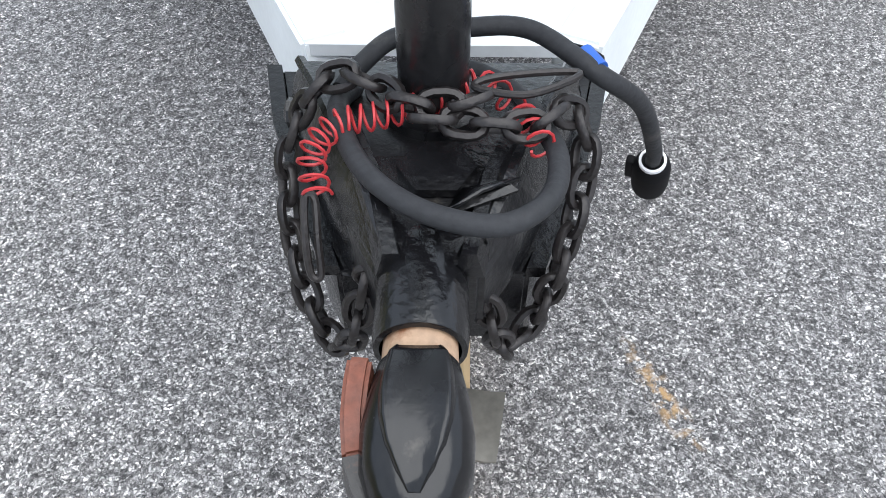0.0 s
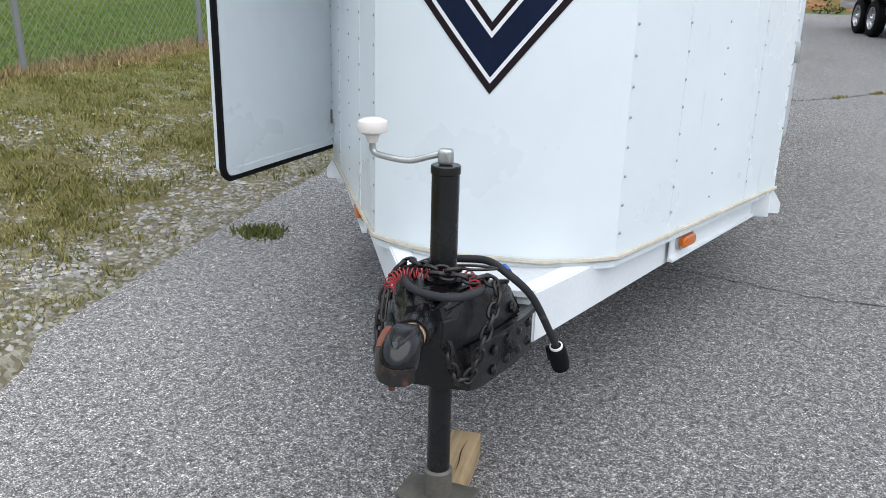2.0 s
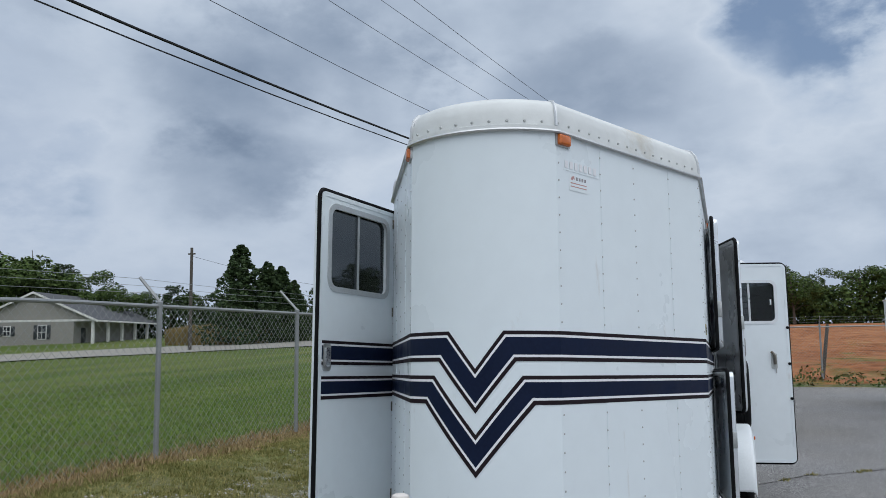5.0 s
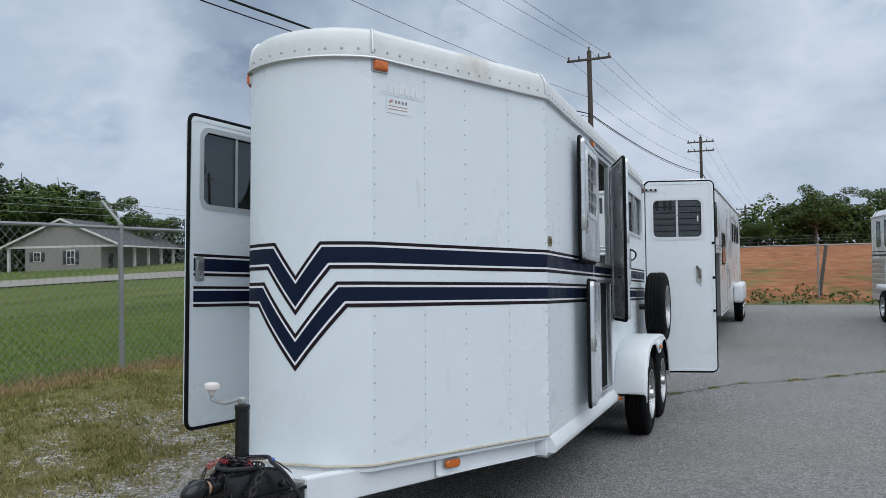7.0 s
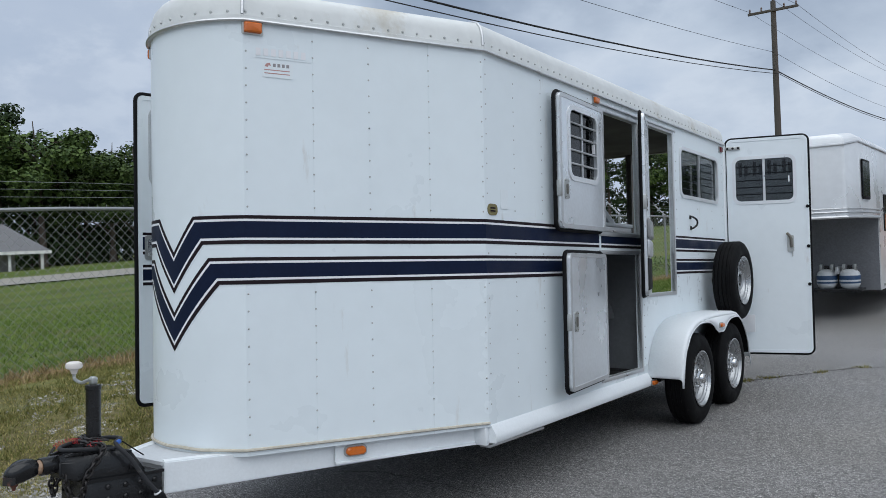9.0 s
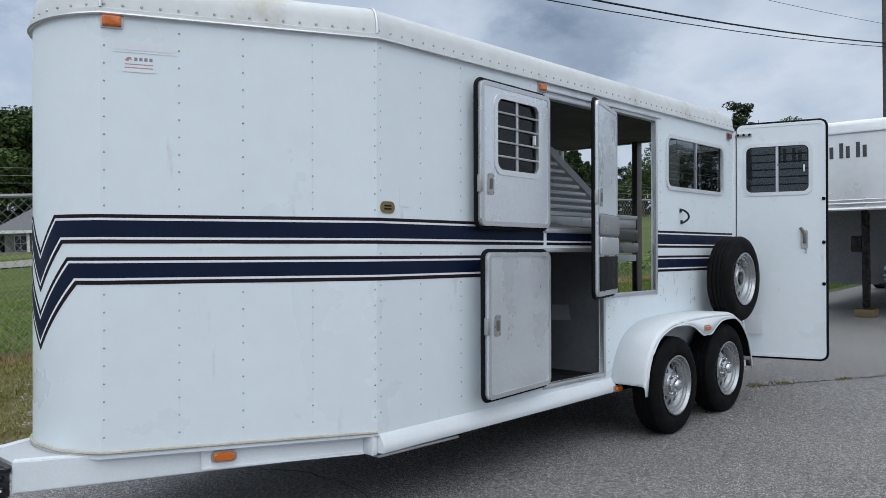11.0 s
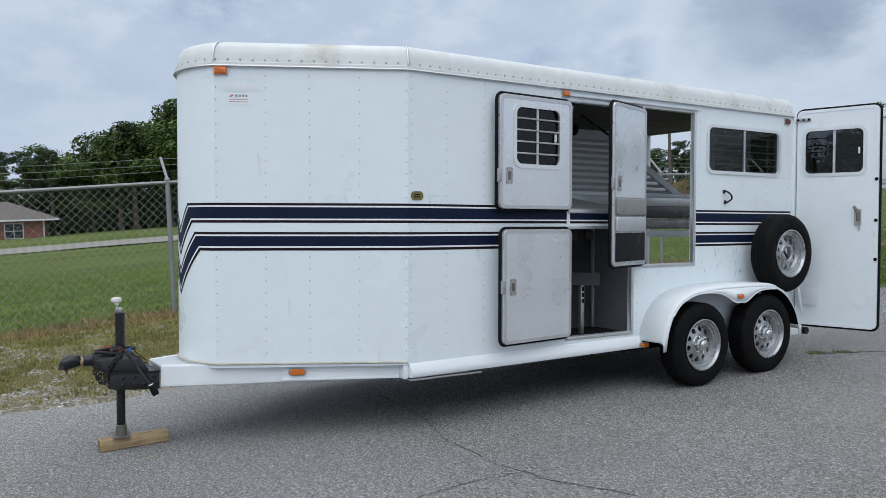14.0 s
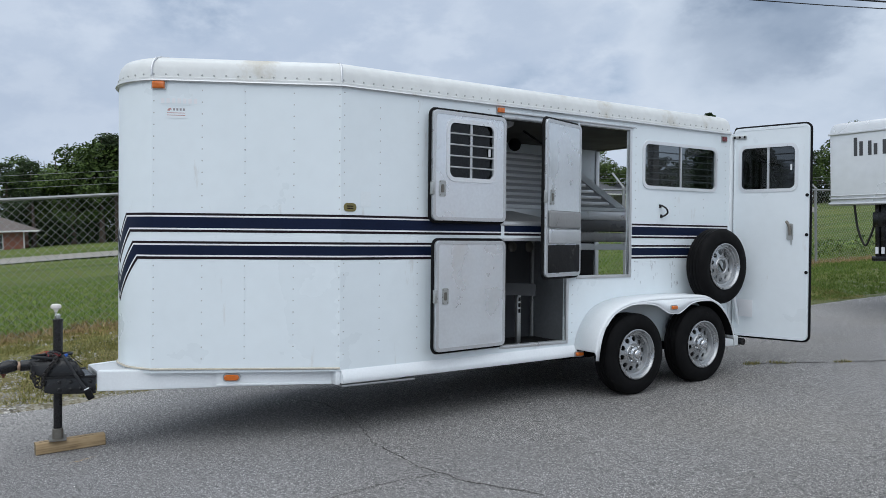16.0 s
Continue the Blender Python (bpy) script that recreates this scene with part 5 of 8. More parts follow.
for x in (0.012, 0.062, 0.112):
    part("bolt", lathe(bmesh.new(), [(0.012, 0.0), (0.010, 0.004), (0.001, 0.005)], 10, Matrix.Translation((x, -0.034, 2.6115)) @ pose(0, 0, 0, 90)), GASKET, hg)
# dressing room door on the far side
far_door = door((-0.965, 1.335), (-1.08, 0.515), 0.672, 2.565, DOOR_WHITE, "white dressing room door with a sliding window and navy stripes, open", 0.04, (0.118, 0.732, 2.02, 2.485), (), outer=1, bar_y=0.014)
for k, (h0, h1, mt) in enumerate(STRIPES):
    part("stripe", boxed((0.02, 0.0195, h1 - 0.008), (0.825, 0.0225, h0 - 0.008)), mt, far_door)
lk = part("latch_plate", plated(rounded(0.07, 0.15, 0.015, 3, 0.752, 1.625), 0.019, 0.028), STEEL, far_door, "chrome flush latch")
part("paddle", plated(rounded(0.04, 0.11, 0.012, 3, 0.752, 1.625), 0.027, 0.036), HUB, lk)
for z in (2.49, 1.92, 1.33, 0.80):
    part("hinge", boxed((-0.02, 0.012, z - 0.03), (0.05, 0.034, z + 0.03), 0.004), PLATE, far_door)

# frames round the openings of the near side
def casing(u0, u1, z0, z1, w=0.028, proud=0.008, s=1):
    for lo, hi in (((u0 - w, z0 - w), (u0, z1 + w)), ((u1, z0 - w), (u1 + w, z1 + w)), ((u0, z0 - w), (u1, z0)), ((u0, z1), (u1, z1 + w))):
        part("casing", boxed((s * (HW - 0.03), lo[0], lo[1]) if s > 0 else (s * (HW + proud), lo[0], lo[1]), (s * (HW + proud), hi[0], hi[1]) if s > 0 else (s * (HW - 0.03), hi[0], hi[1]), 0.003), ALU, trailer)


casing(2.775, 3.475, 0.685, 1.545)
casing(2.775, 3.475, 1.70, 2.55)
casing(3.62, 4.245, 1.245, 2.57)
part("drip_rail", boxed((HW, 2.72, 2.592), (HW + 0.02, 4.30, 2.606), 0.003), ALU, trailer)
side_window = part("side_window", boxed((HW - 0.03, 4.44, 2.062), (HW - 0.026, 5.47, 2.068)), ALU, trailer, "sliding side window with bars behind tinted panes")
part("window_leaf", ring_plate(rounded(1.08, 0.45, 0.075, 5, 4.955, 2.27), rounded(1.02, 0.39, 0.055, 5, 4.955, 2.27), -0.006, 0.006), PALE_ALU, side_window, matrix=Matrix.Translation((HW + 0.006, 0, 0)) @ Matrix(((0, -1, 0, 0), (1, 0, 0, 0), (0, 0, 1, 0), (0, 0, 0, 1))))
for a, b, x in ((4.44, 4.96, 0.0), (4.95, 5.47, -0.006)):
    part("pane", boxed((HW - 0.012 + x, a, 2.075), (HW - 0.008 + x, b, 2.466)), SIDE_GLASS, side_window, "tinted pane")
part("mullion", boxed((HW - 0.016, 4.945, 2.075), (HW + 0.004, 4.965, 2.466)), ALU, side_window)
for k in range(5):
    part("bar", tubed([(HW - 0.026, 4.44, 2.14 + 0.065 * k), (HW - 0.026, 5.47, 2.14 + 0.065 * k)], 0.006, 6), ALU, side_window)
part("tie_ring", tubed(spline([(HW + 0.004, 4.66, 1.885), (HW + 0.02, 4.67, 1.89), (HW + 0.05, 4.70, 1.86), (HW + 0.045, 4.72, 1.82), (HW + 0.02, 4.69, 1.79), (HW + 0.004, 4.68, 1.79)], 4), 0.0085, 8), BLACK, trailer, "black tie ring")
for u_, z_ in ((4.662, 1.885), (4.678, 1.79)):
    part("ring_plate", boxed((HW, u_ - 0.014, z_ - 0.017), (HW + 0.012, u_ + 0.014, z_ + 0.017), 0.004), BLACK, trailer)
bd = part("badge", plated(rounded(0.10, 0.062, 0.028, 5, 0, 0), -0.004, 0.0), OLIVE, trailer, "small gold oval badge", matrix=Matrix.Translation((HW + 0.001, 1.372, 1.782)) @ pose(0, 0, 0, 0, 0, 90))
for z in (0.008, -0.008):
    part("mark", boxed((-0.025, -0.0055, z - 0.004), (0.025, -0.004, z + 0.004)), BROWN, bd)
part("patch", plated(rounded(0.085, 0.11, 0.012, 3), -0.0015, 0.0), GHOST, trailer, matrix=Matrix.Translation((HW + 0.001, 1.50, 1.845)) @ pose(0, 0, 0, 0, 0, 90))
# maker's panel and club decal on the wedge: plain bars
wm = Matrix.Translation(Vector((NOSE_W, NOSE_U, 0)) + WEDGE_N * 0.0016) @ Matrix.Rotation(math.atan2(wd.y, wd.x), 4, "Z")
pn = part("maker_panel", boxed((0.05, -0.0008, 2.478), (0.33, 0.0, 2.481)), GHOST, trailer, "faded maker's panel", matrix=wm)
for k in range(7):
    part("mark", boxed((0.06 + 0.037 * k, -0.0009, 2.49), (0.083 + 0.037 * k, 0.0, 2.525)), PIN_WHITE, pn)
dc = part("decal", plated(rounded(0.15, 0.075, 0.006, 2, 0.165, 2.425), -0.0006, 0.0), GHOST, trailer, "club decal with red and grey bars", matrix=wm)
part("mark", plated([(0.10, 2.44), (0.118, 2.437), (0.122, 2.447), (0.132, 2.442), (0.128, 2.458), (0.112, 2.455)], -0.001, -0.0006), DECAL_RED, dc)
for k in range(4):
    part("mark", boxed((0.142 + 0.022 * k, -0.001, 2.440), (0.156 + 0.022 * k, -0.0006, 2.456)), surface("grey_vinyl", (0.30, 0.28, 0.29), 0.5) if k == 0 else bpy.data.materials["grey_vinyl"], dc)
for z, w in ((2.424, 0.125), (2.408, 0.125)):
    part("mark", boxed((0.10, -0.001, z - 0.0025), (0.10 + w, -0.0006, z + 0.002)), DECAL_RED, dc)

# grey rubs and runs below the stripes beside the spare wheel
rub = random.Random(31)
scuffs = bmesh.new()
for k in range(30):
    u, z = rub.choice((4.42, 4.60, 4.82, 4.92)) + rub.gauss(0, 0.035), rub.choice((1.385, 1.36, 1.24, 1.17)) + rub.gauss(0, 0.018)
    w, h_ = rub.uniform(0.002, 0.008), rub.uniform(0.012, 0.07)
    n_ = 7
    left = [(HW + 0.0006, u - w * rub.uniform(0.2, 1.0) * math.sin(math.pi * (j + 0.3) / n_), z - h_ * j / (n_ - 1)) for j in range(n_)]
    right = [(HW + 0.0006, u + w * rub.uniform(0.2, 1.0) * math.sin(math.pi * (j + 0.3) / n_), z - h_ * j / (n_ - 1)) for j in range(n_)]
    vl, vr = [scuffs.verts.new(p) for p in left], [scuffs.verts.new(p) for p in right]
    for j in range(n_ - 1):
        scuffs.faces.new((vl[j], vr[j], vr[j + 1], vl[j + 1]))
tagged(part("scuff_marks", scuffs, surface("grey_scuff", (0.46, 0.48, 0.50), 0.6, spread=0.3, coarse=20, fine=120), trailer, "grey scuffs below the stripes"), kind="stuff")

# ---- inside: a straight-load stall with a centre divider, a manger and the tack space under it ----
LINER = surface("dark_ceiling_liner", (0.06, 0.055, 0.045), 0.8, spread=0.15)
PAD = surface("grey_vinyl_roll", (0.34, 0.335, 0.33), 0.32, spread=0.15, coarse=6, fine=40)
DARK_PAD = surface("dark_vinyl_roll", (0.10, 0.10, 0.10), 0.35, spread=0.2, coarse=5, fine=40)
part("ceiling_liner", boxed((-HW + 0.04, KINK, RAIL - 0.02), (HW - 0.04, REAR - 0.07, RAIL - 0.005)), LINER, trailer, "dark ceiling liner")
part("bulkhead", boxed((-HW + 0.04, 2.66, 0.66), (HW - 0.06, 2.69, RAIL - 0.02)), INSIDE, trailer, "grey bulkhead")
part("kick_lining", boxed((-HW + 0.037, 2.70, 0.66), (-HW + 0.05, REAR - 0.08, 1.655)), MAT_RUBBER, trailer, "black rubber lower lining")
# upper divider: ribbed sheet cut off on the slope, with a bright edge bar
outline = [(2.70, 1.90), (5.05, 1.90), (4.13, 2.405), (2.70, 2.405)]
divider = part("divider_panel", plated(outline, -0.008, 0.008, m=pose(0, 0, 0, 0, 0, 90)), INSIDE, trailer, "ribbed aluminium divider cut on a slope")
for k in range(8):
    z = 1.925 + 0.061 * k
    end = 5.04 - (z + 0.034 - 1.90) / 0.505 * 0.92
    part("rib", boxed((0.006, 2.70, z), (0.020, end, z + 0.034), 0.006), ALU, divider)
part("edge_bar", plated([(4.13, 2.393), (5.045, 1.902), (5.185, 1.902), (4.13, 2.471)], -0.022, 0.022, m=pose(0, 0, 0, 0, 0, 90)), FRAME_WHITE, divider, "pale flat edge bar")
part("stay", tubed([(0.03, 4.13, 2.445), (0.03, 3.74, 2.62)], 0.012, 6), BLACK, divider, "thin dark stay to the ceiling")
part("ledge", boxed((-0.035, 2.70, 1.862), (0.035, 5.60, 1.90), 0.008), FRAME_WHITE, divider)
part("skin", boxed((-0.02, 2.70, 1.775), (0.02, 5.60, 1.862), 0.004), ALU, divider)
part("pad", boxed((-0.055, 3.62, 1.645), (0.055, 5.60, 1.772), 0.035, 3), DARK_PAD, divider, "dark padded roll")
part("pad", boxed((-0.055, 3.62, 1.538), (0.055, 5.60, 1.638), 0.03, 3), PAD, divider, "grey padded roll")
part("strip", boxed((-0.02, 3.62, 1.455), (0.02, 5.60, 1.52), 0.005), FRAME_WHITE, divider)
part("divider_post", boxed((-0.03, 5.60, 0.66), (0.03, REAR - 0.005, RAIL - 0.02), 0.006), PLATE, divider, "dull steel rear post")
# manger tray and the tack space below it
tray = part("manger", plated([(HW - 0.045, 1.665), (HW - 0.045, 1.695), (0.03, 1.835), (0.03, 1.80)], 2.695, 3.60), INSIDE, trailer, "sloping grey manger tray")
part("manger_lip", tubed([(HW - 0.04, 2.78, 1.70), (HW - 0.04, 3.47, 1.70)], 0.012, 8), ALU, tray)
part("tack_back", boxed((0.385, 2.70, 0.66), (0.40, 3.57, 1.66)), CARPET, trailer, "dark grey lined tack space")
part("tack_side", boxed((0.40, 3.56, 0.66), (HW - 0.037, 3.575, 1.66)), INSIDE_DARK, trailer)
part("corner_post", tubed([(0.415, 3.545, 0.66), (0.415, 3.545, 1.60)], 0.018, 8), STEEL, trailer)
for u in (3.10, 3.30, 3.50):
    part("bridle_hook", lathe(bmesh.new(), [(0.045, 0.0), (0.05, 0.015), (0.03, 0.03), (0.001, 0.034)], 12, pose(0.41, u, 1.49, 0, 90)), PLATE, trailer)
rack = part("saddle_rack", plated([(0.0, 0.0), (0.075, 0.10), (0.15, 0.0), (0.128, 0.0), (0.075, 0.062), (0.022, 0.0)], 0.0, 0.34, m=Matrix.Translation((0.854, 3.208, 1.075)) @ pose(0, 0, 0, 0, 0, 136)), CARPET, trailer, "folded grey saddle rack on a steel arm")
part("rack_leg", boxed((0.69, 3.12, 0.66), (0.725, 3.16, 1.09), 0.004), STEEL, rack, "perforated steel leg")
for k in range(3):
    part("slot", boxed((0.7245, 3.128, 0.92 + 0.05 * k), (0.7275, 3.152, 0.955 + 0.05 * k)), GASKET, rack)
part("dome_lamp", lathe(bmesh.new(), [(0.08, 0.0), (0.075, -0.03), (0.03, -0.05), (0.001, -0.052)], 16, Matrix.Translation((0.3, 3.3, RAIL - 0.02))), PIN_WHITE, trailer)
part("work_lamp", lathe(bmesh.new(), [(0.06, 0.0), (0.065, 0.03), (0.05, 0.06), (0.001, 0.065)], 14, pose(0.02, 3.62, 2.47, 0, 70)), GASKET, trailer, "small black work lamp")


# ---- coupler, jack, chains, cables at the tongue ----
TC = -0.016


def ring_box(u, w0, w1, z0, z1, lip):
    return [Vector((TC + x, u, z)) for x, z in ((-w0, z0), (w0, z0), (w0, z1 - lip), (w1, z1), (-w1, z1), (-w0, z1 - lip))]


bm = bmesh.new()
loft(bm, [ring_box(-0.196, 0.189, 0.187, 0.462, 0.585, 0.004), ring_box(-0.30, 0.166, 0.164, 0.465, 0.586, 0.004), ring_box(-0.46, 0.112, 0.11, 0.470, 0.588, 0.004), ring_box(-0.508, 0.09, 0.086, 0.480, 0.585, 0.004)])
bmesh.ops.bevel(bm, geom=bm.edges[:], offset=0.004, segments=2, affect="EDGES")
coupler = part("coupler", bm, BLACK, trailer, "black painted cast coupler housing")
bm = bmesh.new()
loft(bm, [ring_box(-0.262, 0.164, 0.160, 0.585, 0.600, 0.006), ring_box(-0.312, 0.150, 0.136, 0.585, 0.684, 0.03), ring_box(-0.37, 0.134, 0.114, 0.585, 0.700, 0.035), ring_box(-0.47, 0.096, 0.075, 0.585, 0.704, 0.035), ring_box(-0.53, 0.068, 0.046, 0.59, 0.700, 0.03), ring_box(-0.585, 0.042, 0.024, 0.61, 0.696, 0.02)])
bmesh.ops.bevel(bm, geom=bm.edges[:], offset=0.005, segments=2, affect="EDGES")
part("upper_housing", bm, BLACK, coupler)
for s in (1, -1):
    bm = bmesh.new()
    loft(bm, [[Vector((TC + s * x, u, z)) for x, z in ((w - 0.004, 0.578), (w + 0.014, 0.578), (w + 0.014, 0.592), (w - 0.004, 0.592))] for u, w in ((-0.196, 0.189), (-0.30, 0.166), (-0.505, 0.092))])
    part("flange", bm, BLACK, coupler)
    for u in (-0.23, -0.29, -0.35, -0.42):
        for z in (0.50, 0.55):
            w = 0.198 + (u + 0.158) * 0.275
            part("bolt", lathe(bmesh.new(), [(0.013, 0.0), (0.013, 0.006), (0.008, 0.011), (0.001, 0.012)], 8, Matrix.Translation((TC + s * w, u, z)) @ pose(0, 0, 0, 0, 90 * s, 0)), BLACK, coupler)
    part("pivot_bolt", lathe(bmesh.new(), [(0.016, 0.0), (0.016, 0.008), (0.008, 0.012), (0.001, 0.013)], 8, Matrix.Translation((TC + s * 0.148, -0.32, 0.622)) @ pose(0, 0, 0, 0, 90 * s, 0)), BLACK, coupler)
    # raised ribs running up to the neck
    bm = bmesh.new()
    loft(bm, [[Vector((TC + s * (x + dx), u, z + dz)) for dx, dz in ((-0.013, 0.0), (0.013, 0.0), (0.006, h), (-0.006, h))] for u, x, z, h in ((-0.43, 0.078, 0.700, 0.016), (-0.50, 0.050, 0.694, 0.022), (-0.585, 0.030, 0.676, 0.028))])
    part("rib", bm, BLACK, coupler)
    part("edge_rib", tubed([(TC + s * 0.136, -0.314, 0.684), (TC + s * 0.114, -0.37, 0.700), (TC + s * 0.070, -0.48, 0.704)], 0.006, 6), BLACK, coupler)
hexa = [(TC + 0.004 + 0.034 * math.cos(a), 0.034 * math.sin(a)) for a in (math.pi / 3 * k for k in range(6))]
part("jack_flange", plated(hexa, -0.004, 0.004, m=pose(0, -0.492, 0.7055, 90)), BLACK, coupler, "worn steel hexagonal flange edge")
for s_, a_, b_ in ((-1, (0.084, -0.40, 0.702), (0.034, -0.575, 0.698)), (1, (0.088, -0.42, 0.700), (0.040, -0.565, 0.696))):
    part("cast_ridge", tubed([(TC + s_ * (a_[0] + (b_[0] - a_[0]) * f), a_[1] + (b_[1] - a_[1]) * f, a_[2] + (b_[2] - a_[2]) * f + 0.003 * math.sin(math.pi * f)) for f in (0, 0.2, 0.4, 0.6, 0.8, 1)], [0.004, 0.009, 0.011, 0.011, 0.010, 0.006], 8), BLACK, coupler)
# the bent lock tab with its two leaves
bm = bmesh.new()
loft(bm, [[Vector((TC + x, u, z)) for x, u, z in r] for r in (((0.01, -0.54, 0.702), (0.025, -0.515, 0.706), (0.065, -0.502, 0.704)), ((0.012, -0.552, 0.718), (0.04, -0.533, 0.724), (0.072, -0.513, 0.718)))], close=False, cap=False)
tab = part("lock_tab", bm, BLACK, coupler)
tab.modifiers.new("thickness", "SOLIDIFY").thickness = 0.004
part("tab_leaf", plated([(0.0, 0.0), (0.075, 0.016), (0.07, 0.022), (0.0, 0.006)], -0.002, 0.002, m=Matrix.Translation((TC + 0.0, -0.556, 0.708)) @ pose(0, 0, 0, -70, 0, 12)), BLACK, coupler)

# the round neck, worn shaft and ball socket along -y
NZ = 0.664
neck = Matrix.Translation((TC - 0.006, -0.545, NZ)) @ pose(0, 0, 0, 90, 0, 0)
part("neck", lathe(bmesh.new(), [(0.022, -0.02), (0.034, 0.0), (0.0365, 0.012), (0.0375, 0.09), (0.036, 0.101), (0.0315, 0.102), (0.030, 0.07)], 28, neck), BLACK, coupler, "black round neck")
part("shaft", lathe(bmesh.new(), [(0.0285, 0.05), (0.029, 0.122), (0.026, 0.126), (0.01, 0.126)], 28, neck), TAN_RUST, coupler, "worn tan and rusty shaft")
bm = bmesh.new()
sock = []
for y, w, h, dz in ((0.116, 0.026, 0.026, 0.002), (0.124, 0.031, 0.033, 0.002), (0.150, 0.037, 0.039, 0.001), (0.178, 0.0405, 0.042, -0.002), (0.203, 0.039, 0.040, -0.006), (0.223, 0.031, 0.034, -0.010), (0.237, 0.019, 0.024, -0.012), (0.243, 0.007, 0.012, -0.012)):
    sock.append([Vector((TC - 0.006 + w * math.copysign(abs(math.cos(a)) ** 0.8, math.cos(a)), -0.545 - y, NZ + dz + h * math.copysign(abs(math.sin(a)) ** 0.8, math.sin(a)))) for a in (2 * math.pi * k / 32 for k in range(32))])
loft(bm, sock)
SOCKET = surface("glossy_black_enamel", (0.007, 0.007, 0.008), 0.26, spread=0.4, coarse=14, fine=150, bump=0.0003, stain=(0.05, 0.045, 0.04), stain_at=0.64, stain_scale=30, rough_var=0.12)
socket = part("ball_socket", bm, SOCKET, coupler, "glossy black ball socket", smooth=50)
# the flat shield on its top
bm = bmesh.new()
shield = []
for y, w, z in ((0.119, 0.017, NZ + 0.0345), (0.126, 0.0205, NZ + 0.0385), (0.142, 0.0225, NZ + 0.0415), (0.16, 0.0235, NZ + 0.0435), (0.178, 0.0225, NZ + 0.0430), (0.195, 0.0185, NZ + 0.0400), (0.211, 0.012, NZ + 0.0335), (0.224, 0.004, NZ + 0.0255)):
    shield.append([Vector((TC - 0.006 + x * w, -0.545 - y, z + dz)) for x, dz in ((-1.12, -0.010), (-1.0, -0.0012), (-0.9, 0.0), (-0.82, -0.0010), (0.0, -0.0014), (0.82, -0.0010), (0.9, 0.0), (1.0, -0.0012), (1.12, -0.010))])
loft(bm, shield)
part("shield", bm, SOCKET, socket, smooth=70)
# clamp cheek on one side, folded under the nose
bm = bmesh.new()
clamp = []
YOKE = ((-0.064, 0.668, 0.652, 0.690, 0.022), (-0.066, 0.690, 0.646, 0.688, 0.022), (-0.067, 0.712, 0.636, 0.680, 0.021), (-0.064, 0.736, 0.632, 0.672, 0.021), (-0.056, 0.756, 0.627, 0.664, 0.022), (-0.042, 0.774, 0.622, 0.658, 0.024), (-0.022, 0.784, 0.620, 0.654, 0.024), (0.0, 0.776, 0.620, 0.652, 0.020), (0.012, 0.760, 0.622, 0.650, 0.014))
head = []
for k, (x, y, z0, z1, t) in enumerate(YOKE):
    a, b = YOKE[max(k - 1, 0)], YOKE[min(k + 1, len(YOKE) - 1)]
    d = Vector((-(b[1] - a[1]), -(b[0] - a[0]), 0)).normalized() * t / 2
    c = Vector((x, -y, 0))
    ring = [c - d + Vector((0, 0, z0)), c + d + Vector((0, 0, z0)), c + d * 0.8 + Vector((0, 0, z1)), c - d * 0.8 + Vector((0, 0, z1))]
    if k < 4:
        head.append(ring)
    if k > 2:
        clamp.append(ring)
loft(bm, clamp)
CHIPPED = surface("chipped_black_over_rust", (0.014, 0.013, 0.013), 0.4, spread=0.4, coarse=14, fine=140, bump=0.001, stain=(0.14, 0.055, 0.035), stain_at=0.57, stain_scale=26)
part("clamp", bm, CHIPPED, coupler, "black clamp cheek worn to rust", smooth=45)
bm = bmesh.new()
loft(bm, head)
bmesh.ops.bevel(bm, geom=bm.edges[:], offset=0.003, segments=2, affect="EDGES")
part("clamp_head", bm, RUST, coupler, "rust-red clamp head", smooth=45)
part("chin", boxed((TC - 0.036, -0.782, 0.620), (TC + 0.024, -0.71, 0.650), 0.014, 3), CHIPPED, coupler, "rusty underside of the socket")
part("nut", lathe(bmesh.new(), [(0.015, 0.0), (0.015, 0.018), (0.008, 0.024), (0.007, 0.036), (0.001, 0.037)], 6, Matrix.Translation((TC - 0.02, -0.745, 0.624)) @ pose(0, 0, 0, 180, 0, 0)), RUST, coupler)

# jack: the outer tube, head, crank with ivory knob, inner tube, foot plate
JU = -0.41
jack = part("jack", lathe(bmesh.new(), [(0.0315, 0.66), (0.0315, 0.955), (0.034, 0.957), (0.034, 0.974), (0.0315, 0.976), (0.001, 0.977)], 28, Matrix.Translation((TC, JU, 0))), surface("black_jack_paint", (0.011, 0.011, 0.012), 0.25, spread=0.3, coarse=12, fine=120, bump=0.0005), trailer, "black tongue jack with crank")
part("collar", lathe(bmesh.new(), [(0.033, 0.69), (0.046, 0.692), (0.046, 0.714), (0.033, 0.718)], 24, Matrix.Translation((TC, JU, 0)), closed=True), BLACK, jack)
part("crank_head", boxed((TC - 0.018, JU - 0.014, 0.976), (TC + 0.016, JU + 0.014, 1.012), 0.008, 3), STEEL, jack)
part("crank_pin", tubed([(TC, JU - 0.02, 1.0), (TC, JU + 0.02, 1.0)], 0.005, 8), STEEL, jack)
part("crank_arm", tubed(spline([(TC, JU, 1.004), (TC - 0.04, JU - 0.005, 0.992), (TC - 0.085, JU - 0.004, 0.98), (TC - 0.15, JU + 0.008, 0.984), (TC - 0.172, JU + 0.012, 0.992), (TC - 0.175, JU + 0.012, 1.012), (TC - 0.175, JU + 0.012, 1.025)], 5), 0.0075, 10), STEEL, jack, "bright zinc crank arm")
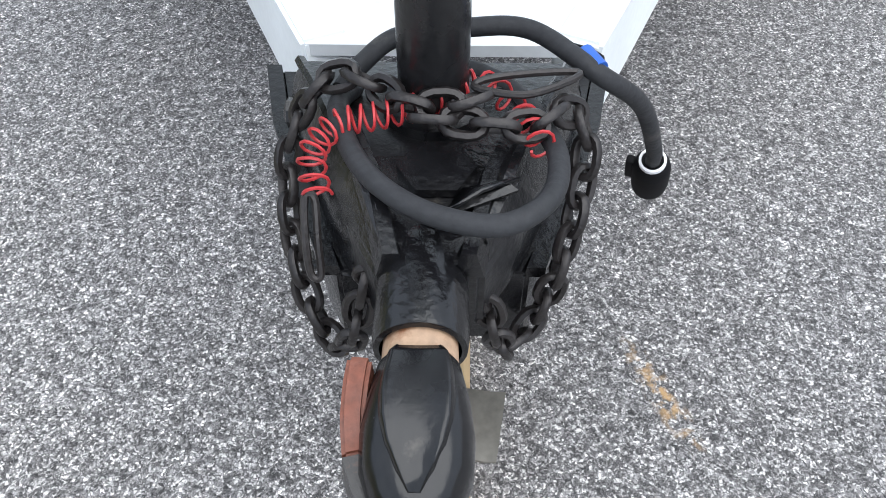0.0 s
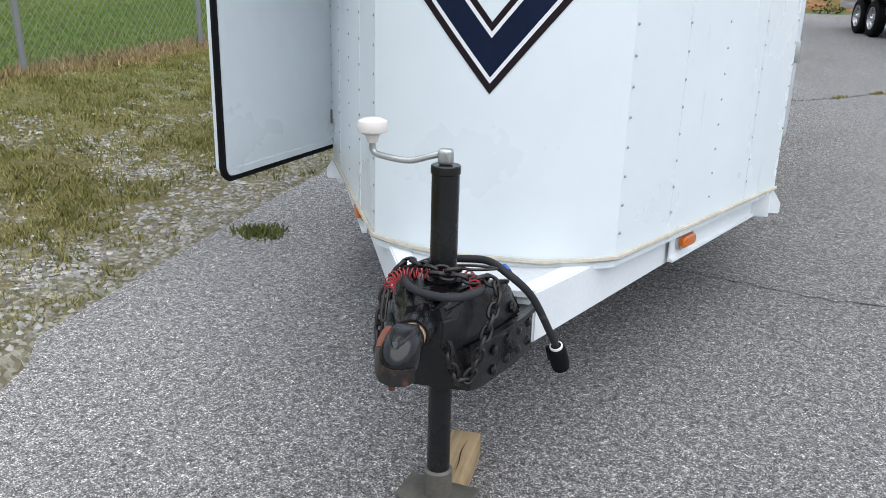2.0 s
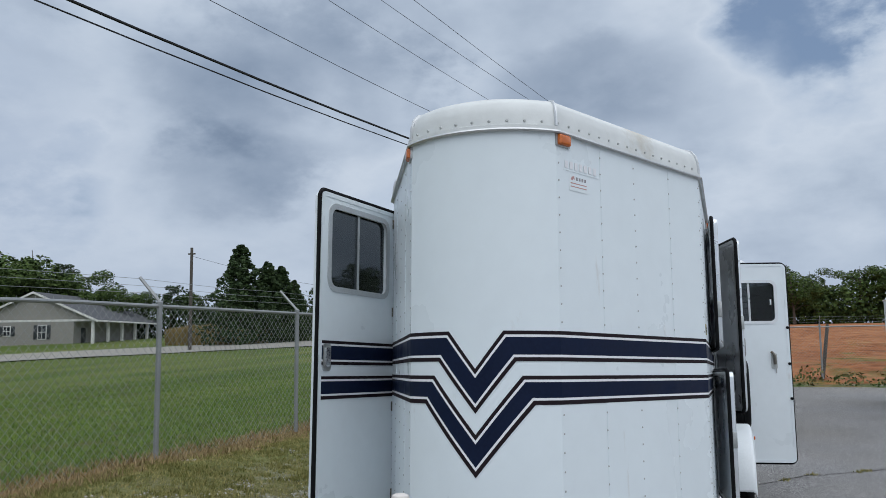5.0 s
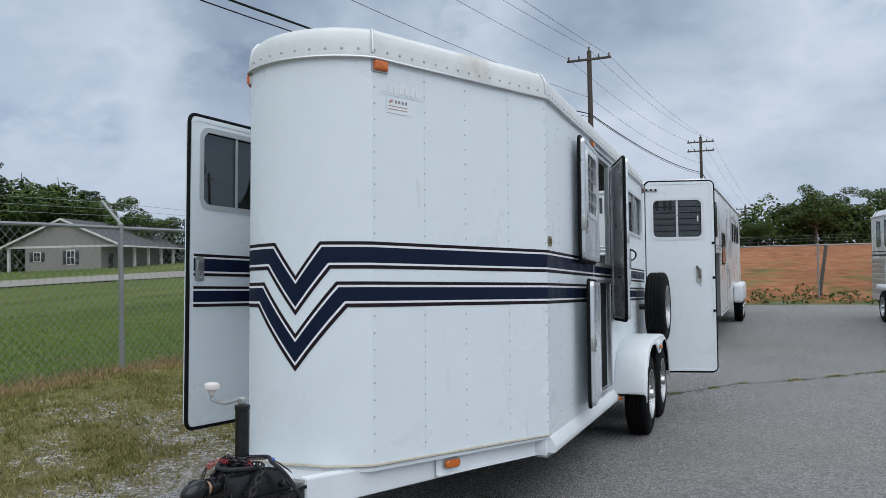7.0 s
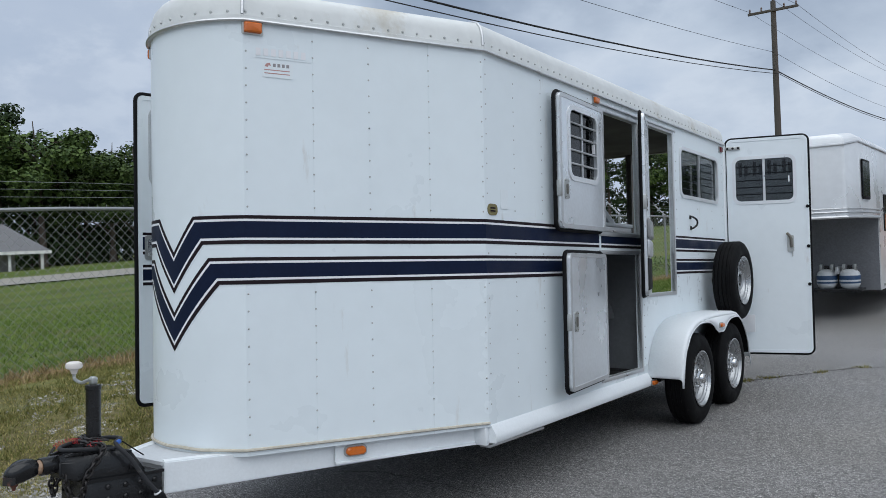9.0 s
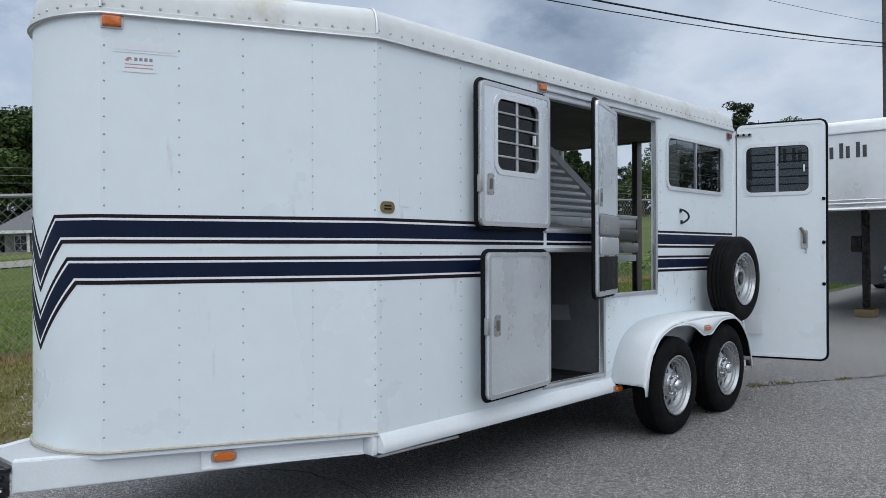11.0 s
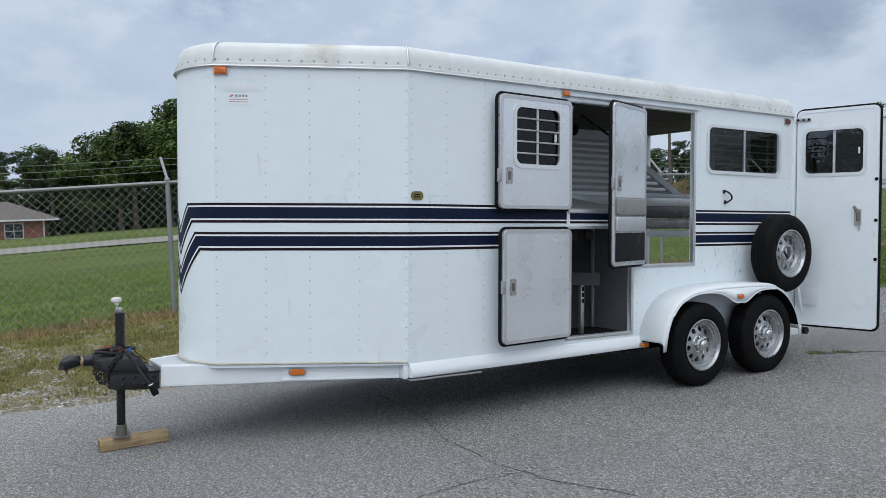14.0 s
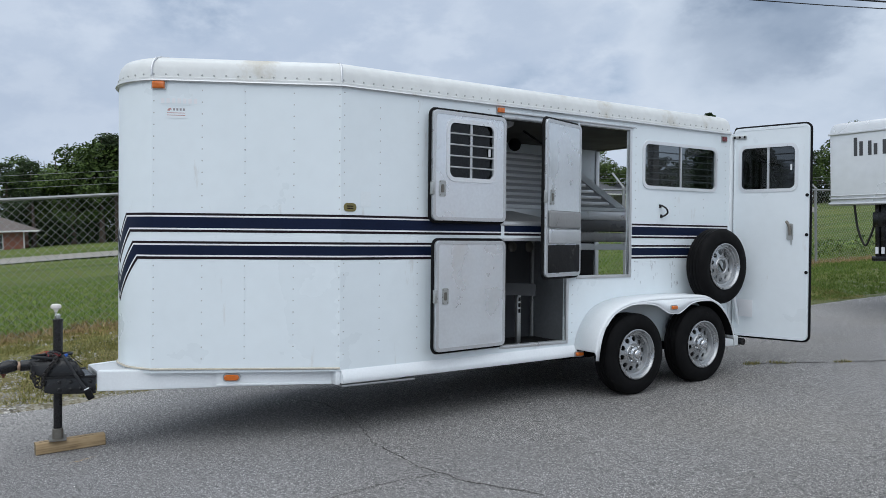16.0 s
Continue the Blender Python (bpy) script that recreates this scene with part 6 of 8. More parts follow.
part("knob", lathe(bmesh.new(), [(0.012, 1.012), (0.015, 1.022), (0.018, 1.030), (0.034, 1.037), (0.037, 1.049), (0.033, 1.061), (0.02, 1.067), (0.001, 1.068)], 24, Matrix.Translation((TC - 0.175, JU + 0.012, 0))), KNOB, jack, "ivory plastic crank knob")
part("inner_tube", lathe(bmesh.new(), [(0.0285, 0.135), (0.0285, 0.51), (0.001, 0.51)], 24, Matrix.Translation((TC, JU, 0))), BLACK, jack)
part("foot_sleeve", lathe(bmesh.new(), [(0.036, 0.133), (0.036, 0.205), (0.029, 0.21)], 24, Matrix.Translation((TC, JU, 0))), PLATE, jack, "grey steel foot sleeve")
bm = bmesh.new()
loft(bm, [[Vector((TC + x, JU + y, z)) for y, z in ((-0.056, 0.132 + dz), (-0.05, 0.136 + dz * 0.5), (0.05, 0.136 + dz * 0.5), (0.056, 0.132 + dz), (0.056, 0.1275 + dz), (-0.056, 0.1275 + dz))] for x, dz in ((-0.094, 0.009), (-0.078, 0.004), (0.0, 0.003), (0.078, 0.004), (0.094, 0.009))])
part("foot_plate", bm, PLATE, jack, "rectangular steel foot plate", matrix=Matrix.Translation((TC, JU, 0)) @ pose(0, 0, 0, 0, 0, -9) @ Matrix.Translation((-TC, -JU, 0)))

# the connector cable with its plug
cb = part("connector_cable", tubed(spline([(-0.10, -0.40, 0.715), (-0.083, -0.37, 0.722), (-0.05, -0.335, 0.728), (0.016, -0.33, 0.735), (0.074, -0.338, 0.738), (0.13, -0.395, 0.732), (0.185, -0.365, 0.672), (0.226, -0.312, 0.57), (0.243, -0.27, 0.511)], 10), 0.0092, 16), CABLE, trailer, "thick grey-black connector cable, looped round the jack")
part("loop", tubed(spline([(-0.09, -0.385, 0.706), (-0.099, -0.437, 0.722), (-0.073, -0.508, 0.722), (-0.025, -0.558, 0.725), (0.035, -0.577, 0.728), (0.075, -0.55, 0.728), (0.088, -0.499, 0.722), (0.08, -0.442, 0.71), (0.06, -0.38, 0.698), (0.02, -0.335, 0.69), (-0.03, -0.335, 0.69)], 10), 0.0092, 16), CABLE, cb)
PLUG = Vector((0.243, -0.27, 0.511))
pd = (Vector((0.26, -0.232, 0.425)) - PLUG).normalized()
pm = Matrix.Translation(PLUG) @ pd.to_track_quat("Z", "Y").to_matrix().to_4x4()
part("plug", lathe(bmesh.new(), [(0.014, 0.0), (0.021, 0.008), (0.0235, 0.02), (0.0235, 0.062), (0.022, 0.075), (0.017, 0.078), (0.015, 0.055)], 18, pm), GASKET, cb, "black round connector plug")
part("plug_ring", lathe(bmesh.new(), [(0.0135, -0.004), (0.0165, -0.003), (0.0165, 0.004), (0.0135, 0.005)], 18, pm, closed=True), PIN_WHITE, cb, "white ring at the plug")
part("plug_key", boxed((0.020, -0.006, 0.012), (0.032, 0.006, 0.06), 0.003, m=pm), GASKET, cb)
part("tape", tubed([(0.118, -0.372, 0.7365), (0.131, -0.393, 0.7325)], 0.0105, 12), BLUE, cb, "blue tape round the cable")
part("lead", tubed(spline([(0.10, -0.345, 0.730), (0.128, -0.335, 0.715), (0.148, -0.31, 0.69), (0.158, -0.28, 0.665)], 6), 0.0028, 6), GASKET, cb, "thin black wire beside the cable")


# red breakaway coil
def helix(path, r, turns):
    path = spline(path, 10)
    o = []
    n = turns * 12
    for k in range(n + 1):
        f = k / n * (len(path) - 1)
        i = min(int(f), len(path) - 2)
        p = path[i].lerp(path[i + 1], f - i)
        d = (path[i + 1] - path[i]).normalized()
        s = d.cross(Vector((0, 0, 1))).normalized()
        w = s.cross(d)
        a = 2 * math.pi * k / 12
        o.append(p + s * r * math.cos(a) + w * r * math.sin(a))
    return o


part("breakaway_coil", tubed(helix([(-0.106, -0.535, 0.715), (-0.113, -0.50, 0.728), (-0.097, -0.468, 0.732), (-0.068, -0.458, 0.732), (-0.034, -0.446, 0.732), (-0.004, -0.43, 0.732), (0.026, -0.41, 0.732), (0.058, -0.45, 0.732), (0.076, -0.49, 0.728)], 0.0115, 24), 0.0015, 5), RED, trailer, "red coiled breakaway lanyard")


# safety chains
def link_mesh(pitch=0.031, width=0.023, wire=0.0046):
    a, b = pitch / 2 + wire * 0.6, width / 2
    o = []
    for k in range(14):
        t = 2 * math.pi * k / 14
        o.append((math.copysign(abs(math.cos(t)) ** 0.8, math.cos(t)) * a, math.copysign(abs(math.sin(t)) ** 0.8, math.sin(t)) * b, 0))
    return mesh_of("chain_link", tubed(o, wire, 6, True), CHAIN, 60)


LINK = link_mesh()


def chain(path, label):
    path = spline(path, 12)
    dist = [0.0]
    for a, b in zip(path, path[1:]):
        dist.append(dist[-1] + (b - a).length)

    def at(s):
        for i in range(len(path) - 1):
            if dist[i + 1] >= s:
                return path[i].lerp(path[i + 1], (s - dist[i]) / max(dist[i + 1] - dist[i], 1e-6))
        return path[-1]

    p0 = path[0]
    hm = part("safety_chain", tubed([p0 + Vector((0.009 * math.cos(t), 0, 0.009 * math.sin(t))) for t in (2 * math.pi * k / 12 for k in range(12))], 0.004, 8, True), CHAIN, trailer, label)
    n = int(dist[-1] / 0.0265)
    for k in range(n):
        a, b = at(k * 0.0265), at(k * 0.0265 + 0.0265)
        d = (b - a).normalized()
        up = d.orthogonal() if abs(d.z) > 0.9 else Vector((0, 0, 1))
        y = up.cross(d).normalized()
        z = d.cross(y)
        m = Matrix((d, y, z)).transposed().to_4x4()
        part("chain_link", LINK, None, hm, matrix=Matrix.Translation((a + b) / 2) @ m @ pose(0, 0, 0, 45 + 90 * (k % 2) + random.uniform(-14, 14)))
    return hm


chain([(0.024, -0.560, 0.645), (0.036, -0.568, 0.60), (0.046, -0.562, 0.555), (0.060, -0.540, 0.515), (0.083, -0.520, 0.535), (0.100, -0.515, 0.60), (0.116, -0.475, 0.67), (0.118, -0.445, 0.71), (0.10, -0.44, 0.73), (0.070, -0.471, 0.735), (0.033, -0.475, 0.738), (-0.004, -0.468, 0.738), (-0.04, -0.463, 0.736)], "dark rusty safety chain draped round the jack")
chain([(-0.072, -0.55, 0.635), (-0.084, -0.562, 0.58), (-0.097, -0.552, 0.525), (-0.114, -0.535, 0.515), (-0.135, -0.515, 0.55), (-0.152, -0.465, 0.61), (-0.15, -0.42, 0.67), (-0.125, -0.415, 0.72), (-0.10, -0.41, 0.742), (-0.07, -0.425, 0.742), (-0.04, -0.452, 0.742), (0.0, -0.458, 0.745), (0.03, -0.445, 0.747)], "dark rusty safety chain draped round the jack")
for pts_, mt in ((((0.02, -0.443, 0.752), (0.06, -0.452, 0.752), (0.10, -0.43, 0.75), (0.108, -0.415, 0.748), (0.07, -0.422, 0.752), (0.03, -0.432, 0.753)), CHAIN), (((-0.117, -0.535, 0.712), (-0.117, -0.556, 0.685), (-0.114, -0.570, 0.660), (-0.106, -0.570, 0.658), (-0.107, -0.556, 0.684), (-0.109, -0.535, 0.712)), CHAIN)):
    part("snap_hook", tubed(spline(pts_, 5, True), 0.0034, 8, True), mt, trailer, "worn steel snap hook")

# ---- the timber block under the jack ----
bw = bmesh.new()
o = rounded(0.088, 0.080, 0.009, 3)
loft(bw, [[Vector((x, y, z + 0.040)) for x, z in o] for y in (-0.225, -0.2, -0.1, 0.0, 0.1, 0.2, 0.225)], cap=False)
for v in bw.verts:
    v.co += Vector((0.0015 * noise.noise(v.co * 30), 0, 0.0012 * noise.noise(v.co * 35 + Vector((4, 0, 0)))))
block = thing("timber_block", pose(-0.009, 0.582, 0.0, 0, 0, 0.3), "short weathered timber block under the jack foot", "timber")
part("timber", bw, WOOD, block)
for y in (-0.2255, 0.2255):
    part("end_grain", plated(rounded(0.087, 0.079, 0.009, 3, 0, 0.040), min(y, y * 0.985), max(y, y * 0.985)), WOOD_END, block, "darkened end grain")
for x0, y0, y1 in ((0.004, -0.22, -0.09), (0.012, 0.02, 0.2)):
    part("crack", tubed([(x0 + 0.003 * math.sin(k), y0 + (y1 - y0) * k / 8, 0.0795) for k in range(9)], [0.0005, 0.0012, 0.0018, 0.002, 0.002, 0.0018, 0.0014, 0.001, 0.0005], 5), GASKET, block)


# ---- fences ----
def chain_link_mesh(a, b, z0, z1, gap=0.11, r=0.0023):
    """Woven wire as two crossing sets of thin wires, between plan points a and b."""
    a, b = Vector((*a, 0)), Vector((*b, 0))
    d = b - a
    L, h = d.length, z1 - z0
    d.normalize()
    nrm = Vector((-d.y, d.x, 0))
    verts, faces = [], []

    def wire(p, q):
        t = (q - p).normalized()
        u = nrm
        w = t.cross(u)
        i = len(verts)
        for e in (p, q):
            for k in range(3):
                an = 2 * math.pi * k / 3
                verts.append(e + (u * math.cos(an) + w * math.sin(an)) * r)
        for k in range(3):
            j = (k + 1) % 3
            faces.append((i + k, i + j, i + 3 + j, i + 3 + k))

    n = int((L + h) / gap)
    for k in range(n):
        s = k * gap - h
        for sign in (1, -1):
            # a wire climbs one metre for each metre along
            s0, e0, s1, e1 = s, z0, s + h, z1
            if s0 < 0:
                e0, s0 = z0 - s0, 0.0
            if s1 > L:
                e1, s1 = z1 - (s1 - L), L
            if s1 - s0 < 0.02:
                continue
            off = nrm * 0.0015 * sign
            p, q = a + d * s0 + Vector((0, 0, e0)), a + d * s1 + Vector((0, 0, e1))
            if sign < 0:
                p.z, q.z = z0 + z1 - p.z, z0 + z1 - q.z
            wire(p + off, q + off)
    # twisted ends standing above the rail
    for k in range(int(L / gap)):
        p = a + d * (k * gap + gap / 2) + Vector((0, 0, z1))
        wire(p, p + Vector((0, 0, 0.055)))
    me = bpy.data.meshes.new("chain_link")
    me.from_pydata([tuple(v) for v in verts], [], faces)
    me.materials.append(WIRE)
    return me


def fall(y):
    """How far the fence line drops with the land towards the yard's front."""
    return -0.19 * (1 - smooth01((y + 1.5) / 5.5))


def fence(name, a, b, spacing, z0, z1, arm, label, first=0.0):
    f = thing(name, Matrix.Identity(4), label, "fence")
    A, B = Vector((*a, 0)), Vector((*b, 0))
    d = (B - A).normalized()
    L = (B - A).length
    n = int((L - first) / spacing) + 1
    base = rise(*a)
    post_me = mesh_of("post", lathe(bmesh.new(), [(0.031, -0.3), (0.031, z1 + 0.01), (0.037, z1 + 0.012), (0.037, z1 + 0.05), (0.02, z1 + 0.065), (0.001, z1 + 0.068)], 10), GALV, 40)
    arm_me = mesh_of("arm", tubed([(0, 0, z1 + 0.05), (arm[0], arm[1], z1 + 0.05 + arm[2])], 0.02, 6), GALV, 40)
    for k in range(n):
        p = A + d * (first + spacing * k + (0.26 if arm[0] and k > 10 else 0.0))
        m = pose(p.x, p.y, fall(p.y), random.uniform(-0.4, 0.4), random.uniform(-0.4, 0.4))
        post = part("post", post_me, None, f, matrix=m)
        part("barb_arm", arm_me, None, post)
    rail = [A + (B - A) * k / 60 for k in range(61)]
    part("top_rail", tubed([(p.x, p.y, z1 + fall(p.y)) for p in rail], 0.0215, 8), GALV, f, "galvanised top rail")
    me = chain_link_mesh((A.x, A.y), (B.x, B.y), z0, z1 - 0.01)
    for v in me.vertices:
        v.co.z += fall(v.co.y)
    tagged(part("chain_link", me, None, f, "woven diamond wire"), kind="stuff")
    for q in (0.35, 0.65, 0.95):
        o = Vector((arm[0], arm[1], arm[2])) * q
        pts, barbs = [], bmesh.new()
        for k in range(n):
            p = A + d * (first + spacing * k)
            pts.append((p.x + o.x, p.y + o.y, z1 + 0.05 + o.z + fall(p.y)))
            if k < n - 1:
                mid = p + d * spacing / 2
                pts.append((mid.x + o.x, mid.y + o.y, z1 + 0.05 + o.z - 0.02 + fall(mid.y)))
        part("barbed_wire", tube(barbs, pts, 0.003, 4), WIRE, f)
    return f


FX = -5.29
fence("field_fence", (FX, -18.05), (FX, 27.6), 3.1, 0.30, 2.07, (-0.30, 0.0, 0.30), "galvanised chain-link fence with barbed wire arms along the verge", 1.58)
fence("bank_fence", (FX, 27.6), (46.0, 27.6), 3.1, 0.05, 1.93, (0.0, -0.22, 0.30), "galvanised chain-link fence below the clay bank", 2.6)
lean = thing("leaning_post", pose(3.55, 28.2, rise(3.55, 28.2) - 0.1, 0, 8, 0), "dark leaning timber post at the foot of the bank", "post")
part("timber", lathe(bmesh.new(), [(0.065, 0.0), (0.06, 1.0), (0.055, 1.9), (0.045, 1.95), (0.001, 1.96)], 10), POLE, lean)


# ---- utility poles and lines ----
def utility_pole(x, y, top, arms, label):
    z0 = rise(x, y)
    p = thing("utility_pole", pose(x, y, z0), label, "utility pole", "poles along the lane")
    part("pole", lathe(bmesh.new(), [(0.17, -0.3), (0.15, (top - z0) * 0.5), (0.12, top - z0), (0.001, top - z0 + 0.01)], 14), POLE, p)
    for k, (dz, half) in enumerate(arms):
        arm = part("cross_arm", boxed((-half, -0.16, top - z0 - dz - 0.06), (half, -0.07, top - z0 - dz + 0.06), 0.01), POLE, p)
        for s in (-0.92, -0.45, 0.45, 0.92):
            part("insulator", lathe(bmesh.new(), [(0.02, 0.0), (0.05, 0.03), (0.03, 0.08), (0.05, 0.12), (0.03, 0.18), (0.001, 0.2)], 10, Matrix.Translation((s * half, -0.115, top - z0 - dz + 0.06))), CERAMIC, arm)
    part("insulator", lathe(bmesh.new(), [(0.03, 0.0), (0.06, 0.05), (0.03, 0.12), (0.05, 0.2), (0.001, 0.26)], 10, Matrix.Translation((0, 0, top - z0))), CERAMIC, p)
    return p


POLES = [(-12.7, -42.0, 12.6), (-6.55, 39.3, 12.55), (-4.0, 76.1, 12.95), (-1.4, 112.7, 8.6)]
utility_pole(*POLES[1], ((0.46, 1.15),), "weathered utility pole with one cross arm")
utility_pole(*POLES[2], ((0.48, 1.2), (1.32, 1.2)), "weathered utility pole with two cross arms")
utility_pole(*POLES[3], ((0.45, 1.2),), "weathered utility pole with one cross arm")


def line(name, a, b, sag, r, label):
    a, b = Vector(a), Vector(b)
    pts = []
    for k in range(25):
        t = k / 24
        p = a.lerp(b, t)
        p.z -= sag * 4 * t * (1 - t)
        pts.append(p)
    ob = part(name, tubed(pts, r, 5), LINE)
    tagged(ob, label, "cable", "overhead lines")


def far_pole(x, y, top):
    p = thing("utility_pole", pose(x, y, rise(x, y)), "thin grey utility pole in the field", "utility pole")
    part("pole", lathe(bmesh.new(), [(0.13, -0.2), (0.10, top), (0.001, top + 0.01)], 12), POLE, p)
    part("bracket", boxed((-0.3, -0.05, top - 0.5), (0.3, 0.05, top - 0.4)), POLE, p)


# ---- trees ----
def leaf_cloud(bm_v, bm_f, centre, radii, count, size, rnd):
    """Small tilted leaf clumps through a lumpy ellipsoid, thicker outside."""
    for _ in range(count):
        while True:
            p = Vector((rnd.uniform(-1, 1), rnd.uniform(-1, 1), rnd.uniform(-1, 1)))
            if 0.15 < p.length < 1:
                break
        p = p.normalized() * (p.length ** 0.45)
        c = centre + Vector((p.x * radii[0], p.y * radii[1], p.z * radii[2]))
        n = (p + Vector((rnd.uniform(-0.8, 0.8), rnd.uniform(-0.8, 0.8), rnd.uniform(-0.4, 1.0)))).normalized()
        u = n.orthogonal().normalized()
        w = n.cross(u)
        a = rnd.uniform(0, 6.28)
        u, w = u * math.cos(a) + w * math.sin(a), w * math.cos(a) - u * math.sin(a)
        s = size * rnd.uniform(0.6, 1.4)
        i = len(bm_v)
        bm_v += [c + u * s, c + w * s * 0.6 + n * s * 0.2, c - u * s, c - w * s * 0.6 - n * s * 0.1]
        bm_f.append((i, i + 1, i + 2, i + 3))


def tree_meshes(kind, seed, height):
    """Trunk with limbs, and a crown of leaf clumps; about height metres tall."""
    rnd = random.Random(seed)
    trunk = bmesh.new()
    vs, fs = [], []
    bend = Vector((rnd.uniform(-0.04, 0.04), rnd.uniform(-0.04, 0.04), 0))
    H = height
    axis = [Vector((bend.x * H * t * t, bend.y * H * t * t, H * t)) for t in (-0.02, 0.1, 0.25, 0.45, 0.65, 0.85, 0.96)]
    tube(trunk, axis, [H * f for f in (0.026, 0.02, 0.016, 0.012, 0.008, 0.004, 0.002)], 8)
    if kind == "broad":
        for k in range(15):
            t = rnd.uniform(0.28, 0.9)
            a = rnd.uniform(0, 6.28)
            reach = H * rnd.uniform(0.16, 0.34) * (1.15 - 0.75 * abs(t - 0.5))
            p = Vector((bend.x * H * t * t, bend.y * H * t * t, H * t * 0.9))
            q = p + Vector((math.cos(a) * reach, math.sin(a) * reach, H * rnd.uniform(0.02, 0.13)))
            tube(trunk, [p - Vector((0, 0, H * 0.05)), p.lerp(q, 0.5) + Vector((0, 0, 0.2)), q], [H * 0.008, H * 0.005, H * 0.002], 5)
            for _ in range(3):
                c = q + Vector((rnd.uniform(-1, 1), rnd.uniform(-1, 1), rnd.uniform(-0.7, 0.7))) * H * 0.07
                r = H * rnd.uniform(0.05, 0.105)
                leaf_cloud(vs, fs, c, (r, r, r * 0.8), 125, H * 0.0122, rnd)
        leaf_cloud(vs, fs, Vector((0, 0, H * 0.62)), (H * 0.2, H * 0.2, H * 0.29), 1300, H * 0.018, rnd)
    elif kind == "pine":
        for k in range(26):
            t = 0.34 + 0.62 * (k / 25) ** 0.9
            a = rnd.uniform(0, 6.28)
            reach = H * (0.20 * (1.06 - t) + 0.045) * rnd.uniform(0.7, 1.3)
            p = Vector((bend.x * H * t * t, bend.y * H * t * t, H * t))
            q = p + Vector((math.cos(a) * reach, math.sin(a) * reach, H * rnd.uniform(-0.01, 0.05)))
            tube(trunk, [p, q], [H * 0.005, H * 0.0015], 4)
            for f in (0.55, 1.0):
                r = H * rnd.uniform(0.028, 0.055)
                leaf_cloud(vs, fs, p.lerp(q, f), (r * 1.4, r * 1.4, r * 0.8), 100, H * 0.0102, rnd)
    else:
        # cedar: dense cone to the ground, ragged
        for k in range(120):
            t = 0.04 + 0.94 * (k / 119)
            a = k * 2.4 + rnd.uniform(-0.4, 0.4)
            reach = H * 0.25 * (1 - t) ** 0.75 * rnd.uniform(0.65, 1.2)
            c = Vector((math.cos(a) * reach, math.sin(a) * reach, H * t))
            r = H * (0.013 + 0.052 * (1 - t)) * rnd.uniform(0.7, 1.3)
            leaf_cloud(vs, fs, c, (r, r, r * 1.3), 76, H * 0.0115, rnd)
        for k in range(12):
            t = 0.08 + 0.07 * k
            r = H * (0.015 + 0.15 * (1 - t))
            leaf_cloud(vs, fs, Vector((0, 0, H * t)), (r, r, H * 0.06), int(60 + 420 * (1 - t)), H * 0.014, rnd)
    crown = bpy.data.meshes.new("crown")
    crown.from_pydata([tuple(v) for v in vs], [], fs)
    crown.materials.append(LEAF if kind == "broad" else PINE)
    return mesh_of("trunk", trunk, BARK, 60), crown


TREES = {k: [tree_meshes(k, 11 * i + j, 12.0) for j in range(n)] for i, (k, n) in enumerate((("broad", 4), ("pine", 3), ("cedar", 2)))}
WORDS = {"broad": ("leafy broad-crowned green tree", "tree"), "pine": ("tall dark green pine", "tree"), "cedar": ("dense dark green cedar", "tree")}
trnd = random.Random(21)


def tree(kind, x, y, height, which=None, z=None, wide=1.0):
    trunk, crown = TREES[kind][trnd.randrange(len(TREES[kind])) if which is None else which]
    s = height / 12.0
    t = thing(kind + "_tree", Matrix.Translation((x, y, rise(x, y) - 0.1 if z is None else z)) @ pose(0, 0, 0, 0, 0, trnd.uniform(0, 360)) @ Matrix.Diagonal((s * wide, s * wide, s, 1)), *WORDS[kind], "trees round the field")
    part("trunk", trunk, None, t)
    part("crown", crown, None, t)


def belt(points, gap, mix, depth=5.0, wide=1.15):
    """Trees along a line of (x, y, height of the tops over the sea of land)."""
    for a, b in zip(points, points[1:]):
        n = max(1, int(math.hypot(b[0] - a[0], b[1] - a[1]) / gap))
        for k in range(n):
            f = (k + trnd.uniform(0.0, 0.9)) / n
            x, y, top = (p + (q - p) * f for p, q in zip(a, b))
            d = trnd.uniform(-depth, depth)
            r = math.hypot(x, y)
            x, y = x * (1 + d / r), y * (1 + d / r)
            tree(mix[trnd.randrange(len(mix))], x, y, max(3.0, (top - rise(x, y)) * trnd.uniform(0.9, 1.07)), wide=wide)
far_pole(-36.1, 45.5, 7.4)

# spans of cable: (height at the pole ahead, sag of the long span overhead, thickness, offset)
for zb, sag, r, off in ((9.25, 2.1, 0.028, 0.0), (9.05, 2.21, 0.015, 0.15), (10.1, 1.68, 0.008, 0.0), (12.2, 1.31, 0.008, -1.05), (12.75, 1.63, 0.008, -0.1), (12.2, 1.28, 0.008, 1.05)):
    for k, extra in ((0, sag), (1, 0.5), (2, 0.5)):
        (x0, y0, t0), (x1, y1, t1) = POLES[k], POLES[k + 1]
        za, ze = (zb + (t - POLES[1][2]) for t in (t0, t1))
        line("overhead_cable", (x0 + off, y0, za), (x1 + off, y1, ze), extra, r, "black overhead cable between poles")
line("overhead_cable", (-36.1, 45.5, 8.0), (-47.5, 110, 9.5), 1.0, 0.012, "thin dark cable from the pole")

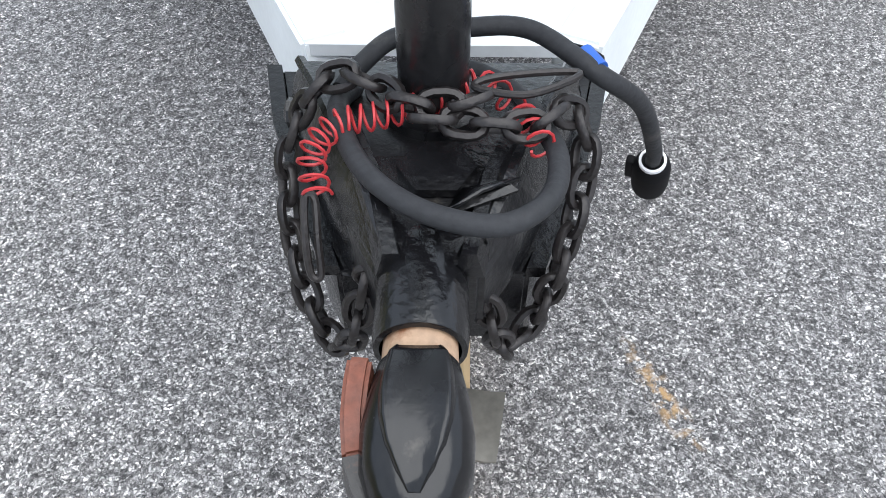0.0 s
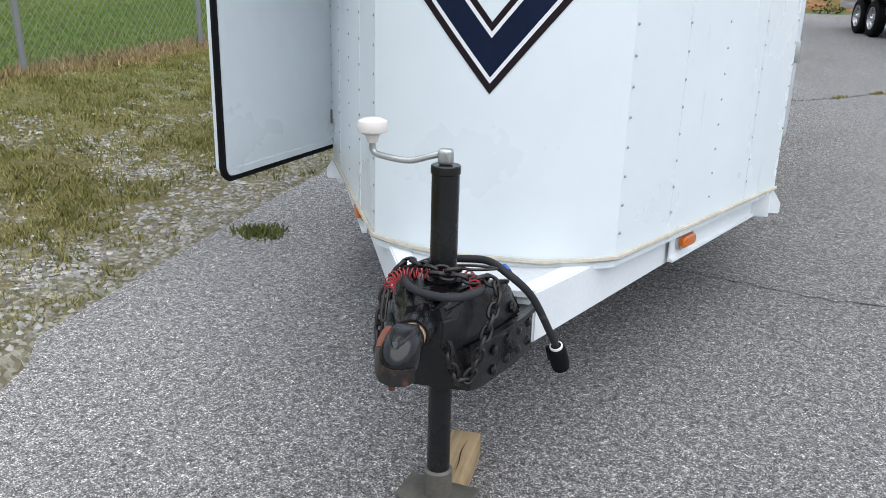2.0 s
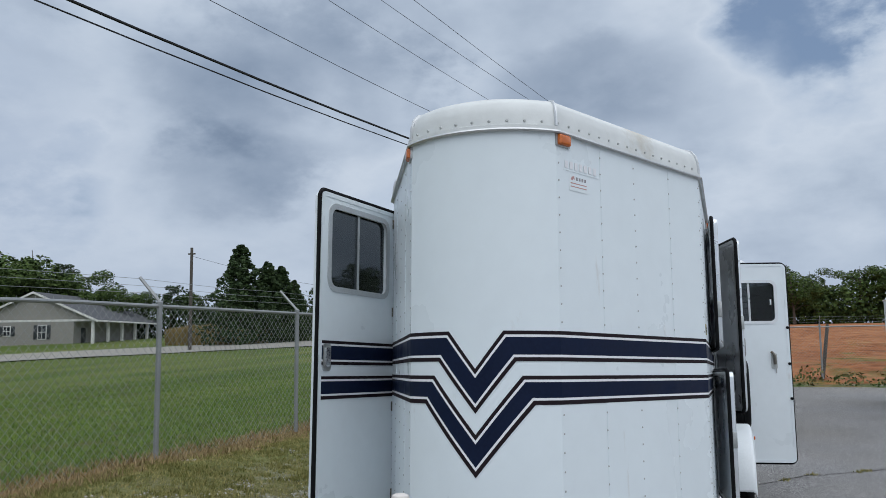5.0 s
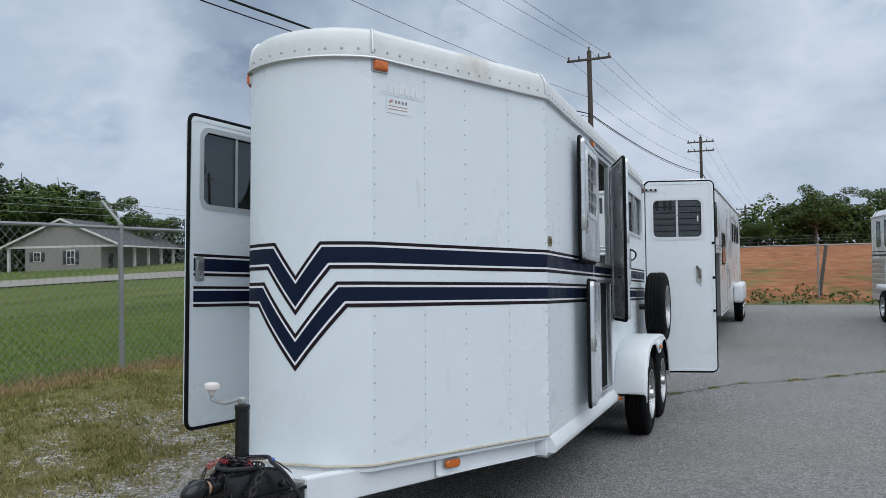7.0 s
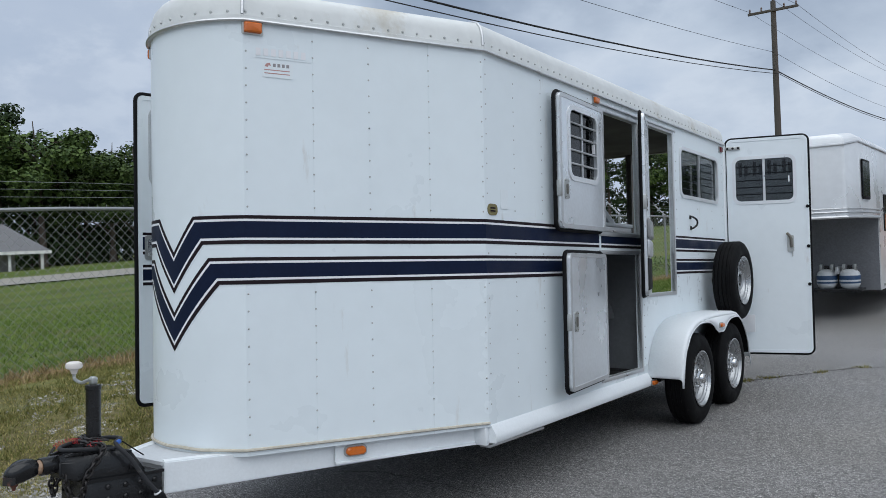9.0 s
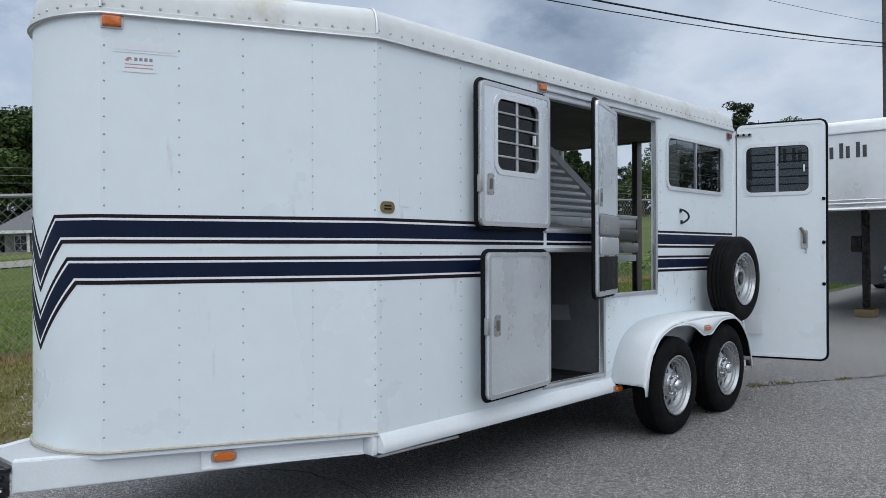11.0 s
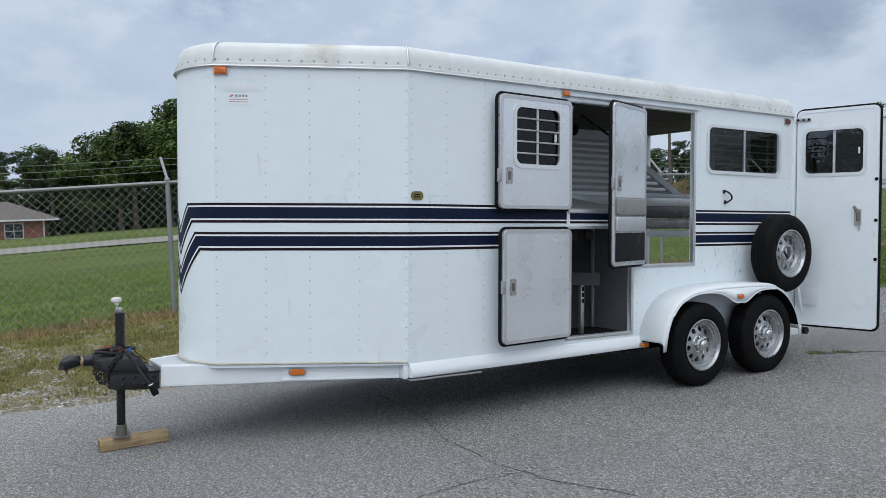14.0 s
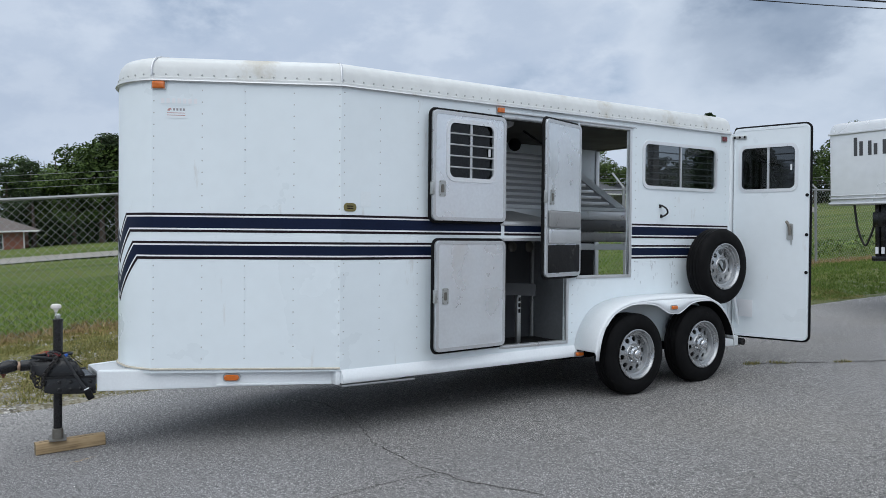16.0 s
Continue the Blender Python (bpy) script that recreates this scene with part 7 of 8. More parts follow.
# the belt of trees behind the houses, from the brick house round to the lane
belt([(-104, -30, 8.5), (-98, -8, 8.0), (-93.6, 4, 8.0), (-92, 9, 9.0), (-91, 15, 10.8), (-90, 20, 13.4), (-89, 28, 16.5), (-88, 34, 17.8), (-86, 39, 18.4), (-84, 43, 17.6), (-82, 47, 16.2), (-79, 52, 15.4), (-77, 55, 15.2), (-75, 58.5, 13.2), (-73, 62, 12.8), (-71.5, 66, 11.8), (-69, 69.5, 10.6)], 1.9, ("broad", "broad", "pine"), 2.5, 1.25)
belt([(-106, -10, 8.0), (-102, 20, 12), (-98, 42, 16), (-88, 60, 11.5), (-78, 74, 9)], 3.4, ("broad", "pine"), 5.0, 1.3)
belt([(-69, 70, 10.2), (-64.5, 74, 8.8), (-61, 77, 8.4), (-58, 84, 8.0), (-52, 84, 8.2), (-46, 84, 9.2), (-40, 86, 11.6), (-36, 87, 14.2), (-30, 90, 14.0), (-25, 93, 11.6), (-20, 95, 9.6), (-14, 100, 7.8)], 3.0, ("broad", "broad", "pine"), 4.0, 1.2)
belt([(-100, 10, 4.5), (-93, 40, 6.5), (-76, 66, 6.0)], 2.6, ("broad",), 3.0, 2.0)
tree("cedar", -39.6, 56.7, 8.8, 0, wide=1.5)
tree("cedar", -38.6, 59.4, 7.4, 1, wide=1.5)
tree("cedar", -37.9, 60.5, 7.0, 0, wide=1.5)
tree("cedar", -36.9, 61.0, 5.7, 1, wide=1.5)
# beyond the bank
belt([(-14, 100, 7.2), (-2, 98, 6.0), (1, 97.5, 6.2), (3.2, 97.4, 7.4), (5.8, 97.4, 9.4), (11, 97, 9.8), (15, 97, 9.3), (24, 98, 8.6), (40, 100, 9.2), (60, 100, 9.0)], 2.4, ("broad",), 3.0, 1.25)
belt([(-10, 106, 6.0), (60, 108, 6.4)], 4.0, ("broad",), 3.0, 1.8)


def hedge(name, a, b, h, w, material, label, n=900):
    rnd = random.Random(int(abs(a[0] * 7 + b[1])))
    vs, fs = [], []
    A, B = Vector((*a, 0)), Vector((*b, 0))
    for k in range(int((B - A).length / 1.2) + 1):
        p = A.lerp(B, k * 1.2 / max((B - A).length, 1))
        hh = h * rnd.uniform(0.6, 1.25)
        leaf_cloud(vs, fs, Vector((p.x, p.y, rise(p.x, p.y) + hh * 0.45)), (w, w, hh * 0.55), 60 if h < 2.5 else int(62 * h), min(h * 0.13, 0.23), rnd)
    me = bpy.data.meshes.new(name)
    me.from_pydata([tuple(v) for v in vs], [], fs)
    me.materials.append(material)
    tagged(part(name, me, None), label, "shrubs", kind="stuff")



def tall_grass(a, b, depth, h0, h1, count):
    """Standing dry grass in a strip from a to b, many thin leaning stems."""
    rnd = random.Random(77)
    vs, fs = [], []
    A, B = Vector(a), Vector(b)
    side = Vector(((B - A).y, -(B - A).x)).normalized()
    for _ in range(count):
        p = A.lerp(B, rnd.random()) + side * rnd.uniform(0, depth)
        h, t = rnd.uniform(h0, h1) * (0.9 + 0.2 * noise.noise((p.x * 0.4, p.y * 0.4, 3))), rnd.uniform(0, 6.28)
        u = Vector((math.cos(t), math.sin(t))) * 0.05
        lean = Vector((rnd.gauss(0, 0.12), rnd.gauss(0, 0.12)))
        z = rise(p.x, p.y) - 0.05
        i = len(vs)
        vs += [(p.x - u.x, p.y - u.y, z), (p.x + u.x, p.y + u.y, z), (p.x + u.x * 0.7 + lean.x, p.y + u.y * 0.7 + lean.y, z + h * 0.85), (p.x + lean.x * 1.3, p.y + lean.y * 1.3, z + h)]
        fs.append((i, i + 1, i + 2, i + 3))
    me = bpy.data.meshes.new("tall_grass")
    me.from_pydata(vs, [], fs)
    me.materials.append(STRAW)
    tagged(part("tall_grass", me, None), "tall dry tan grass beside the far house", "grass", kind="stuff")


STRAW = foliage("dry_straw", (0.17, 0.13, 0.05), (0.30, 0.22, 0.09))
tall_grass((-39.6, 55.6), (-51.5, 61.5), 5.0, 1.6, 2.1, 15000)
hedge("undergrowth", (-100, 12), (-93, 26), 2.5, 2.0, LEAF, "green undergrowth below the trees")
hedge("undergrowth", (-96, 26), (-100, 60), 3.0, 2.5, PINE, "dark undergrowth below the trees")
for a_, b_ in (((-95, 4), (-91, 22)), ((-91, 22), (-83, 46)), ((-83, 46), (-75, 60)), ((-75, 60), (-68, 71)), ((-68, 71), (-56, 84)), ((-56, 84), (-24, 96))):
    hedge("undergrowth", a_, b_, 5.0, 2.2, PINE, "dark undergrowth below the trees")
for x_, y0_, y1_ in ((-6.3, 15, 27), (-7.6, 20, 44)):
    hedge("weeds", (x_, y0_), (x_ - 1.2, y1_), 0.5, 0.45, FIELD_BLADE, "green weeds along the wire")
hedge("weeds", (-0.5, 26.6), (6, 26.9), 0.55, 0.5, BRUSH, "dry weeds along the foot of the bank")
hedge("weeds", (0.4, 26.2), (16, 26.5), 0.4, 0.5, LEAF, "green weeds along the foot of the bank")
hedge("undergrowth", (-5, 103), (60, 106), 3.0, 2.5, PINE, "dark undergrowth below the trees")
for a_, b_, h_ in (((-1, 99.5), (5, 99.5), 5.0), ((5, 99.2), (60, 101.5), 5.6)):
    hedge("undergrowth", a_, b_, h_, 1.8, LEAF, "dark undergrowth below the trees")


# ---- houses ----
def sash(parent, m, w, h, shutters=True):
    f = part("window", boxed((-w / 2 - 0.08, -0.06, -h / 2 - 0.08), (w / 2 + 0.08, 0.02, h / 2 + 0.08), 0.01), TRIM, parent, matrix=m)
    for sx in (-1, 1):
        for sz in (-1, 1):
            part("pane", boxed((min(sx * 0.03, sx * w / 2), -0.075, min(sz * 0.03, sz * h / 2)), (max(sx * 0.03, sx * w / 2), -0.055, max(sz * 0.03, sz * h / 2))), DARK, f)
        if shutters:
            part("shutter", boxed((min(sx * (w / 2 + 0.1), sx * (w / 2 + 0.48)), -0.05, -h / 2 - 0.05), (max(sx * (w / 2 + 0.1), sx * (w / 2 + 0.48)), 0.0, h / 2 + 0.05), 0.01), SHUTTER, f)


def porch_posts(h, x, ys, e):
    for y in ys:
        part("porch_post", boxed((x - 0.13, y - 0.13, 0), (x + 0.13, y + 0.13, e), 0.01), TRIM, h)


def grey_house():
    """Gable end towards the yard with a porch bay at both corners, ridge running back, posts along its side."""
    W, D, E, P = 12.2, 16.9, 2.80, 5.50
    a = radians(18)
    h = thing("house", pose(-58.6 - W * math.cos(a), 59.9 - W * math.sin(a), rise(-63, 56) - 0.35, 0, 0, 18), "single-storey taupe house with grey roof and white porch posts", "house")
    bm = bmesh.new()
    plate(bm, [(2.1, 0), (W - 2.1, 0), (W - 2.1, E), (2.1, E)], 0.0, D)
    part("wall", bm, SIDING, h, smooth=10)
    part("gable", plated([(0.0, E), (W, E), (W / 2, P)], 0.0, D - 6.0), SIDING, h, smooth=10)
    part("beam", boxed((-0.02, -0.03, E - 0.16), (W + 0.02, -0.005, E + 0.05)), TRIM, h)
    for k in range(9):
        part("siding_line", boxed((2.1, -0.012, 0.3 + 0.26 * k), (W - 2.1, -0.002, 0.31 + 0.26 * k)), SIDING, h)
    for s in (-1, 1):
        p, q = (W / 2, P + 0.12), (W / 2 + s * (W / 2 + 0.45), E - 0.06)
        bm = bmesh.new()
        loft(bm, [[Vector((p[0], -0.4, p[1] - d)), Vector((q[0], -0.4, q[1] - d)), Vector((q[0], D + 0.4, q[1] - d)), Vector((p[0], D - 5.6, p[1] - d))] for d in (0.14, 0.0)])
        part("roof", bm, SHINGLE, h, smooth=10)
        bm = bmesh.new()
        plate(bm, [(p[0], p[1] + 0.02), (q[0], q[1] + 0.02), (q[0], q[1] - 0.2), (p[0], p[1] - 0.2)], -0.45, -0.40)
        part("fascia", bm, TRIM, h, smooth=10)
        part("gutter", boxed((q[0] - 0.05, -0.4, q[1] - 0.16), (q[0] + 0.06, D + 0.4, q[1]), 0.01), TRIM, h)
    bm = bmesh.new()
    loft(bm, [[Vector((-0.45, D + 0.4, E - 0.06 - d)), Vector((W / 2, D - 5.6, P + 0.12 - d)), Vector((W + 0.45, D + 0.4, E - 0.06 - d))] for d in (0.14, 0.0)])
    part("roof_hip", bm, SHINGLE, h, smooth=10)
    sash(h, pose(3.4, 0, 1.75), 0.62, 0.85)
    sash(h, pose(6.95, 0, 1.62), 0.75, 1.3)
    porch_posts(h, 0.25, (0.2, 4.0), E)
    porch_posts(h, W - 0.25, (0.2, 3.45, 6.7, 9.95, 13.2, 16.45), E)
    part("porch_door", boxed((W - 2.1, 1.5, 0), (W - 2.04, 2.4, 2.05), 0.01), SHUTTER, h)


def brick_house():
    h = thing("house", pose(-81.7, 7.9, -0.68, 0, 0, 82), "red brick ranch house with brown hipped roof", "house")
    W, D, E = 15.0, 9.0, 2.2
    part("wall", boxed((-W, 0, 0), (0, D, E)), BRICK, h)
    bm = bmesh.new()
    o = 0.8
    lo = [(-W - o, -o), (1.35, -o), (1.35, D + o), (-W - o, D + o)]
    vb = [bm.verts.new((x, y, E - 0.05)) for x, y in lo]
    vt = [bm.verts.new((x, y, E + 0.08)) for x, y in lo]
    r0, r1 = bm.verts.new((-W + 3.6, D / 2, E + 1.95)), bm.verts.new((-3.4, D / 2, E + 1.95))
    for i in range(4):
        bm.faces.new((vb[i], vb[(i + 1) % 4], vt[(i + 1) % 4], vt[i]))
    bm.faces.new(vb[::-1])
    bm.faces.new((vt[0], vt[1], r1, r0))
    bm.faces.new((vt[1], vt[2], r1))
    bm.faces.new((vt[2], vt[3], r0, r1))
    bm.faces.new((vt[3], vt[0], r0))
    part("roof", bm, SHINGLE_B, h, smooth=10)
    part("fascia", boxed((-W - o, -o - 0.04, E - 0.06), (1.39, -o, E + 0.10)), TRIM, h)
    for x in (-2.6, -6.4, -10.2):
        sash(h, pose(x, 0, 1.2), 1.5, 1.35, False)
    part("corner_trim", boxed((-0.06, -0.05, 0), (0.06, -0.005, E)), TRIM, h)
    part("door", boxed((-4.9, -0.06, 0), (-4.0, 0.0, 2.05), 0.01), TRIM, h)


def porch_house():
    """Long low house: hipped grey roof carried over a deep porch on white posts."""
    h = thing("house", pose(-67.6, 34.9, 0.05, 0, 0, 67), "long low grey house with hipped roof and white porch posts", "house")
    W, D, E, o = 12.8, 10.0, 2.42, 0.5
    part("wall", boxed((-W + 0.3, 2.6, 0), (-2.2, D, E)), SIDING, h)
    bm = bmesh.new()
    lo = [(-W - o, -o), (o, -o), (o, D + o), (-W - o, D + o)]
    vb = [bm.verts.new((x, y, E - 0.02)) for x, y in lo]
    vt = [bm.verts.new((x, y, E + 0.12)) for x, y in lo]
    r0, r1 = bm.verts.new((-W + 3.4, D / 2, E + 2.75)), bm.verts.new((-3.0, D / 2, E + 2.75))
    for i in range(4):
        bm.faces.new((vb[i], vb[(i + 1) % 4], vt[(i + 1) % 4], vt[i]))
    bm.faces.new(vb[::-1])
    for q in ((vt[0], vt[1], r1, r0), (vt[1], vt[2], r1), (vt[2], vt[3], r0, r1), (vt[3], vt[0], r0)):
        bm.faces.new(q)
    part("roof", bm, SHINGLE_G, h, "grey shingle roof", smooth=10)
    part("fascia", boxed((-W - o, -o - 0.05, E - 0.14), (o + 0.05, -o, E + 0.13)), TRIM, h)
    for k in range(6):
        part("porch_post", boxed((-0.32 - 2.55 * k, -0.1, 0), (-0.08 - 2.55 * k, 0.12, E), 0.01), TRIM, h)
    part("door", boxed((-9.6, 2.5, 0), (-8.7, 2.6, 2.1), 0.01), BRICK, h, "dull red door")
    for x in (-4.2, -6.9, -11.2):
        sash(h, pose(x, 2.6, 1.4), 0.9, 1.3, False)
    part("slab", boxed((-W, -0.2, 0.0), (0.2, 2.6, 0.62)), CONCRETE, h)


grey_house()
porch_house()
brick_house()


# ---- the gooseneck trailer behind ----
# grey wall, its colour taken darker for the shade below the nose
BULKHEAD = surface("shaded_grey_metal", (0.16, 0.165, 0.18), 0.6, spread=0.25, coarse=3, fine=40)


def gooseneck(m, name, label, letters=True):
    """x across (0 in the middle), y back from the nose, z up from the ground."""
    t = thing(name, m, label, "trailer")
    HWG, Z0, Z1, GZ, NL, L = 1.18, 0.46, 2.90, 1.66, 2.05, 11.0

    def section(y, hw, z0, z1):
        r = 0.13
        o = [(-hw, z0), (hw, z0)]
        for k in range(5):
            a = math.pi / 2 * k / 4
            o.append((hw - r + r * math.cos(a), z1 - r + r * math.sin(a)))
        for k in range(5):
            a = math.pi / 2 + math.pi / 2 * k / 4
            o.append((-hw + r + r * math.cos(a), z1 - r + r * math.sin(a)))
        return [Vector((x, y, z)) for x, z in o]

    bm = bmesh.new()
    loft(bm, [section(y, hw, GZ, z1) for y, hw, z1 in ((0.0, 1.0, Z1 - 0.08), (0.03, 1.05, Z1 - 0.03), (0.35, 1.165, Z1), (NL, HWG, Z1))])
    part("nose", bm, ALU_BODY, t, "silver-white gooseneck nose", smooth=35)
    bm = bmesh.new()
    loft(bm, [section(y, HWG, Z0, Z1) for y in (NL, L)])
    part("body", bm, ALU_BODY, t, smooth=35)
    for z, h_ in ((GZ - 0.005, 0.05), (GZ + 0.07, 0.03), (GZ + 0.12, 0.02)):
        bm = bmesh.new()
        pl = [(-HWG - 0.012, NL), (-1.177, 0.35), (-1.06, 0.02), (-1.0, -0.02), (1.0, -0.02), (1.06, 0.02), (1.177, 0.35), (HWG + 0.012, NL)]
        tube(bm, [(x, y, z) for x, y in pl], h_ / 2, 6)
        part("band", bm, ALU, t, "bright aluminium band")
    part("roof_rail", tubed([(-HWG - 0.01, L, Z1 - 0.13), (-HWG - 0.01, NL, Z1 - 0.13), (-1.17, 0.35, Z1 - 0.13), (-1.05, -0.01, Z1 - 0.19), (1.05, -0.01, Z1 - 0.19), (1.17, 0.35, Z1 - 0.13), (HWG + 0.01, NL, Z1 - 0.13), (HWG + 0.01, L, Z1 - 0.13)], 0.018, 6), ALU, t)
    part("bulkhead", boxed((-HWG + 0.02, NL - 0.012, Z0), (HWG - 0.02, NL - 0.002, GZ)), BULKHEAD, t, "grey front wall, darkened for shade under the nose")
    # windows and doors of the near side
    def pane(y0, y1, z0, z1, r=0.05):
        f = part("window", plated(rounded(y1 - y0, z1 - z0, r, 4, (y0 + y1) / 2, (z0 + z1) / 2), -HWG - 0.012, -HWG + 0.004, m=pose(0, 0, 0, 0, 0, 90)), GASKET, t)
        part("pane", plated(rounded(y1 - y0 - 0.06, z1 - z0 - 0.06, r * 0.8, 4, (y0 + y1) / 2, (z0 + z1) / 2), -HWG - 0.016, -HWG - 0.011, m=pose(0, 0, 0, 0, 0, 90)), DARK, f)
    pane(0.55, 1.2, 1.92, 2.52)
    pane(2.5, 3.45, 1.42, 2.04)
    for k in range(4):
        pane(6.5 + 0.95 * k, 6.98 + 0.95 * k, 1.93, 2.40, 0.12)
        part("vent", plated(rounded(0.5, 0.09, 0.03, 3, 6.74 + 0.95 * k, 2.52), -HWG - 0.01, -HWG + 0.004, m=pose(0, 0, 0, 0, 0, 90)), ALU, t)
    part("door_seam", ring_plate(rounded(0.8, 2.0, 0.04, 3, 4.4, 1.6), rounded(0.76, 1.96, 0.03, 3, 4.4, 1.6), -HWG - 0.006, -HWG + 0.002), ALU, t, matrix=pose(0, 0, 0, 0, 0, 90))
    part("door_handle", boxed((HWG, 4.08, 1.2), (HWG + 0.03, 4.16, 1.45), 0.008), STEEL, t)
    part("grab_rail", tubed([(HWG + 0.01, 3.9, 0.9), (HWG + 0.06, 3.9, 0.95), (HWG + 0.06, 3.9, 1.3), (HWG + 0.01, 3.9, 1.35)], 0.012, 6), STEEL, t)
    # swept graphic on the side
    for dz, mt in ((0.0, LETTER), (-0.09, STEEL)):
        part("swoosh", tubed(spline([(HWG + 0.004, 2.2, 1.75 + dz), (HWG + 0.004, 2.8, 1.86 + dz), (HWG + 0.004, 3.6, 1.78 + dz), (HWG + 0.004, 4.0, 2.1 + dz), (HWG + 0.004, 4.3, 2.4 + dz)], 6), [0.006 + 0.012 * math.sin(math.pi * k / 24) for k in range(25)], 4), mt, t)
    for y in (2.3, 3.0, 3.7, 4.4, 5.1):
        part("slot", boxed((HWG, y, Z0 + 0.05), (HWG + 0.012, y + 0.09, Z0 + 0.09), 0.004), STEEL, t)
    # wheels and fenders
    for s in (1, -1):
        for y in (7.1, 8.05):
            wheel("wheel", t, Matrix.Translation((s * 1.27, y, R_WHEEL)) @ pose(0, 0, 0, 0, 0, -90 * s), "black trailer tyre on a silver rim")
        part("fender", boxed((min(s * 1.18, s * 1.40), 6.45, 0.48), (max(s * 1.18, s * 1.40), 8.7, 0.93), 0.07, 3), FRAME_WHITE, t)
    # letters of the maker's name as plain blocks
    if letters:
        for k in range(6):
            big = 0.27 if k == 0 else 0.21
            x = -0.66 + 0.215 * k
            lt = part("lettering", boxed((x, -0.006, 2.36), (x + 0.05, 0.02, 2.36 + big), 0.0), LETTER, t, "plain charcoal bars of lettering")
            part("stroke", boxed((x + 0.085, -0.006, 2.36), (x + 0.135, 0.02, 2.36 + big * 0.78), 0.0), LETTER, lt)
    # neck post, jack legs and gas bottles under the nose
    for x in (-0.475, -0.385):
        part("neck_post", boxed((x, 0.22, 0.86), (x + 0.07, 0.34, GZ), 0.012), BLACK, t)
        part("sticker", boxed((x + 0.008, 0.216, 0.90), (x + 0.055, 0.219, 1.00)), PIN_WHITE, t, "worn white sticker")
    part("neck_collar", boxed((-0.50, 0.20, 1.30), (-0.29, 0.36, 1.52), 0.012), BLACK, t)
    part("coupler_foot", boxed((-0.51, 0.18, 0.79), (-0.28, 0.38, 0.865), 0.02), BLACK, t)
    part("jack_leg", boxed((0.03, 1.46, 0.12), (0.13, 1.56, GZ), 0.01), BLACK, t)
    part("jack_foot", boxed((-0.02, 1.41, 0.12), (0.18, 1.61, 0.14), 0.004), BLACK, t)
    part("jack_pad", boxed((-0.06, 1.36, 0.0), (0.22, 1.64, 0.12), 0.01), WOOD_END, t)
    part("gear_box", boxed((-0.12, 1.44, 1.0), (0.03, 1.60, 1.25), 0.02), BLACK, t)
    for x in (0.40, 0.75):
        tk = part("gas_bottle", lathe(bmesh.new(), [(0.10, 0.0), (0.135, 0.025), (0.157, 0.08), (0.157, 0.22), (0.14, 0.275), (0.09, 0.31), (0.03, 0.32), (0.001, 0.32)], 20, Matrix.Translation((x, 1.82, 0.50))), TANK, t, "white gas bottle with a blue label")
        part("label", lathe(bmesh.new(), [(0.158, 0.085), (0.160, 0.09), (0.160, 0.21), (0.158, 0.215)], 20, Matrix.Translation((x, 1.82, 0.50)), closed=True), TANK_BLUE, tk)
        part("label_stripe", lathe(bmesh.new(), [(0.161, 0.115), (0.1625, 0.12), (0.1625, 0.14), (0.161, 0.145)], 20, Matrix.Translation((x, 1.82, 0.50)), closed=True), TANK, tk)
        part("valve", boxed((x - 0.035, 1.79, 0.81), (x + 0.035, 1.85, 0.88), 0.01), BLACK, tk)
        for s in (-1, 1):
            part("collar", boxed((x + s * 0.085 - 0.02, 1.77, 0.79), (x + s * 0.085 + 0.02, 1.87, 0.90), 0.008), STEEL, tk)
    part("hold_down", boxed((0.555, 1.66, 0.74), (0.605, 1.98, 0.86), 0.008), ALU, t, "metal hold-down bracket between the gas bottles")
    part("hold_down_rod", boxed((0.57, 1.80, 0.50), (0.59, 1.82, 0.74), 0.0), BLACK, t)
    part("bottle_rack", boxed((0.2, 1.64, 0.46), (0.95, 2.04, 0.50), 0.008), BLACK, t)
    part("safety_chain", tubed(spline([(-0.82, 0.28, GZ), (-0.77, 0.28, 1.28), (-0.66, 0.28, 1.02), (-0.57, 0.28, 1.17), (-0.49, 0.28, 1.40)], 5), 0.017, 6), CHAIN, t)
    return t


gooseneck(pose(0.06, 11.46, 0.0, 0, 0, 0.0), "gooseneck_trailer", "silver-white gooseneck horse trailer parked behind")


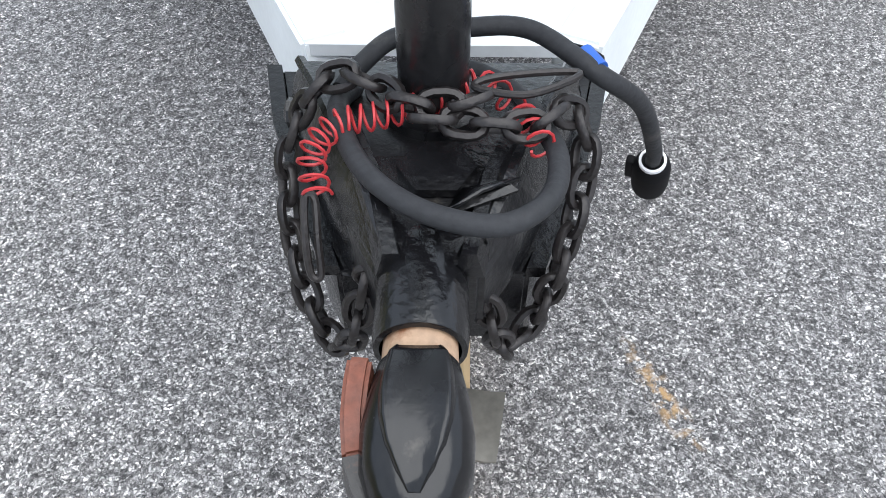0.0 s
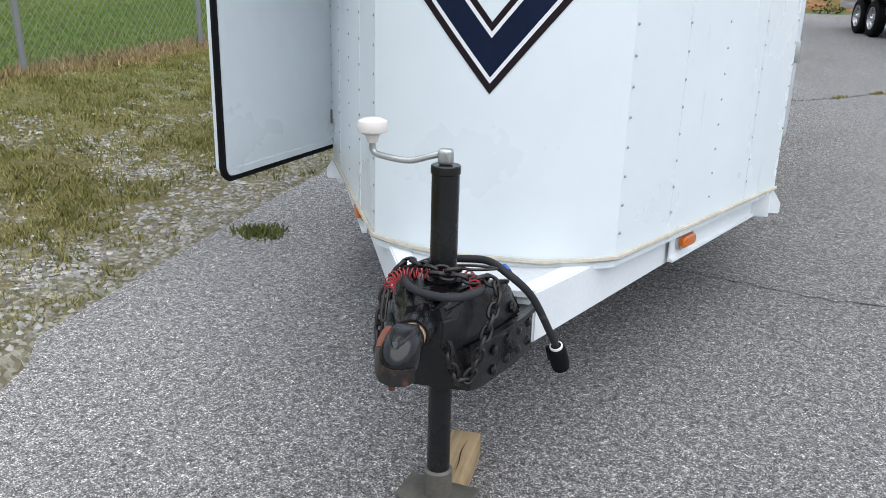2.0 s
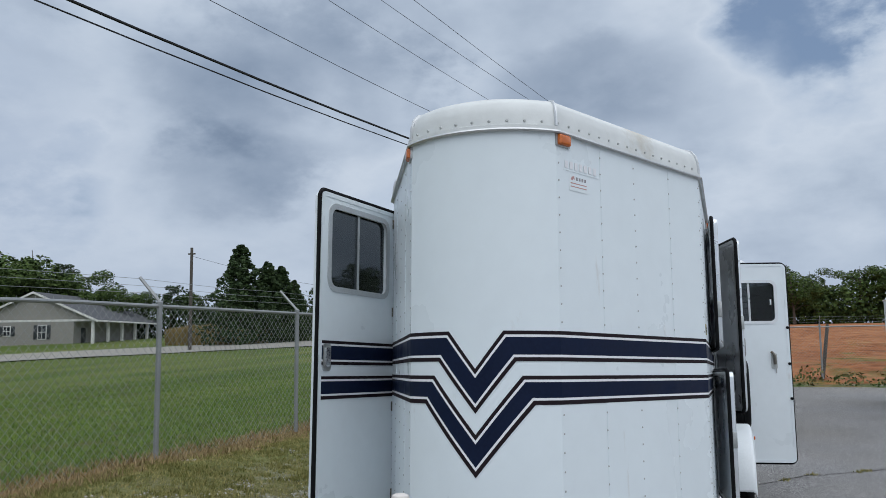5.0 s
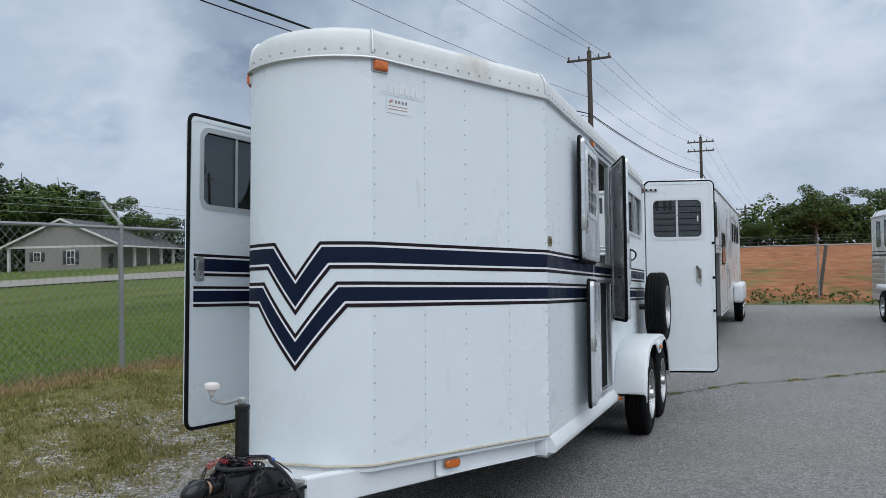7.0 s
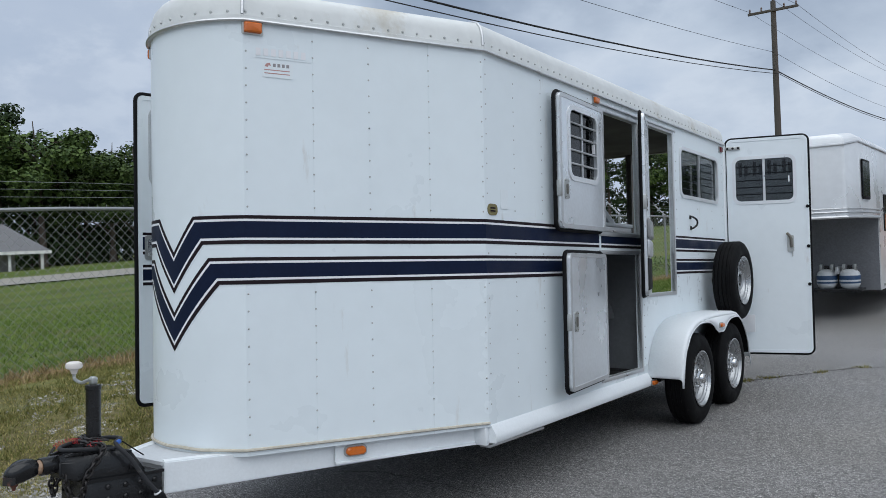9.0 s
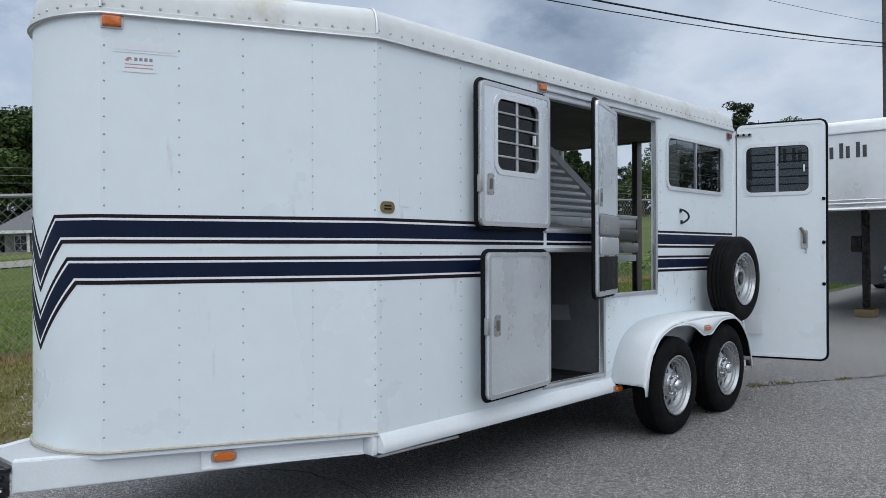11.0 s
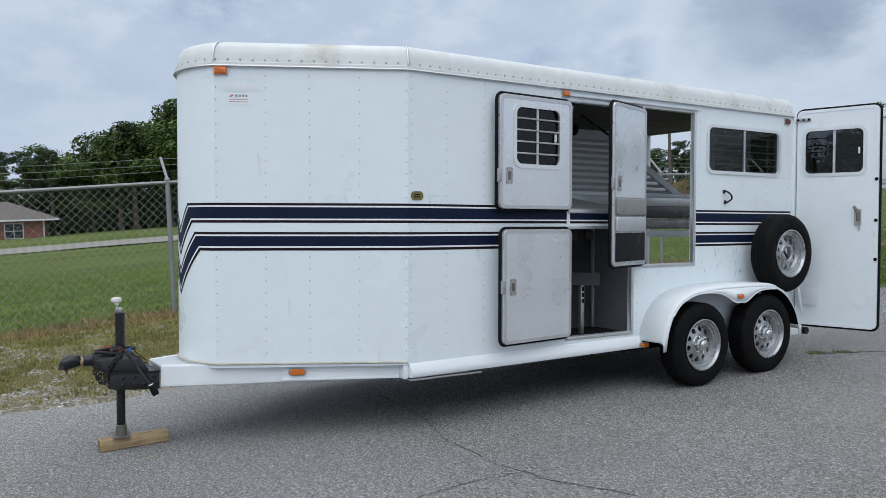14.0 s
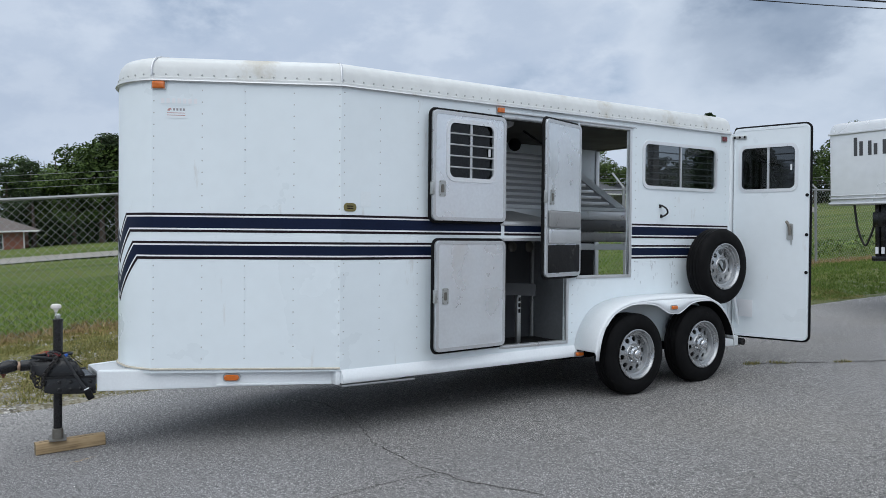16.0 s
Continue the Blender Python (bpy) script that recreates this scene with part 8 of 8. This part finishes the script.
# ---- the stock trailer at the yard's far side ----
def slat_trailer(m):
    t = thing("stock_trailer", m, "white and silver slatted horse trailer across the yard", "trailer")
    bm = bmesh.new()
    loft(bm, [[Vector((x, y, z)) for y, z in ((-1.0, 0.5), (1.0, 0.5), (1.0, 2.45), (0.9, 2.62), (-0.9, 2.62), (-1.0, 2.45))] for x in (0.0, 8.5)])
    part("body", bm, ALU_BODY, t, smooth=30)
    for k in range(7):
        part("slat", boxed((0.02, -1.025, 0.62 + 0.125 * k), (1.3, -0.998, 0.72 + 0.125 * k), 0.006), ALU_SLAT, t)
    for k in range(5):
        part("window", plated(rounded(0.36, 0.62, 0.06, 3, 0.75 + 0.8 * k, 2.05), -1.015, -0.99), DARK, t)
    part("stripe", boxed((0.0, -1.006, 1.52), (8.5, -0.999, 1.56)), NAVY, t)
    part("stripe", boxed((0.0, -1.006, 1.62), (8.5, -0.999, 1.64)), NAVY, t)
    part("roof_vent", boxed((1.2, -0.6, 2.6), (2.2, 0.2, 3.5), 0.03, m=None), ALU_BODY, t)
    part("rail", tubed([(0.0, -1.01, 2.47), (8.5, -1.01, 2.47)], 0.02, 6), ALU, t)
    for x in (1.75, 2.65):
        wheel("wheel", t, pose(x, -1.08, R_WHEEL, 0, 0, 180), "black trailer tyre on a silver rim")
    part("fender", boxed((1.25, -1.2, 0.74), (3.15, -1.0, 0.86), 0.04, 3), FRAME_WHITE, t)
    part("skirt", boxed((0.0, -1.03, 0.46), (8.5, -0.99, 0.60), 0.01), ALU, t)


slat_trailer(pose(4.42, 20.2, 0.0, 0, 0, -84) @ pose(0, 1.0, 0))


# ---- grass, gravel, weeds ----
def blades(name, count, area, material, h0, h1, label, seed, keep=None, tuft=5):
    rnd = random.Random(seed)
    vs, fs = [], []
    made = 0
    while made < count:
        x, y = rnd.uniform(area[0], area[1]), rnd.uniform(area[2], area[3])
        if keep and not keep(x, y, rnd):
            continue
        made += tuft
        z = yard(y) if x > -1.6 and y < 25.8 else rise(x, y) - 0.005
        for _ in range(tuft):
            px, py = x + rnd.gauss(0, 0.025), y + rnd.gauss(0, 0.025)
            h = rnd.uniform(h0, h1)
            a = rnd.uniform(0, 6.28)
            lx, ly = rnd.gauss(0, 0.45) * h, rnd.gauss(0, 0.45) * h
            w = 0.004 + 0.05 * h
            i = len(vs)
            vs += [(px - math.cos(a) * w, py - math.sin(a) * w, z), (px + math.cos(a) * w, py + math.sin(a) * w, z), (px + lx, py + ly, z + h)]
            fs.append((i, i + 1, i + 2))
    me = bpy.data.meshes.new(name)
    me.from_pydata(vs, [], fs)
    me.materials.append(material)
    tagged(part(name, me, None), label, "grass", kind="stuff")


def patchy(x, y, rnd):
    return noise.noise((x * 1.3, y * 1.3, 7.7)) + 0.9 * noise.noise((x * 4.3, y * 4.3, 1.7)) > rnd.uniform(-0.75, 0.0) + 0.45 * smooth01((x + 2.9) / 1.2) and x < -1.8


blades("verge_grass", 180000, (-5.2, -1.8, -3.5, 14), BLADE, 0.008, 0.032, "thin patchy grass on the verge", 5, patchy)
def clumps(x, y, rnd):
    """Fuller tufts in drifts, thinning towards the asphalt."""
    return noise.noise((x * 1.7, y * 1.7, 3.1)) + 0.9 * noise.noise((x * 4.6, y * 4.6, 8.7)) > rnd.uniform(-0.2, 0.5) + 0.3 * smooth01((x + 2.8) / 1.0)


TUFT = foliage("olive_tufts", (0.10, 0.122, 0.028), (0.34, 0.30, 0.105))
blades("verge_tufts", 80000, (-5.2, -1.75, -3.5, 14), TUFT, 0.015, 0.05, "olive tufts of grass on the verge", 25, clumps, tuft=9)


def gravel_mesh(count, area, seed):
    """Loose pale stones in drifts on the bare parts of the verge."""
    rnd = random.Random(seed)
    vs, fs = [], []
    made = 0
    while made < count:
        x, y = rnd.uniform(area[0], area[1]), rnd.uniform(area[2], area[3])
        if noise.noise((x * 1.1, y * 1.1, 5.5)) + 0.8 * noise.noise((x * 3.7, y * 3.7, 2.2)) < rnd.uniform(0.05, 0.5) - 0.25 * smooth01((x + 2.4) / 0.6):
            continue
        made += 1
        r = rnd.uniform(0.006, 0.02)
        z = rise(x, y)
        i = len(vs)
        a = rnd.uniform(0, 6.28)
        for k in range(5):
            q = a + 6.283 * k / 5 + rnd.uniform(-0.3, 0.3)
            w = r * rnd.uniform(0.7, 1.2)
            vs.append((x + w * math.cos(q), y + w * math.sin(q), z + r * rnd.uniform(-0.1, 0.25)))
        vs.append((x + rnd.uniform(-0.3, 0.3) * r, y + rnd.uniform(-0.3, 0.3) * r, z + r * rnd.uniform(0.5, 0.9)))
        fs += [(i + k, i + (k + 1) % 5, i + 5) for k in range(5)]
    me = bpy.data.meshes.new("gravel")
    me.from_pydata(vs, [], fs)
    me.materials.append(STONE)
    return me


STONE = foliage("pale_gravel", (0.20, 0.19, 0.17), (0.52, 0.50, 0.47))
tagged(part("gravel", gravel_mesh(9000, (-4.9, -1.75, -3.0, 9.0), 44), None), "loose pale gravel showing through the verge", "gravel", kind="stuff")
blades("far_verge_grass", 70000, (-5.0, -1.95, 9, 26), FIELD_BLADE, 0.02, 0.07, "green grass on the verge", 15, lambda x, y, r: r.random() < smooth01((y - 8) / 4))
blades("dead_grass", 15000, (-5.7, -4.85, -4, 24), DRY, 0.03, 0.11, "dead brown grass under the fence", 6)
blades("field_grass", 110000, (-22, -5.4, -4, 26), FIELD_BLADE, 0.03, 0.08, "mown green field grass", 8, lambda x, y, r: r.random() < smooth01((x + 22) / 14))
blades("weed_tuft", 420, (-1.75, -1.25, 2.15, 2.75), WEED_GREEN, 0.015, 0.05, "green weeds at the asphalt edge", 9, lambda x, y, r: (x + 1.5) ** 2 * 5 + (y - 2.45) ** 2 * 11 < 0.13 * r.random())


# ---- cracks in the asphalt, with weeds in the long one ----
def crack(pts, w, seed):
    rnd = random.Random(seed)
    path = []
    for a, b in zip(pts, pts[1:]):
        a, b = Vector(a), Vector(b)
        n = max(2, int((b - a).length / 0.06))
        for k in range(n):
            p = a.lerp(b, k / n)
            path.append(p + Vector((rnd.gauss(0, 0.012), rnd.gauss(0, 0.012))))
    bm = bmesh.new()
    rows = []
    for i, p in enumerate(path):
        d = (path[min(i + 1, len(path) - 1)] - path[max(i - 1, 0)]).normalized()
        s = Vector((-d.y, d.x)) * w * rnd.uniform(0.3, 1.2)
        rows.append([bm.verts.new((q.x, q.y, yard(q.y) + 0.003)) for q in (p + s, p - s)])
    for a, b in zip(rows, rows[1:]):
        bm.faces.new((a[0], a[1], b[1], b[0]))
    tagged(part("crack", bm, CRACK), "dark narrow crack in the asphalt", "crack", kind="structure")
    return path


WEED = foliage("weed_leaf", (0.09, 0.11, 0.03), (0.30, 0.24, 0.09))
CRACK = surface("crack_dirt", (0.04, 0.037, 0.033), 0.95, spread=0.3, coarse=5, fine=60)
crack([(-0.61, 2.40), (-0.27, 2.58), (0.11, 2.61), (0.72, 2.51), (1.19, 2.36), (1.83, 2.34), (2.15, 2.39), (2.45, 2.50), (2.79, 2.66)], 0.0052, 1)
crack([(2.03, 2.36), (2.02, 1.88), (2.04, 1.69), (2.2, 1.4)], 0.0036, 2)
seam = crack([(0.9, 6.9), (1.2, 7.3), (1.7, 8.0), (2.5, 8.6), (3.5, 9.6), (4.6, 10.6)], 0.015, 3)
blades("crack_weeds", 900, (0.8, 4.7, 6.8, 10.7), WEED, 0.008, 0.035, "small yellow-green weeds growing in the crack", 12,
       lambda x, y, r: min((x - p.x) ** 2 + (y - p.y) ** 2 for p in seam) < 0.002 and noise.noise((x * 3.5, y * 3.5, 3)) > 0.12, tuft=6)
